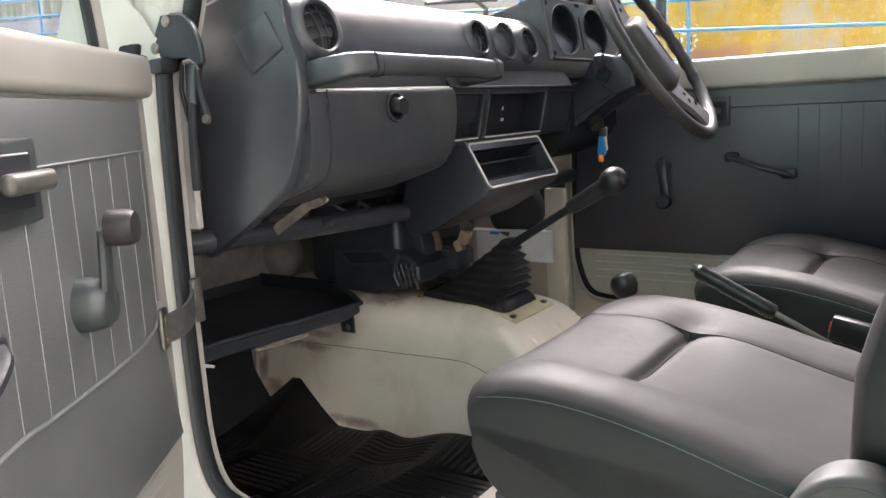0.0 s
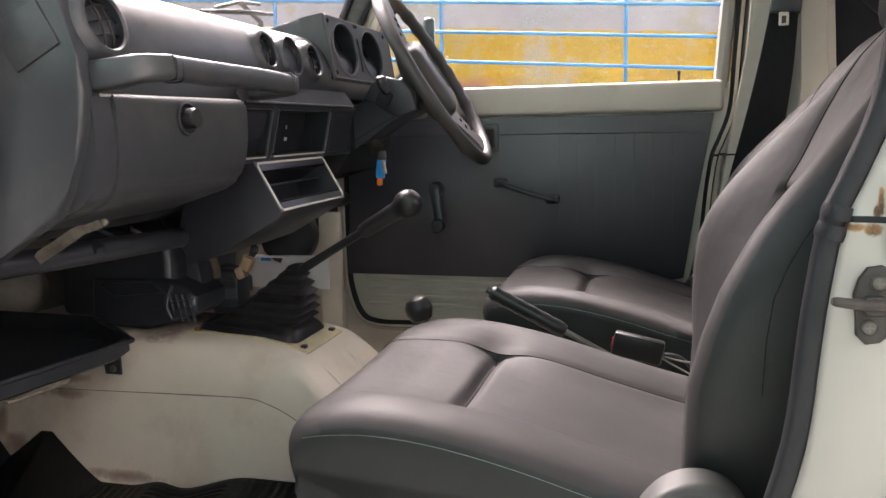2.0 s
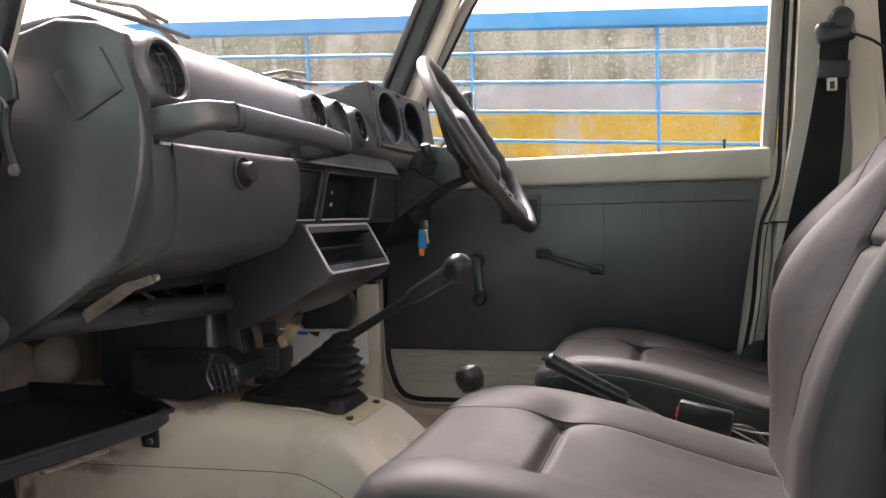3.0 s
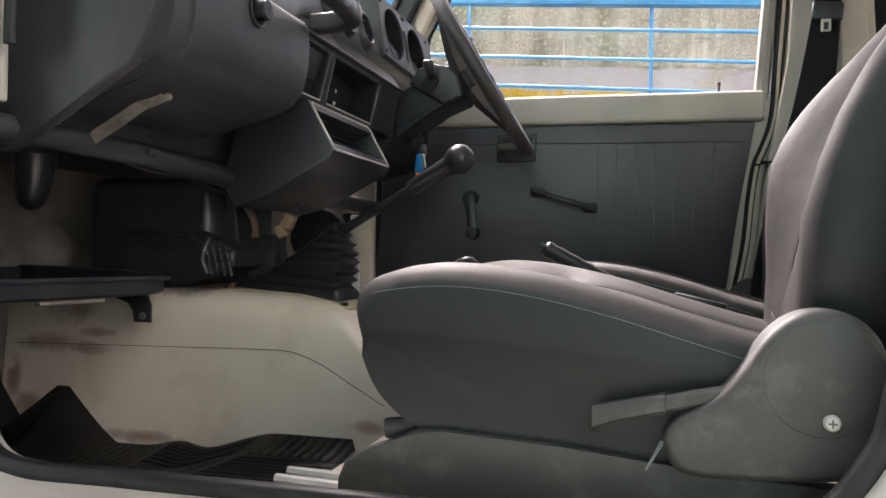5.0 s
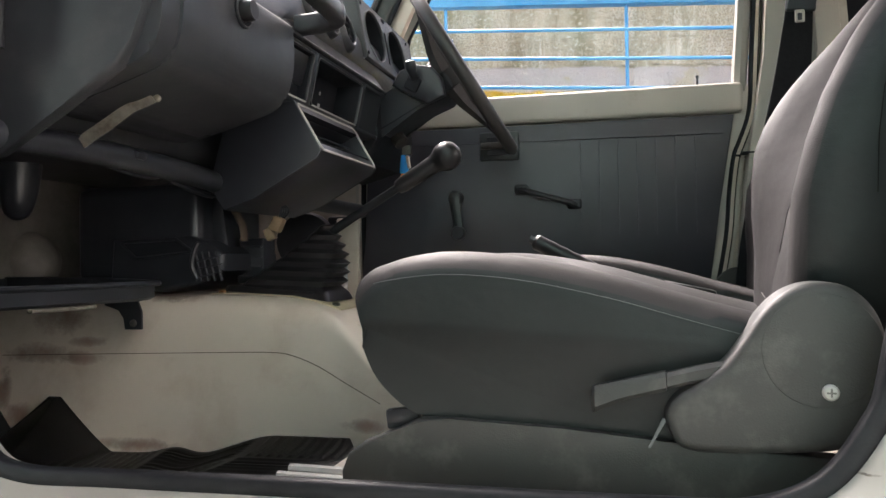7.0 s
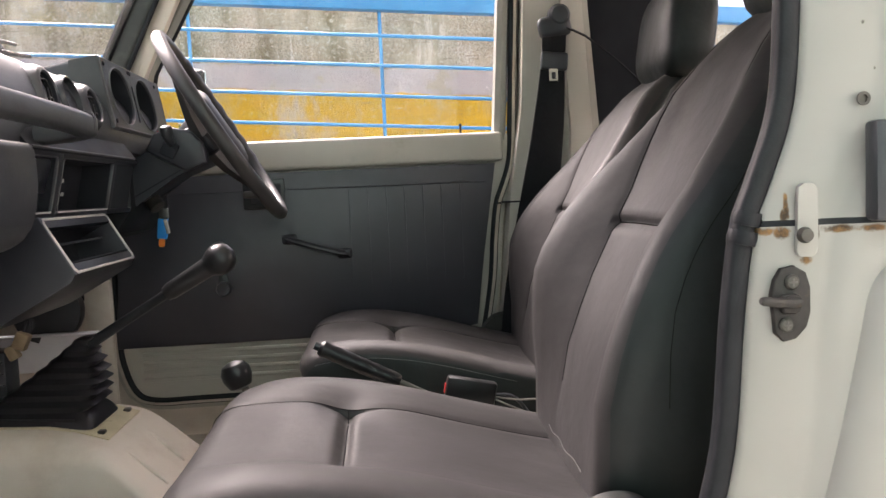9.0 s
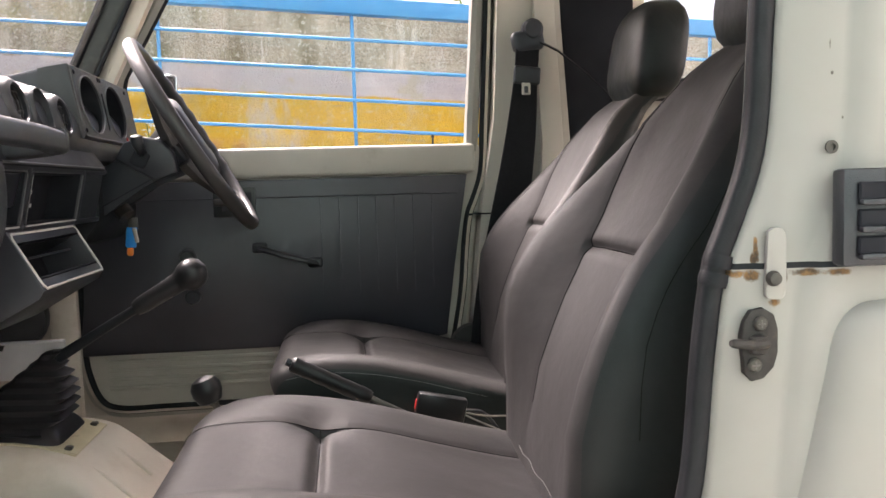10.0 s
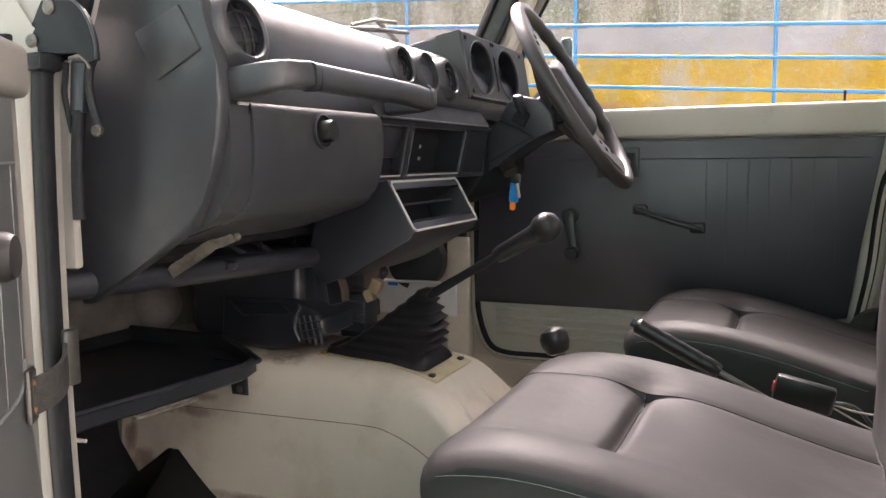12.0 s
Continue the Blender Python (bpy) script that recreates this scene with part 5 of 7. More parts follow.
tube(bm, smooth_line([(-0.105, 0.03, 0.893), (-0.078, 0.145, 0.891), (-0.062, 0.28, 0.887), (-0.062, 0.46, 0.880), (-0.075, 0.62, 0.874), (-0.08, 1.27, 0.872)], 5), 0.0165, 14)
part("tube", bm, PLASTIC, beam)
bm = bmesh.new()
rbox(bm, (-0.052, 0.277, 0.893), (0.022, 0.022, 0.012), 0.004, 2, Matrix.Rotation(radians(20), 3, "Y"))
part("lug", bm, PLASTIC, beam)
stay = thing("steel_stay", 0.0, 0.18, 0.90, "bare bent steel stay with two screws", "bracket")
bm = bmesh.new()
rows = []
for x, z, w in ((-0.056, 0.893, 0.0046), (-0.050, 0.898, 0.0054), (-0.020, 0.914, 0.0055), (0.002, 0.927, 0.0052), (0.012, 0.932, 0.0042), (0.022, 0.934, 0.0036), (0.040, 0.940, 0.0034)):
    rows.append([(x + w * 0.55 + 0.001, 0.1735, z - w - 0.001), (x + w * 0.55, 0.178, z - w), (x + w * 0.55 - 0.0012, 0.1795, z - w), (x - w * 0.55 - 0.0012, 0.1795, z + w), (x - w * 0.55, 0.178, z + w), (x - w * 0.55 - 0.001, 0.172, z + w + 0.001), (x - w * 0.55 + 0.001, 0.172, z + w - 0.0004)])
loft(bm, rows)
part("strip", bm, DULL, stay)
for x, z, r in ((-0.036, 0.905, 0.0034), (-0.010, 0.919, 0.0032), (0.042, 0.941, 0.0048)):
    bm = bmesh.new()
    lathe(bm, [(r, -0.001), (r, 0.0015), (r * 0.75, 0.0030), (r * 0.3, 0.0036), (0.0002, 0.0037)], along((0, -1, 0), (x, 0.178, z)), 14)
    part("rivet", bm, DULL, stay)
heater = thing("heater_box", -0.2, 0.6, 0.70, "black plastic heater box with ducts above the tunnel", "heater")
bm = bmesh.new()
rbox(bm, (-0.25, 0.69, 0.80), (0.24, 0.24, 0.17), 0.02, 3)
part("case", bm, PLASTIC, heater)
at = Matrix.Translation((-0.038, 0.078, -0.016))
bm = bmesh.new()
prism(bm, [(-0.255, 0.808), (-0.106, 0.812), (-0.070, 0.798), (-0.046, 0.780), (-0.046, 0.752), (-0.085, 0.733), (-0.155, 0.716), (-0.262, 0.722)], "y", 0.487, 0.70, 0.010, 3, at)
duct = part("outlet_duct", bm, PLASTIC, heater)
bm = bmesh.new()
prism(bm, [(-0.232, 0.799), (-0.132, 0.803), (-0.106, 0.786), (-0.206, 0.778)], "y", 0.484, 0.489, m=at)
part("mouth", bm, BLACK, duct)
bm = bmesh.new()
ring = [Vector((-0.236, 0.4835, 0.802)), Vector((-0.130, 0.4835, 0.806)), Vector((-0.100, 0.4835, 0.785)), Vector((-0.206, 0.4835, 0.775))]
tube(bm, [at @ p.lerp(q, k) for p, q in zip(ring, ring[1:] + ring[:1]) for k in (0.03, 0.5, 0.97)], 0.0024, 6, True)
part("mouth_rim", bm, PLASTIC, duct)
bm = bmesh.new()
tube(bm, [at @ Vector(p) for p in smooth_line([(-0.090, 0.486, 0.800), (-0.098, 0.484, 0.782), (-0.102, 0.484, 0.760), (-0.092, 0.486, 0.738)], 4)], 0.0045, 8)
part("moulded_edge", bm, PLASTIC, duct)
for k in range(4):
    bm = bmesh.new()
    rbox(bm, (-0.090 + 0.012 * k, 0.4855, 0.760), (0.0026, 0.007, 0.050), 0.0006, 1, Matrix.Rotation(radians(-14), 3, "Y"))
    bm.transform(at)
    part("grille_bar", bm, PLASTIC, duct)
for k in range(3):
    bm = bmesh.new()
    rbox(bm, (-0.071, 0.4850, 0.745 + 0.014 * k), (0.048, 0.006, 0.0024), 0.0006, 1, Matrix.Rotation(radians(-12), 3, "Y"))
    bm.transform(at)
    part("grille_bar", bm, PLASTIC, duct)
bm = bmesh.new()
rbox(bm, (-0.085, 0.690, 0.752), (0.052, 0.05, 0.080), 0.004, 2)
side = part("rear_outlet", bm, PLASTIC, heater)
for k in range(4):
    bm = bmesh.new()
    rbox(bm, (-0.085, 0.663, 0.724 + 0.018 * k), (0.046, 0.006, 0.0030), 0.0007, 1, Matrix.Rotation(radians(4), 3, "Y"))
    part("slat", bm, VINYL, side)
bm = bmesh.new()
tube(bm, smooth_line([(-0.335, 0.40, 0.97), (-0.335, 0.40, 0.92), (-0.337, 0.40, 0.87), (-0.342, 0.40, 0.820)], 5), [0.032] * 8 + [0.031, 0.030, 0.029, 0.027, 0.025, 0.022, 0.017, 0.006], 16)
part("side_duct", bm, PLASTIC, heater)
bm = bmesh.new()
rbox(bm, (-0.135, 0.640, 0.825), (0.055, 0.05, 0.15), 0.008, 2, Matrix.Rotation(radians(-8), 3, "Y"))
part("drop_duct", bm, PLASTIC, heater)
# loose wiring under the dashboard
loom = thing("wiring_loom", -0.05, 0.55, 0.90, "black wiring loom hanging under the dashboard", "wiring")
rng = random.Random(21)
for k in range(7):
    y = 0.30 + 0.09 * k
    bm = bmesh.new()
    tube(bm, smooth_line([(-0.16 + rng.uniform(-0.02, 0.02), y, 0.915), (-0.13, y + 0.03, 0.885 + rng.uniform(-0.02, 0.01)), (-0.10 + rng.uniform(-0.02, 0.02), y + 0.09, 0.880 + rng.uniform(-0.02, 0.01)), (-0.12, y + 0.15, 0.915)], 6), rng.uniform(0.0025, 0.005), 8)
    part("wire", bm, PLASTIC, loom)
pedal = thing("pedal_bracket", -0.1, 0.66, 0.70, "rusty brown bent pedal lever under the console", "pedal")
bm = bmesh.new()
tube(bm, smooth_line([(-0.108, 0.626, 0.892), (-0.112, 0.628, 0.872), (-0.097, 0.630, 0.842), (-0.082, 0.632, 0.812), (-0.079, 0.632, 0.786)], 5), 0.0085, 10, False, 0.5)
part("lever", bm, BROWN, pedal)
plug = thing("wiring_plug", -0.05, 0.70, 0.78, "beige wiring connector hanging on its wires", "connector")
bm = bmesh.new()
rbox(bm, (-0.016, 0.63, 0.814), (0.020, 0.018, 0.026), 0.003, 2, Matrix.Rotation(radians(25), 3, "Y"))
rbox(bm, (-0.030, 0.63, 0.797), (0.016, 0.016, 0.022), 0.003, 2, Matrix.Rotation(radians(-25), 3, "Y"))
part("housing", bm, BEIGE, plug)
for k in range(4):
    bm = bmesh.new()
    tube(bm, smooth_line([(-0.016, 0.63 + 0.005 * k, 0.82), (-0.012 + 0.004 * k, 0.64, 0.84), (-0.02 - 0.006 * k, 0.66, 0.865), (-0.04, 0.68, 0.88)], 4), 0.0018, 6)
    part("wire", bm, PLASTIC, plug)
sheet = thing("metal_cover_plate", -0.15, 1.1, 0.60, "grey dented metal cover plate in the driver's footwell", "plate")
bm = bmesh.new()
rbox(bm, (-0.168, 1.10, 0.712), (0.216, 0.006, 0.080), 0.002, 1)
rbox(bm, (-0.168, 1.092, 0.750), (0.216, 0.020, 0.005), 0.002, 1)
part("plate", bm, mat("pale_grey_plate", (0.60, 0.62, 0.64), (0.72, 0.74, 0.76), 0.4, 12, stain=(0.25, 0.24, 0.23), stain_scale=30, stain_lo=0.66, stain_hi=0.78), sheet)
bm = bmesh.new()
rbox(bm, (-0.078, 1.16, 0.68), (0.055, 0.02, 0.34), 0.006, 2)
part("post", bm, PAINT_IN, sheet)
bm = bmesh.new()
lathe(bm, [(0.065, -0.03), (0.07, 0.0), (0.065, 0.03), (0.0002, 0.035)], along((0.2, -1, 0), (-0.17, 1.13, 0.795)), 24)
part("fan_case", bm, PLASTIC, sheet)
bm = bmesh.new()
rbox(bm, (-0.220, 1.0958, 0.742), (0.026, 0.003, 0.008), 0.0005, 1)
part("sticker", bm, KEYBLUE, sheet, "small blue sticker")
door_box = thing("footwell_box", -0.08, 1.22, 0.84, "small black box on the footwell side", "box")
bm = bmesh.new()
rbox(bm, (-0.122, 1.235, 0.83), (0.055, 0.05, 0.055), 0.006, 2)
part("case", bm, PLASTIC, door_box)

# ---- steering ----
WC = Vector((0.2315, 1.012, 1.1515))
wm = Matrix.Translation(WC) @ Matrix.Rotation(radians(3.2), 4, "Z") @ Matrix(((-0.512, 0, 0.859), (0, 1, 0), (0.859, 0, 0.512))).to_4x4()   # local x up the rim, y across, z to the driver
wheel = thing("steering_wheel", WC.x, WC.y, WC.z, "black two-spoke steering wheel with grip bumps", "steering wheel")
bm = bmesh.new()
n = 96
pts, rr = [], []
for i in range(n):
    a = 2 * math.pi * i / n
    wave = 0.0016 * math.cos(a * 30) if 0.5 < a < 2.0 else 0
    pts.append(wm @ Vector((0.1995 * math.cos(a), 0.1995 * math.sin(a), 0)))
    rr.append(0.0134 + wave)
tube(bm, pts, rr, 12, True)
part("rim", bm, WHEEL, wheel)
# two broad spokes, the wheel turned so that one points down to the driver
for s in (-1, 1):
    d = Vector((-0.94, 0.34, 0)) * s
    side = Vector((0.34, 0.94, 0)) * s
    bm = bmesh.new()
    rows = []
    for u, w, z, th in ((0.020, 0.070, -0.036, 0.017), (0.060, 0.064, -0.031, 0.014), (0.100, 0.050, -0.021, 0.011), (0.140, 0.038, -0.010, 0.008), (0.170, 0.040, -0.003, 0.0065), (0.192, 0.056, 0.0, 0.005)):
        c = d * u + Vector((0, 0, z))
        ring = [c - side * w, c - side * w * 0.8 + Vector((0, 0, th)), c + side * w * 0.8 + Vector((0, 0, th)), c + side * w, c + side * w * 0.8 - Vector((0, 0, th)), c - side * w * 0.8 - Vector((0, 0, th))]
        rows.append([wm @ q for q in ring])
    loft(bm, rows)
    part("spoke", bm, WHEEL, wheel)
bm = bmesh.new()
rbox(bm, (0, 0, 0), (0.168, 0.108, 0.056), 0.024, 4, Matrix.Rotation(radians(-20), 3, "Z"))
bm.transform(wm @ Matrix.Translation((0.0, 0.0, -0.017)))
pad = part("hub_pad", bm, WHEEL, wheel)
for s in (-1, 1):
    for u, w in ((0.112, 0.010), (0.126, -0.006), (0.140, 0.008)):
        bm = bmesh.new()
        c = Vector((-0.94, 0.34, 0)) * u * s + Vector((0.34, 0.94, 0)) * w * s
        lathe(bm, [(0.0052, 0.0), (0.0052, 0.0016), (0.0034, 0.0020), (0.0030, 0.0004), (0.0002, 0.0004)], wm @ Matrix.Translation(c + Vector((0, 0, -0.008 + 0.30 * (u - 0.112)))), 14)
        part("spoke_hole", bm, BLACK, wheel)
bm = bmesh.new()
rbox(bm, (0, 0, 0), (0.090, 0.004, 0.003), 0.001, 1, Matrix.Rotation(radians(-20), 3, "Z"))
bm.transform(wm @ Matrix.Translation((0.010, 0.012, 0.0112)))
part("pad_groove", bm, BLACK, pad)
bm = bmesh.new()
lathe(bm, [(0.034, -0.11), (0.038, -0.085), (0.045, -0.06), (0.054, -0.036), (0.050, -0.022)], wm, 24)
part("hub", bm, PLASTIC, wheel)
column = thing("steering_column", 0.1, WC.y, 1.05, "black plastic steering column shroud with stalk switches", "steering column")
bm = bmesh.new()
prism(bm, [(0.030, 0.985), (0.039, 0.994), (0.15, 1.058), (0.205, 1.079), (0.212, 1.088), (0.200, 1.148), (0.189, 1.156), (0.139, 1.129), (0.02, 1.065)], "y", 0.955, 1.072, 0.010, 3)
part("shroud", bm, PLASTIC, column)
bm = bmesh.new()
prism(bm, [(0.05, 1.010), (0.195, 1.087), (0.195, 1.0895), (0.05, 1.0125)], "y", 0.9535, 0.957)
part("shroud_joint", bm, BLACK, column)
bm = bmesh.new()
prism(bm, [(0.100, 1.108), (0.172, 1.066), (0.212, 1.082), (0.206, 1.118), (0.188, 1.140), (0.150, 1.150), (0.118, 1.138)], "y", 0.936, 0.960, 0.006, 3)
sw = part("switch_body", bm, PLASTIC, column)
bm = bmesh.new()
rbox(bm, (0.146, 0.936, 1.108), (0.030, 0.010, 0.030), 0.004, 2, Matrix.Rotation(radians(28), 3, "Y"))
part("switch_button", bm, BLACK, sw)
bm = bmesh.new()
tube(bm, smooth_line([(0.150, 0.940, 1.118), (0.150, 0.922, 1.126), (0.149, 0.912, 1.136), (0.148, 0.908, 1.150)], 4), [0.0085] * 6 + [0.0095, 0.0105, 0.011, 0.011, 0.011, 0.0105, 0.006], 14)
part("stalk", bm, PLASTIC, sw)
bm = bmesh.new()
tube(bm, [wm @ Vector(p) for p in ((0.03, 0.06, -0.12), (0.04, 0.12, -0.10), (0.045, 0.18, -0.09))], [0.005, 0.006, 0.009], 10)
part("stalk", bm, PLASTIC, column)
bm = bmesh.new()
lathe(bm, [(0.016, -0.01), (0.016, 0.012), (0.011, 0.014), (0.0002, 0.014)], along((0.4, -0.2, -0.5), (0.088, 1.03, 1.010)), 18)
part("ignition_lock", bm, OLDSTEEL, column)
keys = thing("ignition_key", 0.09, 1.05, 0.93, "ignition key with a blue and orange key tag", "key")
bm = bmesh.new()
tube(bm, [(0.097, 1.035, 1.012), (0.101, 1.04, 0.992)], 0.0025, 6)
rbox(bm, (0.1015, 1.04, 0.988), (0.020, 0.005, 0.020), 0.004, 2)
part("key", bm, DARKSTEEL, keys)
bm = bmesh.new()
tube(bm, [(0.1 + 0.009 * math.cos(a), 1.046, 0.977 + 0.009 * math.sin(a)) for a in (2 * math.pi * k / 16 for k in range(16))], 0.0011, 6, True)
part("ring", bm, CHROME, keys)
bm = bmesh.new()
rbox(bm, (0.095, 1.048, 0.958), (0.021, 0.009, 0.042), 0.004, 2, Matrix.Rotation(radians(6), 3, "Y"))
tag = part("tag", bm, KEYBLUE, keys, "blue plastic tag")
bm = bmesh.new()
rbox(bm, (0.0915, 1.048, 0.930), (0.013, 0.0085, 0.018), 0.005, 2, Matrix.Rotation(radians(6), 3, "Y"))
part("tag_tip", bm, ORANGE, tag, "orange tip")
bm = bmesh.new()
rbox(bm, (0.105, 1.042, 0.962), (0.008, 0.004, 0.030), 0.002, 1, Matrix.Rotation(radians(-10), 3, "Y"))
part("key", bm, STEEL, keys)

# ---- levers on the tunnel ----
gear = thing("gear_lever", 0.0, 0.65, 0.68, "black gear lever in a ribbed rubber boot", "gear lever")
bm = bmesh.new()
rows = []
for x, z in ((-0.112, 0.6985), (-0.05, 0.6985), (0.03, 0.6935), (0.07, 0.6865), (0.117, 0.671)):
    rows.append([(x, 0.576, z - 0.002), (x, 0.576, z), (x, 0.734, z), (x, 0.734, z - 0.002)])
loft(bm, rows)
base_plate = part("boot_plate", bm, ZINC, gear, "yellowed zinc boot retaining plate")
for x, y, z in ((0.103, 0.592, 0.6765), (0.103, 0.716, 0.6765), (-0.099, 0.590, 0.699), (-0.099, 0.718, 0.699)):
    bm = bmesh.new()
    rbox(bm, (x, y, z + 0.0015), (0.011, 0.011, 0.006), 0.0015, 1)
    part("bolt", bm, RUST if x < 0 else DARKSTEEL, base_plate)
bm = bmesh.new()
rings = []


def rounded(x0, x1, y0, y1, r, zf):
    out = []
    for cx, cy, a0 in ((x1 - r, y1 - r, 0), (x0 + r, y1 - r, 90), (x0 + r, y0 + r, 180), (x1 - r, y0 + r, 270)):
        for k in range(4):
            a = radians(a0 + 30 * k)
            out.append((cx + r * math.cos(a), cy + r * math.sin(a), zf(cx + r * math.cos(a))))
    return out


rings.append(rounded(-0.100, 0.091, 0.582, 0.726, 0.02, lambda x: 0.702 - max(0, x) * 0.22))
rings.append(rounded(-0.096, 0.087, 0.588, 0.720, 0.02, lambda x: 0.711 - max(0, x) * 0.22))
for k in range(29):
    t = k / 28
    g = 0.5 + 0.5 * math.cos(2 * math.pi * k / 4)   # a bellows of seven folds, deepest at the rear
    x0, x1 = -0.088 + 0.146 * t ** 0.85 - 0.002 * g, 0.072 + 0.016 * math.sin(math.pi * t) - 0.002 * t + 0.011 * g
    w = 0.056 * (1 - t) + 0.017 * t + 0.004 * g
    rings.append(rounded(x0, x1, 0.654 - w, 0.654 + w, min(0.018, (x1 - x0) * 0.4), lambda x, t=t, x0=x0, x1=x1: 0.712 - 0.014 * (1 - t) + 0.096 * t + (x1 - x) * 0.05))
rings.append(rounded(0.064, 0.086, 0.640, 0.664, 0.008, lambda x: 0.812))
loft(bm, rings)
part("boot", bm, mat("boot_rubber", (0.009, 0.0085, 0.0095), (0.015, 0.0145, 0.016), 0.36, 40, 0.08, 300), gear, "ribbed black rubber boot")
bm = bmesh.new()
tube(bm, [(0.076, 0.649, 0.800), (0.135, 0.648, 0.835), (0.225, 0.647, 0.888)], [0.0085, 0.0075, 0.007], 12)
part("rod", bm, RUBBER, gear)
bm = bmesh.new()
line, radii = [], []
for k in range(33):
    t = k / 32
    t *= 0.9615
    line.append(Vector((0.195, 0.6475, 0.8705)).lerp(Vector((0.3055, 0.647, 0.9345)), t))
    grip = 0.0112 + 0.0025 * min(1, t / 0.08) + 0.0050 * max(0, t - 0.1) ** 1.3
    ball = math.sqrt(max(0.0, 0.0245 ** 2 - ((t - 0.77) * 0.1277) ** 2))
    radii.append(max((grip ** 6 + ball ** 6) ** (1 / 6) if t < 0.7 else ball, 0.0015))
tube(bm, line, radii, 24)
part("knob", bm, GLOSS, gear, "glossy black gear knob")
transfer = thing("transfer_lever", 0.345, 0.66, 0.54, "short transfer lever with a black ball knob", "gear lever")
bm = bmesh.new()
tube(bm, [(0.345, 0.660, 0.540), (0.33, 0.660, 0.64), (0.298, 0.656, 0.728)], 0.006, 10)
part("rod", bm, DARKSTEEL, transfer)
bm = bmesh.new()
lathe(bm, [(0.010, -0.022), (0.018, -0.018), (0.0235, -0.004), (0.0235, 0.008), (0.018, 0.018), (0.008, 0.0225), (0.0002, 0.023)], along((-0.3, 0, 0.95), (0.292, 0.655, 0.736)), 24)
part("knob", bm, GLOSS, transfer, "glossy black ball knob")
brake = thing("parking_brake", 0.52, 0.64, 0.56, "black parking brake lever between the seats", "brake lever")
bm = bmesh.new()
tube(bm, [Vector((0.424, 0.633, 0.776)).lerp(Vector((0.545, 0.640, 0.712)), k / 28) for k in range(29)], [0.0126 + 0.0004 * math.sin(k * 1.35) - 0.003 * (k in (0, 28)) for k in range(29)], 16)
part("grip", bm, GLOSS, brake)
bm = bmesh.new()
tube(bm, [(0.417, 0.632, 0.780), (0.426, 0.633, 0.775)], 0.0062, 10)
part("button", bm, PLASTIC, brake)
bm = bmesh.new()
tube(bm, [(0.54, 0.640, 0.715), (0.62, 0.645, 0.672), (0.72, 0.65, 0.56)], 0.0045, 10)
part("lever_bar", bm, DARKSTEEL, brake)
for y, x in ((0.672, 0.625), ):
    buckle = thing("seat_belt_buckle", x + 0.03, y, 0.56, "black seat belt buckle with red release on a steel stalk", "belt buckle")
    bm = bmesh.new()
    rbox(bm, (x + 0.035, y, 0.682), (0.082, 0.022, 0.040), 0.005, 2, Matrix.Rotation(radians(12), 3, "Y"))
    part("case", bm, GLOSS, buckle)
    bm = bmesh.new()
    rbox(bm, (x - 0.0065, y, 0.690), (0.0015, 0.010, 0.016), 0.001, 1, Matrix.Rotation(radians(12), 3, "Y"))
    part("release", bm, RED, buckle)
    bm = bmesh.new()
    tube(bm, smooth_line([(x + 0.075, y, 0.673), (x + 0.11, y - 0.002, 0.664), (x + 0.15, y - 0.01, 0.60), (x + 0.16, y - 0.01, 0.54)], 4), 0.003, 8)
    part("stalk", bm, PLASTIC, buckle)
    for dz in (0.0, -0.014):
        bm = bmesh.new()
        tube(bm, smooth_line([(x + 0.074, y - 0.006, 0.671 + dz * 0.3), (x + 0.105, y - 0.02, 0.668 + dz), (x + 0.135, y - 0.04, 0.672 + dz * 2)], 4), 0.0016, 6)
        part("cable", bm, OLDSTEEL_L, buckle)

clip = thing("floor_bracket", 0.062, 0.985, 0.45, "small black bracket standing on the driver's floor", "bracket")
bm = bmesh.new()
rbox(bm, (0.062, 0.985, 0.560), (0.030, 0.012, 0.032), 0.003, 2, Matrix.Rotation(radians(-14), 3, "Y"))
part("pad", bm, PLASTIC, clip)
bm = bmesh.new()
tube(bm, [(0.062, 0.992, 0.448), (0.062, 0.992, 0.50), (0.062, 0.990, 0.556)], 0.005, 8)
part("stem", bm, DARKSTEEL, clip)

# ---- parcel tray and mat in the passenger footwell ----
tray = thing("parcel_tray", -0.3, 0.3, 0.70, "black pressed metal parcel tray with a raised rim", "tray")
outline = [(-0.168, 0.05), (-0.163, 0.14), (-0.124, 0.40), (-0.136, 0.446), (-0.262, 0.535), (-0.30, 0.545), (-0.484, 0.540), (-0.485, 0.05)]


def tray_z(x, y):
    return 0.712 - 0.02 * (x + 0.3)


bm = bmesh.new()
inner = [(x + (-0.305 - x) * 0.035, y + (0.30 - y) * 0.022) for x, y in outline]
lift = [[(x, y, tray_z(x, y) + dz) for x, y in ring] for ring, dz in ((inner, -0.014), (outline, -0.010), (outline, 0.010), (inner, 0.0125), (inner, -0.010))]
loft(bm, lift)
ENAMEL = mat("scuffed_black_enamel", (0.014, 0.0165, 0.0205), (0.022, 0.025, 0.030), 0.40, 20, 0, spec=0.32, stain=(0.09, 0.088, 0.08), stain_scale=90, stain_lo=0.72, stain_hi=0.80)
part("shelf", bm, ENAMEL, tray)
bm = bmesh.new()
line = [Vector((x, y, tray_z(x, y) + 0.0115)) for x, y in outline[:7]]
tube(bm, smooth_line(line, 3), 0.0042, 8)
part("rolled_rim", bm, ENAMEL, tray)
bm = bmesh.new()
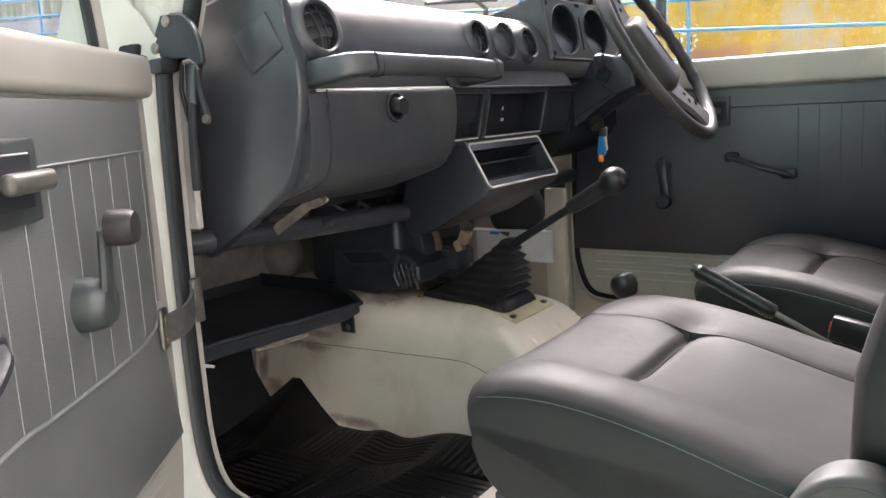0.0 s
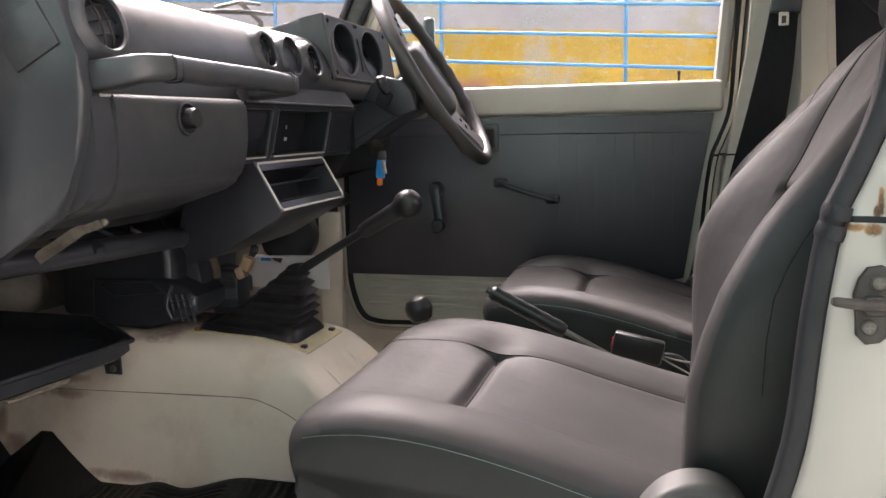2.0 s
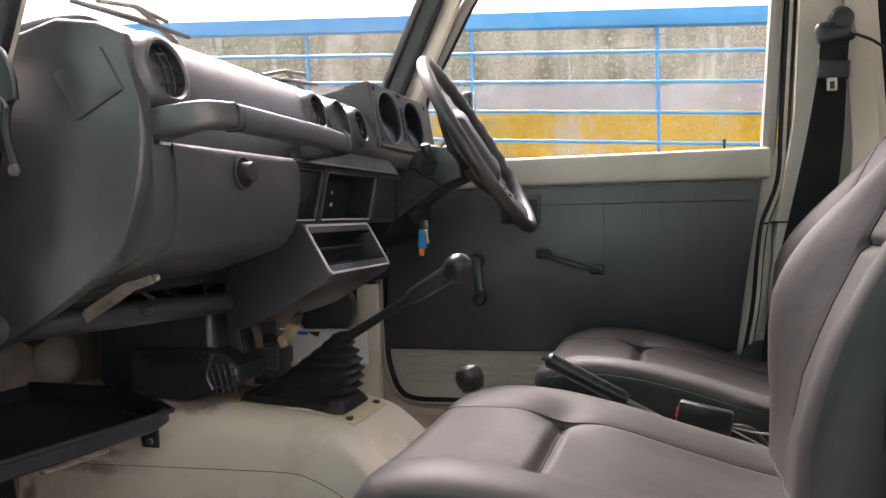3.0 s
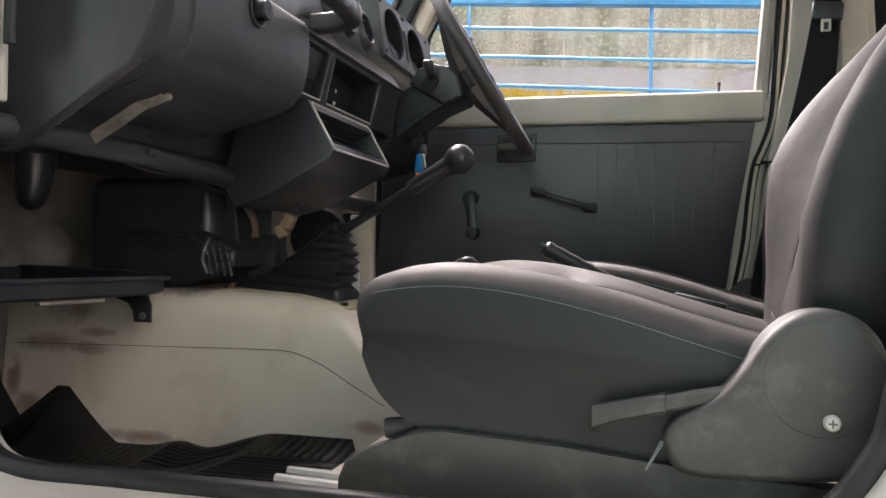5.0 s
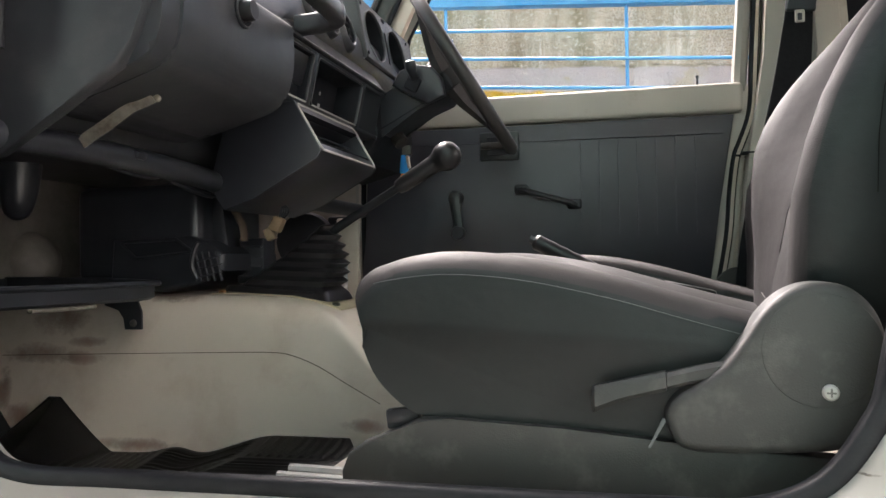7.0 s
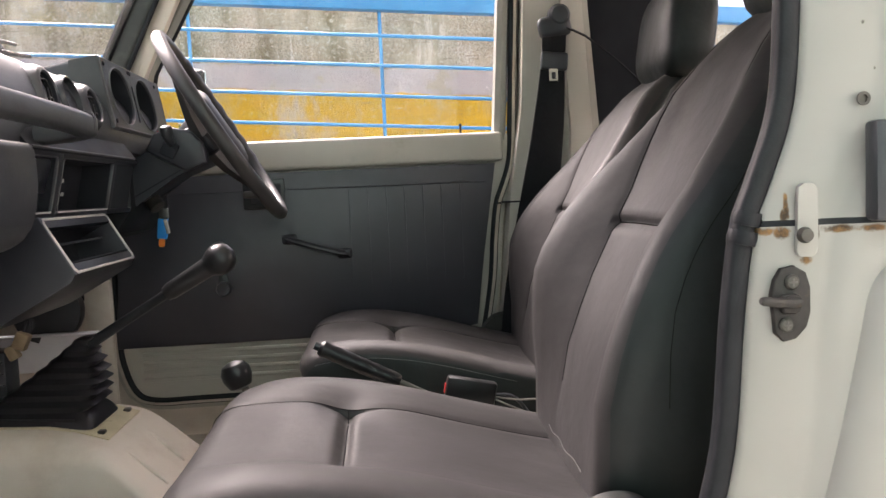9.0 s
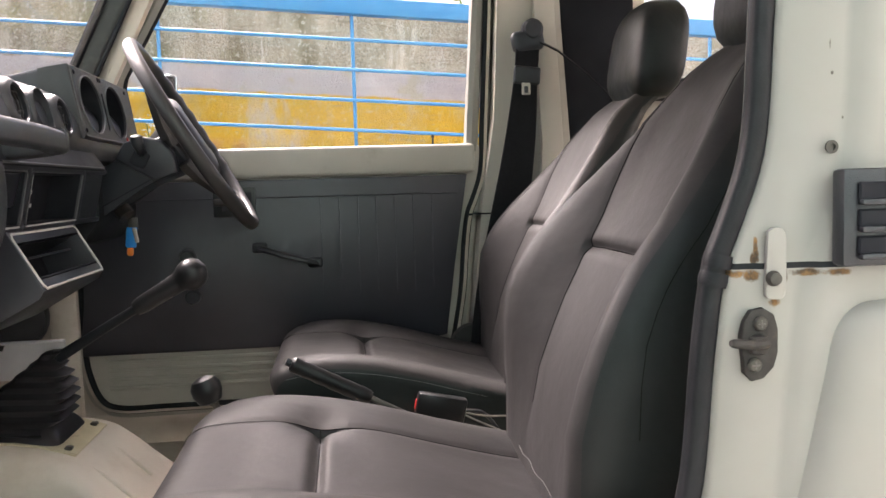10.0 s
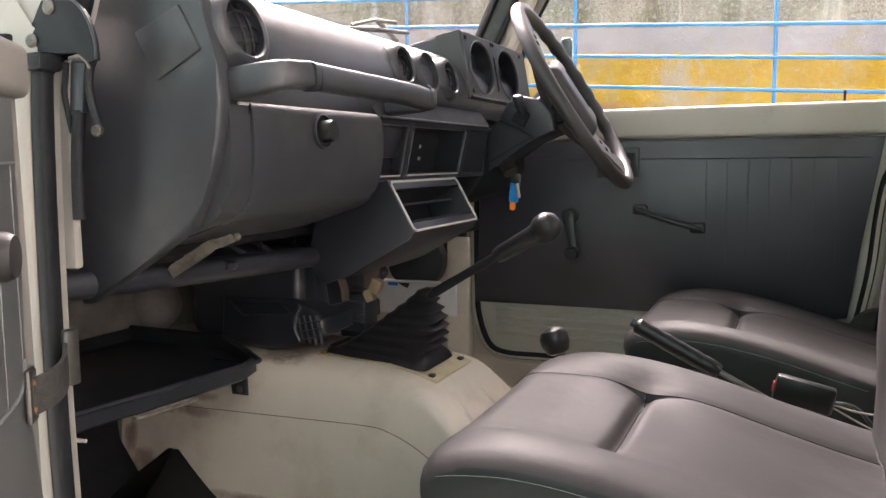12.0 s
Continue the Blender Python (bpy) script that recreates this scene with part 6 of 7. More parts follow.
prism(bm, [(-0.245, 0.704), (-0.205, 0.702), (-0.186, 0.692), (-0.179, 0.674), (-0.179, 0.646), (-0.209, 0.646), (-0.210, 0.664), (-0.219, 0.677), (-0.245, 0.684)], "y", 0.476, 0.481, 0.001)
part("hanger", bm, PLASTIC, tray)
screw_head("bolt", (-0.193, 0.476, 0.656), (0, -1, 0), 0.006, tray, OLDSTEEL_L)
bm = bmesh.new()
tube(bm, [(-0.152, 0.205, 0.6920), (-0.148, 0.212, 0.6920), (-0.136, 0.298, 0.6920), (-0.137, 0.305, 0.6920), (-0.142, 0.307, 0.6920), (-0.147, 0.300, 0.6920), (-0.160, 0.213, 0.6920), (-0.158, 0.206, 0.6920)], 0.0028, 8, True)
part("clip", bm, DULL, tray, "bent wire clip under the tray")
bm = bmesh.new()
tube(bm, [(-0.126, 0.070, 0.7105), (-0.118, 0.071, 0.711), (-0.100, 0.072, 0.7115)], [0.0024, 0.0030, 0.0022], 8)
part("bracket_pin", bm, TRIM, tray, "pale bare end of the tray bracket")
# rubber mat, curled up against the tunnel
mat_ob = bmesh.new()
nx, ny = 230, 150


def ridge(v, period):
    """A low rounded rib once in a period."""
    k = abs((v / period) % 1.0 - 0.5) * 2
    return max(0.0, 1 - (k / 0.55) ** 2)


def rib_height(x, y):
    """Moulded ribs in panels, lengthwise in one and crosswise in the next, with plain margins between."""
    col, row = int((y - 0.045) / 0.145), int((x + 0.46) / 0.165)
    u, v = ((y - 0.045) / 0.145) % 1.0, ((x + 0.46) / 0.165) % 1.0
    edge = min(1, max(0, min(u, 1 - u, v, 1 - v) / 0.05 - 0.6))
    return 0.0026 * edge * (ridge(x, 0.0150) if (col + row) % 2 else ridge(y, 0.0150))


grid = []
for i in range(nx + 1):
    row = []
    for j in range(ny + 1):
        y = 0.045 + 0.43 * j / ny
        x = -0.43 + (0.60 + 0.25 * (0.475 - y) * (y > 0.25) + 0.056 * (y <= 0.25)) * i / nx
        step = min(1, max(0, (x + 0.09) / 0.15))
        lift = 0.034 * step * step * (3 - 2 * step)
        fold = 0.011 * math.exp(-((x + 0.11) / 0.035) ** 2) * min(1, max(0, (y - 0.2) / 0.2))
        flap = max(0, min((x + 0.46) / 0.13, (-0.225 - x) / 0.095)) * max(0, (y - 0.30) / 0.165)
        z = 0.455 + lift + fold + 0.084 * min(1.0, flap) ** 1.15 + rib_height(x, y) * (1 - min(1, flap * 6)) * min(1, max(0, (0.462 - y) / 0.01))
        row.append(mat_ob.verts.new((x - 0.015 * math.sin(y * 14), min(y, 0.468), z)))
    grid.append(row)
for i in range(nx):
    for j in range(ny):
        mat_ob.faces.new((grid[i][j], grid[i + 1][j], grid[i + 1][j + 1], grid[i][j + 1]))
bmesh.ops.solidify(mat_ob, geom=mat_ob.faces[:], thickness=0.004)
toe = bmesh.new()
prism(toe, [(-0.410, 0.450), (-0.470, 0.535), (-0.488, 0.70), (-0.481, 0.70), (-0.463, 0.537), (-0.404, 0.456)], "y", 0.025, 0.478, 0.001)
part("toe_board_cover", toe, RUBBER, car, "black rubber toe board cover")
tagged(part("floor_mat", mat_ob, RUBBER_MAT), "black ribbed rubber floor mat with a curled corner", "floor mat")
chip = thing("green_leaf", 0.03, 0.12, 0.49, "small grey-green leaf lying on the mat", "leaf")
bm = bmesh.new()
prism(bm, [(0.0, 0.0), (0.012, 0.006), (0.03, 0.005), (0.042, 0.0), (0.03, -0.006), (0.012, -0.006)], "z", 0.0, 0.0015, 0, 1, Matrix.Translation((0.0, 0.09, 0.492)) @ Matrix.Rotation(radians(12), 4, "Z"))
part("blade", bm, mat("leaf_teal", (0.10, 0.16, 0.14), (0.14, 0.2, 0.17), 0.6, 40), chip)

# ---- seats ----
TORN = mat("torn_white_backing", (0.03, 0.029, 0.028), (0.08, 0.077, 0.073), 0.9, 160)


def pillow(bm, line, y0, y1, r):
    """A plate from y0 to y1 over an outline in the x-z plane, its outer rim rounded by r."""
    m = len(line)
    for _ in range(4):   # evens out the outline
        line = [(line[i - 1] + line[i] * 2 + line[(i + 1) % m]) / 4 for i in range(m)]
    mid = sum(line, Vector()) / m
    inward = []
    for i in range(m):
        t = (line[(i + 2) % m] - line[i - 2]).normalized()
        n = Vector((-t.z, 0, t.x))
        inward.append(n if n.dot(mid - line[i]) > 0 else -n)
    s = 1 if y1 > y0 else -1
    rows = [[p + Vector((0, y0, 0)) for p in line]]
    for k in range(7):
        a = math.pi / 2 * k / 6
        rows.append([p + q * r * (1 - math.cos(a)) + Vector((0, y1 - s * r * (1 - math.sin(a)), 0)) for p, q in zip(line, inward)])
    loft(bm, rows)


def front_seat():
    """The passenger seat: cushion, backrest, recliner cover and lever, base rail, seams."""
    seat = thing("front_seat", 0.52, 0.32, 0.50, "dark brown-black leatherette car seat with stitched seams", "car seat", "front seats")
    YC, HW = 0.320, 0.232
    top_line = smooth_line([(0.300, 0, 0.690), (0.294, 0, 0.712), (0.304, 0, 0.731), (0.333, 0, 0.744), (0.40, 0, 0.749), (0.47, 0, 0.743), (0.55, 0, 0.726), (0.63, 0, 0.703), (0.70, 0, 0.684), (0.76, 0, 0.67)], 7)
    under = smooth_line([(0.765, 0, 0.655), (0.74, 0, 0.60), (0.60, 0, 0.580), (0.50, 0, 0.584), (0.40, 0, 0.592), (0.356, 0, 0.604), (0.324, 0, 0.632), (0.308, 0, 0.665)], 4)

    def crown(y):
        d = abs(y)
        return 0.008 * math.exp(-((d - 0.180) / 0.050) ** 2) - 0.015 * math.exp(-(d / 0.13) ** 4)

    def top_z(p, y, seams=True):
        """Height of the cushion over the profile point p at y across."""
        d = abs(y)
        w = min(1, max(0, (p.x - 0.33) / 0.06))
        z = p.z + crown(y) * (0.35 + 0.65 * w)
        if seams:
            along_w = min(1, max(0, (p.x - 0.31) / 0.03))
            z -= (0.0022 if y > 0 else 0.0009) * math.exp(-((d - 0.122) / 0.0045) ** 2) * along_w
            if d < 0.122:
                z -= 0.012 * math.exp(-((p.x - 0.472) / 0.008) ** 2) * min(1, (0.135 - d) / 0.05 + 0.25)
                z -= 0.006 * math.exp(-((p.x - 0.472) / 0.03) ** 2) * math.exp(-((y - 0.11) / 0.03) ** 2)
        # soft dimples where the cross seam meets the side seams
        z -= 0.011 * math.exp(-((p.x - 0.472) / 0.036) ** 2) * math.exp(-((d - 0.130) / 0.030) ** 2) * (1 if y > 0 else 0.35)
        return z

    fine = []
    for a, b in zip(top_line, top_line[1:]):
        n = 4 if 0.44 < a.x < 0.50 and a.z > 0.7 else 1
        fine += [a.lerp(b, k / n) for k in range(n)]
    fine.append(top_line[-1])
    ys = [-HW, -HW + 0.001, -HW + 0.004, -HW + 0.009, -HW + 0.016, -HW + 0.026, -0.19, -0.175, -0.16, -0.145, -0.134, -0.128, -0.1245, -0.122, -0.1195, -0.116, -0.11, -0.09, -0.06, -0.03, 0.0]
    ys = ys + [-y for y in ys[:-1]][::-1]
    rows = []
    for y in ys:
        d = HW - abs(y)
        r = 0.026
        drop = r - math.sqrt(max(0, r * r - (r - d) ** 2)) if d < r else 0
        ring = []
        for p in fine:
            z = top_z(p, y) - drop * (1 if p.z > 0.70 else 0.5)
            x = p.x + (drop * 0.35 if p.x < 0.34 else 0) + 0.016 * (abs(y) / HW) ** 4 * (1 if p.x < 0.33 else max(0, (0.36 - p.x) / 0.03))
            ring.append((x, YC + y, z))
        for p in under:
            ring.append((p.x + (0.010 * (abs(y) / HW) ** 4 if p.x < 0.4 else 0), YC + y * 0.992, p.z))
        rows.append(ring)
    bm = bmesh.new()
    loft(bm, rows)
    # cushion flanks take the darker, teal-tinted tone
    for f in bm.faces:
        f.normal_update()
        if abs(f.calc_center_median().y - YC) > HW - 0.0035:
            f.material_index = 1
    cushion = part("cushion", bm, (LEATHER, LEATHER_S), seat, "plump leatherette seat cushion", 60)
    # seams
    bm = bmesh.new()
    tube(bm, [(p.x, YC + 0.122, top_z(p, 0.122) + 0.0002) for p in fine if p.z > 0.685 or p.x > 0.35], 0.0006, 6)
    part("seam", bm, THREAD, cushion)
    bm = bmesh.new()
    q = min(fine, key=lambda p: abs(p.x - 0.472) + (1 if p.z < 0.7 else 0))
    tube(bm, [(0.472, YC + y, top_z(q, y) + 0.0002) for y in (-0.09, -0.06, -0.02, 0.02, 0.06, 0.1, 0.122)], 0.0008, 6)
    part("seam", bm, THREAD, cushion)
    # side seams coloured pale for the highlight along the stitching
    for s in (-1, 1):
        bm = bmesh.new()
        tube(bm, [(p.x + 0.004, YC + s * (HW + 0.0004), top_z(p, HW, False) - 0.0175) for p in fine if p.x > 0.325 and p.z > 0.69], 0.00035, 6)
        part("seam", bm, VINYL_LIT, cushion)
    # backrest: stations up the back, sections across
    def back_front(z):
        """Middle of the backrest's face."""
        pts = [(0.66, 0.742), (0.72, 0.750), (0.80, 0.768), (0.88, 0.800), (0.957, 0.842), (1.05, 0.893), (1.13, 0.938), (1.17, 0.966), (1.195, 0.992), (1.215, 1.022), (1.235, 1.055)]
        for (z0, x0), (z1, x1) in zip(pts, pts[1:]):
            if z <= z1:
                t = max(0, (z - z0) / (z1 - z0))
                return x0 + (x1 - x0) * t
        return pts[-1][1]

    def half_width(z):
        pts = [(0.66, 0.205), (0.74, 0.225), (0.90, 0.232), (1.00, 0.212), (1.05, 0.178), (1.10, 0.140), (1.15, 0.108), (1.19, 0.088), (1.222, 0.068), (1.236, 0.052)]
        for (z0, x0), (z1, x1) in zip(pts, pts[1:]):
            if z <= z1:
                t = max(0, (z - z0) / (z1 - z0))
                return x0 + (x1 - x0) * t
        return pts[-1][1]

    def thick(z):
        return 0.105 if z < 0.9 else 0.105 - 0.045 * min(1, (z - 0.9) / 0.32)

    def bolster(z, y):
        """How far the side padding stands proud; on the door side it runs further down."""
        return 0.060 * math.exp(-((z - 0.93) / (0.26 if y < 0 and z < 0.93 else 0.135)) ** 2) + 0.008

    def seam_y(z):
        return min(0.105, 0.84 * half_width(z))

    def face_x(z, y):
        """The backrest's face at height z, y across from its middle."""
        w = half_width(z)
        u = abs(y) / w
        t = min(1, max(0, (u - 0.36) / 0.52 if y > 0 else (u - 0.42) / 0.54))
        x = back_front(z) - bolster(z, y) * t * t * (3 - 2 * t)
        x += 0.0022 * math.exp(-((abs(y) - seam_y(z)) / 0.0045) ** 2) * (1 if z > 0.72 else 0)
        if -0.175 < y < 0.11:
            x += 0.007 * math.exp(-((z - 0.957) / 0.006) ** 2)
        return x

    zs = [0.66, 0.68, 0.71, 0.75, 0.80, 0.85, 0.89, 0.92, 0.94, 0.947, 0.952, 0.955, 0.957, 0.959, 0.962, 0.967, 0.975, 1.0, 1.03, 1.06, 1.09, 1.12, 1.15, 1.18, 1.20, 1.215, 1.226, 1.233, 1.236]
    rows = []
    for z in zs:
        w = half_width(z)
        th = thick(z) * (1 if z < 1.215 else max(0.35, 1 - (z - 1.215) / 0.03))
        sy = seam_y(z)
        out = sy + 0.0085
        half = [w - (w - min(out, 0.95 * w)) * q for q in (0, 0.02, 0.07, 0.14, 0.26, 0.4, 0.56, 0.76, 1.0)] + [sy + min(0.006, 0.08 * w), sy + min(0.003, 0.04 * w), sy, sy - 0.003, sy - 0.006, sy * 0.76, sy * 0.48, sy * 0.2]
        front, back = [], []
        for y in [-q for q in half] + [0.0] + half[::-1]:
            u = abs(y) / w
            ed = max(0, (u - 0.86) / 0.14)
            rnd = 0.045 * (1 - math.sqrt(max(0, 1 - ed * ed)))
            front.append((face_x(z, y) + rnd, YC + y, z))
        for i in range(9):
            u = 1 - 2 * i / 8
            back.append((back_front(z) + th - 0.03 * u ** 4, YC + u * w * 0.985, z))
        rows.append(front + back)
    bm = bmesh.new()
    loft(bm, rows)
    bm.faces.ensure_lookup_table()
    cols = len(rows[0])
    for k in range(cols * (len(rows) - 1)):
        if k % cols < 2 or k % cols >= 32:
            bm.faces[k].material_index = 1   # the flanks and the back, in the shaded tone
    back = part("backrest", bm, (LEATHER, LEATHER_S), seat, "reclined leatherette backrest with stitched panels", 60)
    for s in (-1, 1):
        bm = bmesh.new()
        tube(bm, [(face_x(z, s * seam_y(z)) - 0.0004, YC + s * seam_y(z), z) for z in zs if 0.72 < z < 1.2], 0.0007, 6)
        part("seam", bm, THREAD, back)
    bm = bmesh.new()
    tube(bm, [(face_x(0.957, y) - 0.0004, YC + y, 0.957) for y in (-0.175, -0.15, -0.13, -0.105, -0.07, -0.03, 0, 0.03, 0.07, 0.105)], 0.0008, 6)
    part("seam", bm, THREAD, back)
    for s in (-1, 1):
        bm = bmesh.new()
        tube(bm, [(face_x(z, half_width(z)) + 0.0455, YC + s * (half_width(z) + 0.0001), z) for z in zs if 0.76 < z < 1.1], 0.0004, 6)
        part("seam", bm, THREAD, back)
    # pale torn backing where the cover has pulled away at the foot of the backrest
    bm = bmesh.new()
    tube(bm, smooth_line([(0.730, 0.394, 0.702), (0.731, 0.375, 0.696), (0.733, 0.350, 0.697), (0.732, 0.315, 0.692), (0.735, 0.285, 0.692), (0.735, 0.250, 0.688)], 4), [0.0003 + 0.0007 * abs(math.sin(k * 0.9)) for k in range(21)], 6)
    part("torn_backing", bm, TORN, back, "pale torn cover backing")
    # head restraint on two chrome posts
    head = bmesh.new()
    rows = []
    for k in range(11):
        t = k / 10
        z = 1.206 + 0.184 * t
        e = abs(2 * t - 1) ** 4
        w = 0.118 * (1 - 0.30 * e) - 0.016 * t
        x0 = 0.996 + 0.15 * (z - 1.235)
        f = 0.054 * (1 - 0.35 * e)
        rows.append([(x0 + 0.054 + f * math.copysign(abs(math.cos(a)) ** 0.5, math.cos(a)), YC + w * math.copysign(abs(math.sin(a)) ** 0.45, math.sin(a)), z) for a in (2 * math.pi * i / 28 for i in range(28))])
    loft(head, rows)
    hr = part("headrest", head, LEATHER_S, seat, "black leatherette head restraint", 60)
    for s in (-0.06, 0.06):
        bm = bmesh.new()
        tube(bm, [(1.030, YC + s, 1.19), (1.042, YC + s, 1.26)], 0.0055, 10)
        part("post", bm, CHROME, hr)
        bm = bmesh.new()
        lathe(bm, [(0.012, 0), (0.012, 0.004), (0.009, 0.007), (0.0002, 0.007)], along((0.2, 0, 1), (1.034, YC + s, 1.226)), 14)
        part("collar", bm, PLASTIC, hr)
    # recliner cover and lever on the door side
    ys = YC - HW
    bm = bmesh.new()
    rc = [(0.602, 0.606), (0.603, 0.614), (0.610, 0.626), (0.627, 0.637), (0.645, 0.650), (0.658, 0.664), (0.671, 0.683), (0.682, 0.700), (0.696, 0.714), (0.715, 0.7235), (0.739, 0.7245), (0.758, 0.716), (0.773, 0.697), (0.779, 0.670), (0.776, 0.638), (0.768, 0.606), (0.756, 0.589), (0.728, 0.583), (0.698, 0.581), (0.650, 0.579), (0.621, 0.580), (0.608, 0.589)]
    pillow(bm, smooth_line([(x, 0, z) for x, z in rc], 4, True), ys + 0.010, ys - 0.030, 0.009)
    cover = part("recliner_cover", bm, PLASTIC_G, seat, "scuffed grey plastic recliner cover")
    bm = bmesh.new()
    cc = Vector((0.728, 0, 0.668))
    lathe(bm, [(0.048, 0), (0.047, 0.0010), (0.044, 0.0014), (0.0002, 0.0014)], along((0, -1, 0), (cc.x, ys - 0.0295, cc.z)), 36)
    part("cover_disc", bm, PLASTIC_G, cover)
    screw_head("screw", (0.733, ys - 0.0325, 0.634), (0, -1, 0), 0.0068, cover, mat("bright_screw", (0.36, 0.35, 0.32), (0.46, 0.45, 0.42), 0.35, 80, metal=0.3))
    bm = bmesh.new()
    rows = []
    for x, z, h, dy in ((0.539, 0.622, 0.0105, 0.004), (0.542, 0.6232, 0.0115, 0.0), (0.563, 0.630, 0.0090, 0.0), (0.590, 0.6365, 0.0086, 0.0), (0.603, 0.6395, 0.0086, 0.0), (0.604, 0.6395, 0.0072, 0.002), (0.628, 0.6455, 0.0072, 0.002), (0.655, 0.651, 0.007, 0.002)):
        y0, y1 = ys - 0.026 + dy, ys - 0.012 - dy
        rows.append([(x, y0 + 0.003, z - h), (x, y0, z - h * 0.6), (x, y0, z + h * 0.5), (x, y0 + 0.003, z + h), (x, y1, z + h), (x, y1, z - h)])
    loft(bm, rows)
    part("recliner_lever", bm, PLASTIC_G, seat, "grey plastic recliner lever")
    # base rail cover, slides and cross frame
    bm = bmesh.new()
    prism(bm, [(0.299, 0.530), (0.299, 0.546), (0.306, 0.563), (0.321, 0.574), (0.355, 0.587), (0.379, 0.599), (0.404, 0.599), (0.513, 0.593), (0.606, 0.584), (0.78, 0.572), (0.78, 0.530)], "y", ys - 0.010, ys + 0.016, 0.004, 3)
    part("base_cover", bm, PLASTIC_G, seat, "grey plastic seat rail cover")
    for s in (-0.19, 0.19):
        bm = bmesh.new()
        rbox(bm, (0.52, YC + s, 0.525), (0.46, 0.03, 0.05), 0.004)
        rbox(bm, (0.54, YC + s, 0.566), (0.40, 0.02, 0.04), 0.004)
        part("slide", bm, DARKSTEEL, seat)
    bm = bmesh.new()
    tube(bm, [(0.325, YC - 0.17, 0.545), (0.325, YC + 0.17, 0.545)], 0.007, 8)
    part("slide_bar", bm, PLASTIC, seat)
    for dy in (-0.115, -0.148):
        bm = bmesh.new()
        tube(bm, [(0.190, YC + dy, 0.512), (0.30, YC + dy - 0.012, 0.512)], 0.006, 8)
        part("slide_rail", bm, TRIM, seat, "pale steel slide rail")
    bm = bmesh.new()
    rbox(bm, (0.352, YC - 0.205, 0.592), (0.034, 0.012, 0.020), 0.003, 2, Matrix.Rotation(radians(-6), 3, "Y"))
    part("rail_end", bm, PLASTIC, seat)
    return seat


passenger_seat = front_seat()
copy_thing(passenger_seat, Matrix.Translation((0.52 + 0.075, 0.98, 0.497)))
for ob in scene.objects:
    if ob.name.startswith("front_seat."):
        tagged(ob, "dark leatherette car seat behind the steering wheel")
        # its recliner and rail covers stand on the other door's side
        for child in [c for c in ob.children_recursive if c.name.startswith("torn_backing")]:
            bpy.data.objects.remove(child)
        for child in ob.children_recursive:
            if child.type == "MESH" and child.name.split(".")[0] in ("recliner_cover", "cover_disc", "screw", "slot", "recliner_lever", "base_cover", "slide_rail", "rail_end"):
                child.data = child.data.copy()
                child.data.transform(Matrix.Translation((0, 0.64, 0)) @ Matrix.Diagonal((1, -1, 1, 1)))
                child.data.flip_normals()

# plastic scrap hanging below the recliner lever
scrap = thing("torn_plastic_film", 0.595, 0.075, 0.58, "scrap of torn clear plastic film", "plastic film")
bm = bmesh.new()
loft(bm, [[(0.600, 0.074, 0.606), (0.604, 0.074, 0.605), (0.604, 0.075, 0.605), (0.600, 0.075, 0.606)], [(0.594, 0.072, 0.594), (0.5965, 0.072, 0.593), (0.5965, 0.073, 0.593), (0.594, 0.073, 0.594)], [(0.587, 0.071, 0.580), (0.589, 0.071, 0.580), (0.589, 0.072, 0.580), (0.587, 0.072, 0.580)]])
part("film", bm, mat("milky_film", (0.07, 0.075, 0.075), (0.13, 0.135, 0.135), 0.3, 50), scrap)

# ---- driver's seat belt ----
belt = thing("seat_belt", 0.9, 1.19, 0.70, "black seat belt hanging from the door pillar", "seat belt")


def ribbon(pts, w, axis, th=0.0016):
    rows = []
    ax = Vector(axis).normalized()
    q = [Vector(p) for p in pts]
    for i, p in enumerate(q):
        t = (q[min(i + 1, len(q) - 1)] - q[max(i - 1, 0)]).normalized()
        n = t.cross(ax).normalized()
        s = ax * w / 2
        rows.append([p - s - n * th, p + s - n * th, p + s + n * th, p - s + n * th])
    bm = bmesh.new()
    loft(bm, rows)
    return bm


part("webbing", ribbon(smooth_line([(0.939, 1.190, 1.372), (0.932, 1.190, 1.28), (0.904, 1.190, 1.12), (0.866, 1.188, 0.95), (0.834, 1.188, 0.80), (0.815, 1.19, 0.66), (0.80, 1.19, 0.56)], 4), 0.056, (1, 0.1, 0.15)), WEB, belt)
part("lap_webbing", ribbon(smooth_line([(0.934, 1.197, 1.275), (0.928, 1.197, 1.15), (0.912, 1.197, 1.0), (0.896, 1.197, 0.85), (0.885, 1.197, 0.70), (0.878, 1.197, 0.58)], 4), 0.054, (1, 0.1, 0.05)), WEB, belt)
bm = bmesh.new()
rbox(bm, (0.940, 1.197, 1.360), (0.075, 0.03, 0.050), 0.016, 4, Matrix.Rotation(radians(-10), 3, "Y"))
guide = part("pillar_loop", bm, PLASTIC, belt)
bm = bmesh.new()
lathe(bm, [(0.025, 0), (0.024, 0.015), (0.018, 0.022), (0.0002, 0.024)], along((0, -1, 0), (0.950, 1.20, 1.384)), 22)
part("bolt_cover", bm, PLASTIC, guide)
bm = bmesh.new()
rbox(bm, (0.934, 1.184, 1.282), (0.062, 0.012, 0.040), 0.006, 3, Matrix.Rotation(radians(5), 3, "Y"))
tongue = part("tongue", bm, PLASTIC, belt)
bm = bmesh.new()
rbox(bm, (0.9305, 1.180, 1.252), (0.020, 0.004, 0.028), 0.002, 1)
part("tongue_blade", bm, STEEL, tongue)
bm = bmesh.new()
rbox(bm, (0.9305, 1.1775, 1.250), (0.009, 0.003, 0.015), 0.001, 1)
part("tongue_slot", bm, PLASTIC, tongue)
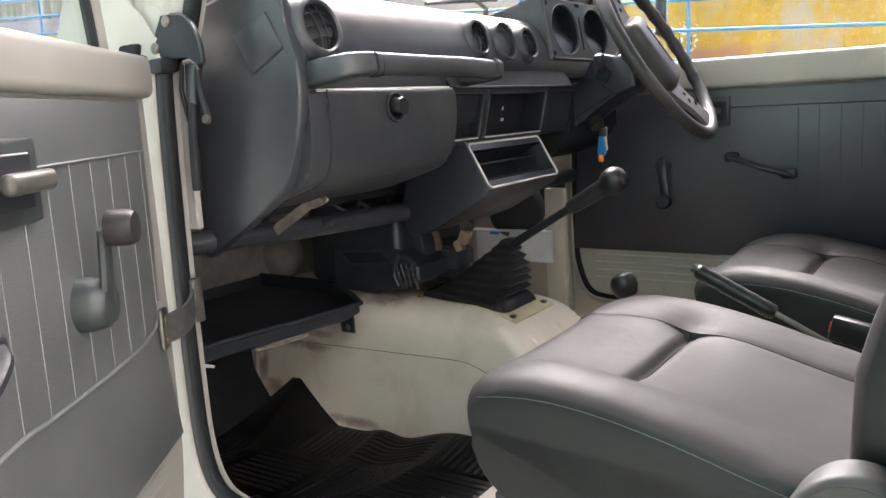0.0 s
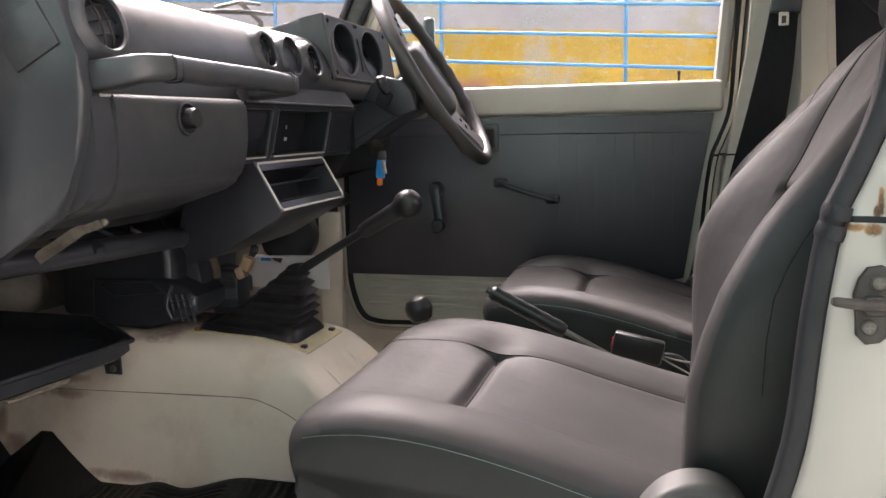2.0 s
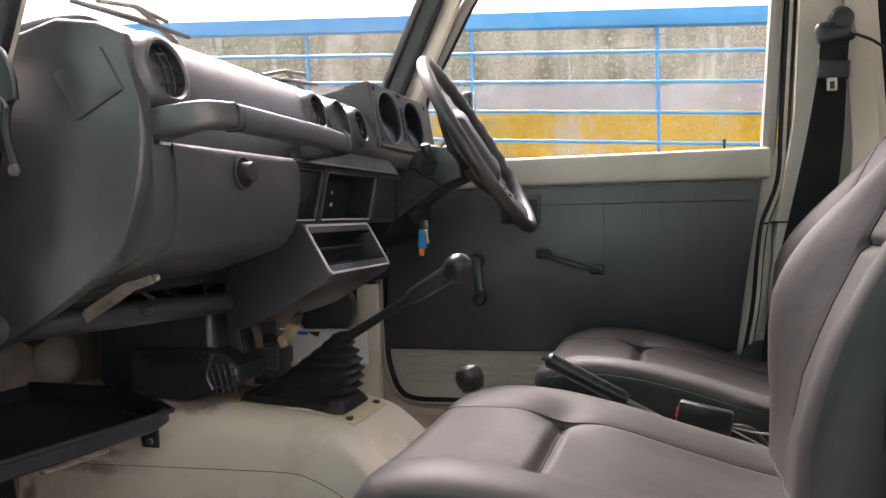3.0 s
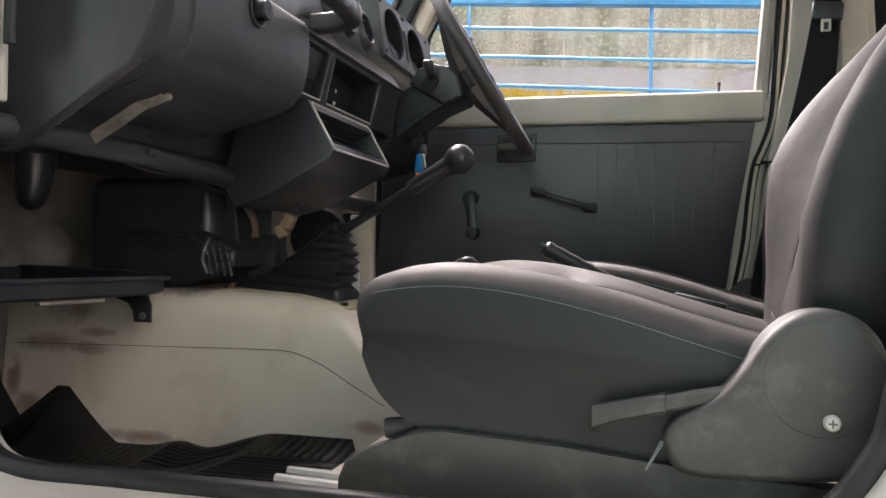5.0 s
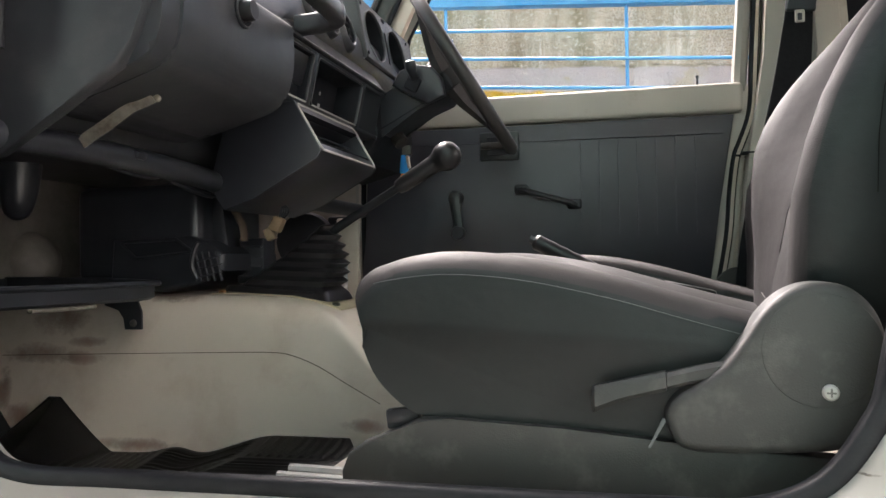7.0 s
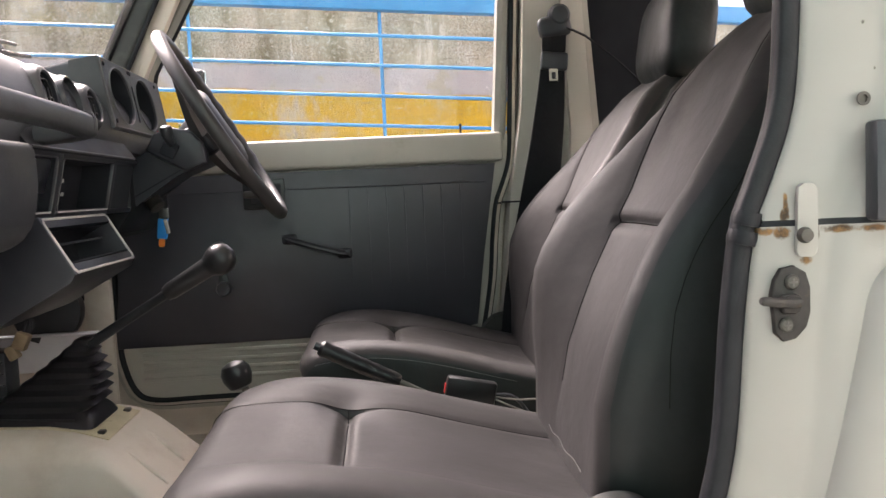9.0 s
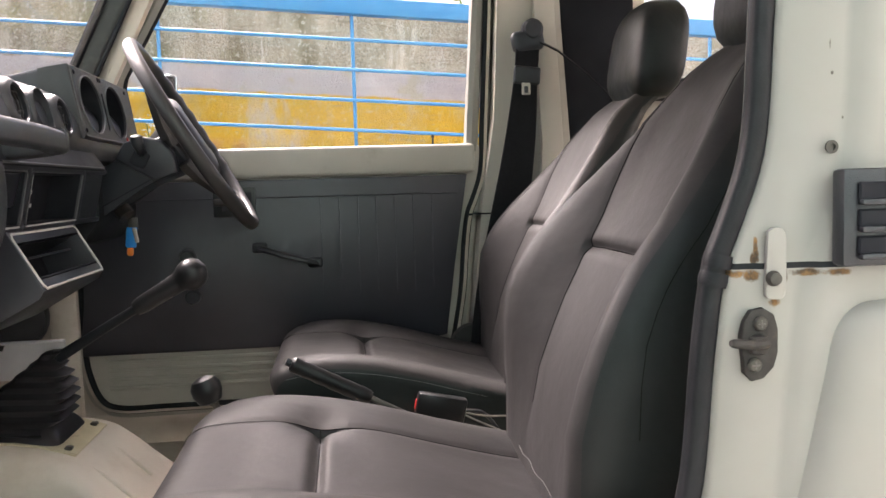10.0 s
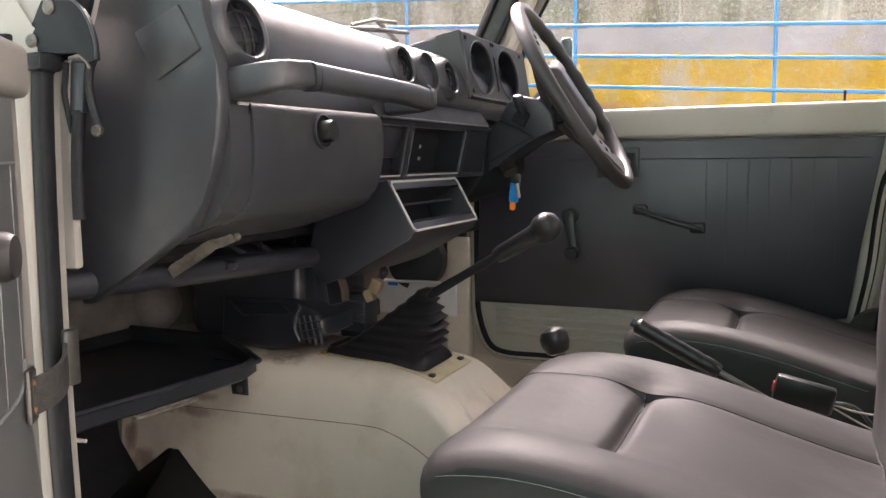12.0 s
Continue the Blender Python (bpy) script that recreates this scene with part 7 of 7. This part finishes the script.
part("rear_webbing", ribbon([(0.958, 1.195, 1.362), (1.005, 1.18, 1.335), (1.07, 1.17, 1.28), (1.14, 1.16, 1.21)], 0.022, (0.2, 0.9, 0.3)), WEB, belt)

# ---- outside: wiper, door mirror, plants above the wall ----
wdir = (top - base).normalized()


def on_glass(y, up, out=0.012):
    return base + wdir * up + Vector((-wdir.z, 0, wdir.x)) * out + Vector((0, y, 0))


def wiper(y0, y1, up0, up1, foot):
    """A wiper parked low on the glass: blade from y0 to y1, its arm down to y = foot."""
    ym, um = (y0 + y1) / 2, (up0 + up1) / 2
    ob = thing("windscreen_wiper", -0.1, ym, 1.20, "parked steel windscreen wiper on the glass", "wiper", group="windscreen wipers")
    bm = bmesh.new()
    tube(bm, [on_glass(y0, up0), on_glass(ym, um + 0.002), on_glass(y1, up1)], [0.0035, 0.005, 0.0035], 8)
    part("blade", bm, RUBBER, ob)
    bm = bmesh.new()
    tube(bm, [on_glass(y0 + 0.05, up0 + 0.010, 0.02), on_glass(ym, um + 0.017, 0.022), on_glass(y1 - 0.05, up1 + 0.010, 0.02)], 0.0035, 8)
    part("blade_frame", bm, OLDSTEEL, ob)
    bm = bmesh.new()
    tube(bm, [on_glass(ym, um + 0.017, 0.024), on_glass(ym + 0.02, um + 0.015, 0.026), on_glass(ym + (foot - ym) * 0.75, um - 0.01, 0.024), on_glass(foot, -0.02, 0.014)], [0.004, 0.005, 0.0055, 0.006], 8)
    part("wiper_arm", bm, OLDSTEEL, ob)


wiper(0.65, 0.90, 0.056, 0.084, 0.93)
wiper(0.20, 0.445, 0.080, 0.086, 0.47)
mirror_ob = thing("door_mirror", 0.1, 1.42, 1.2, "black door mirror outside the far window", "mirror")
bm = bmesh.new()
rbox(bm, (0.110, 1.42, 1.265), (0.03, 0.09, 0.115), 0.012, 3, Matrix.Rotation(radians(15), 3, "Z"))
part("housing", bm, PLASTIC, mirror_ob)
bm = bmesh.new()
tube(bm, [(0.105, 1.395, 1.225), (0.09, 1.35, 1.17), (0.08, 1.325, 1.13)], 0.004, 8)
part("arm", bm, DARKSTEEL, mirror_ob)
bm = bmesh.new()
rbox(bm, (0.1255, 1.416, 1.266), (0.003, 0.076, 0.10), 0.001, 1, Matrix.Rotation(radians(15), 3, "Z"))
part("mirror_glass", bm, CHROME, mirror_ob)


def shrub(x, y, z, r, h, n, seed, label):
    rng = random.Random(seed)
    ob = thing("shrub", x, y, z, label, "shrub", "shrubs above the wall")
    bm = bmesh.new()
    for k in range(6):
        a = rng.uniform(0, 6.28)
        tube(bm, smooth_line([(x, y, z), (x + 0.3 * r * math.cos(a), y + 0.3 * r * math.sin(a), z + h * 0.5), (x + 0.7 * r * math.cos(a), y + 0.7 * r * math.sin(a), z + h * rng.uniform(0.7, 1.0))], 3), [0.012, 0.011, 0.01, 0.008, 0.006, 0.004, 0.003], 6)
    part("stems", bm, BROWN, ob)
    bm = bmesh.new()
    for k in range(n):
        a, u, w = rng.uniform(0, 6.28), rng.random() ** 0.5, rng.random()
        p = Vector((x + r * u * math.cos(a), y + r * u * math.sin(a), z + h * (0.25 + 0.8 * w * (1 - 0.4 * u))))
        d = Vector((rng.uniform(-1, 1), rng.uniform(-1, 1), rng.uniform(-0.3, 1))).normalized()
        s = d.cross(Vector((0.3, 0.2, 1))).normalized() * rng.uniform(0.012, 0.022)
        q = p + d * rng.uniform(0.05, 0.09)
        mdl = (p + q) / 2 + Vector((0, 0, 0.006))
        vs = [bm.verts.new(v) for v in (p, mdl + s, q, mdl - s)]
        bm.faces.new(vs)
    part("leaves", bm, LEAF, ob)


shrub(1.45, 3.3, 1.66, 0.35, 0.45, 500, 4, "low leafy green shrub above the wall")
shrub(0.75, 3.6, 1.66, 0.22, 0.30, 220, 7, "small sparse green shrub above the wall")

# small white flowering twig in front of the wall
sprig = thing("flower_sprig", -0.18, 2.55, 1.20, "small twig of white blossom beside the painted wall", "flowers")
bm = bmesh.new()
for dx, dz in ((-0.02, 0.10), (0.015, 0.12), (0.03, 0.08)):
    tube(bm, smooth_line([(-0.18, 2.59, 1.10), (-0.18 + dx * 0.4, 2.57, 1.17), (-0.18 + dx, 2.55, 1.20 + dz)], 4), 0.002, 6)
part("stem", bm, LEAF, sprig)
rng = random.Random(5)
bm = bmesh.new()
for k in range(60):
    p = Vector((-0.18 + rng.uniform(-0.045, 0.045), 2.55 + rng.uniform(-0.03, 0.03), 1.26 + rng.uniform(-0.07, 0.07)))
    d = Vector((rng.uniform(-1, 1), rng.uniform(-1, 0.2), rng.uniform(-0.6, 1))).normalized()
    side = d.cross(Vector((0.3, 0.5, 1))).normalized() * rng.uniform(0.004, 0.008)
    q = p + d * rng.uniform(0.012, 0.025)
    bm.faces.new([bm.verts.new(v) for v in (p, (p + q) / 2 + side, q, (p + q) / 2 - side)])
part("petals", bm, mat("white_petal", (0.75, 0.75, 0.72), (0.85, 0.85, 0.82), 0.6, 60), sprig)
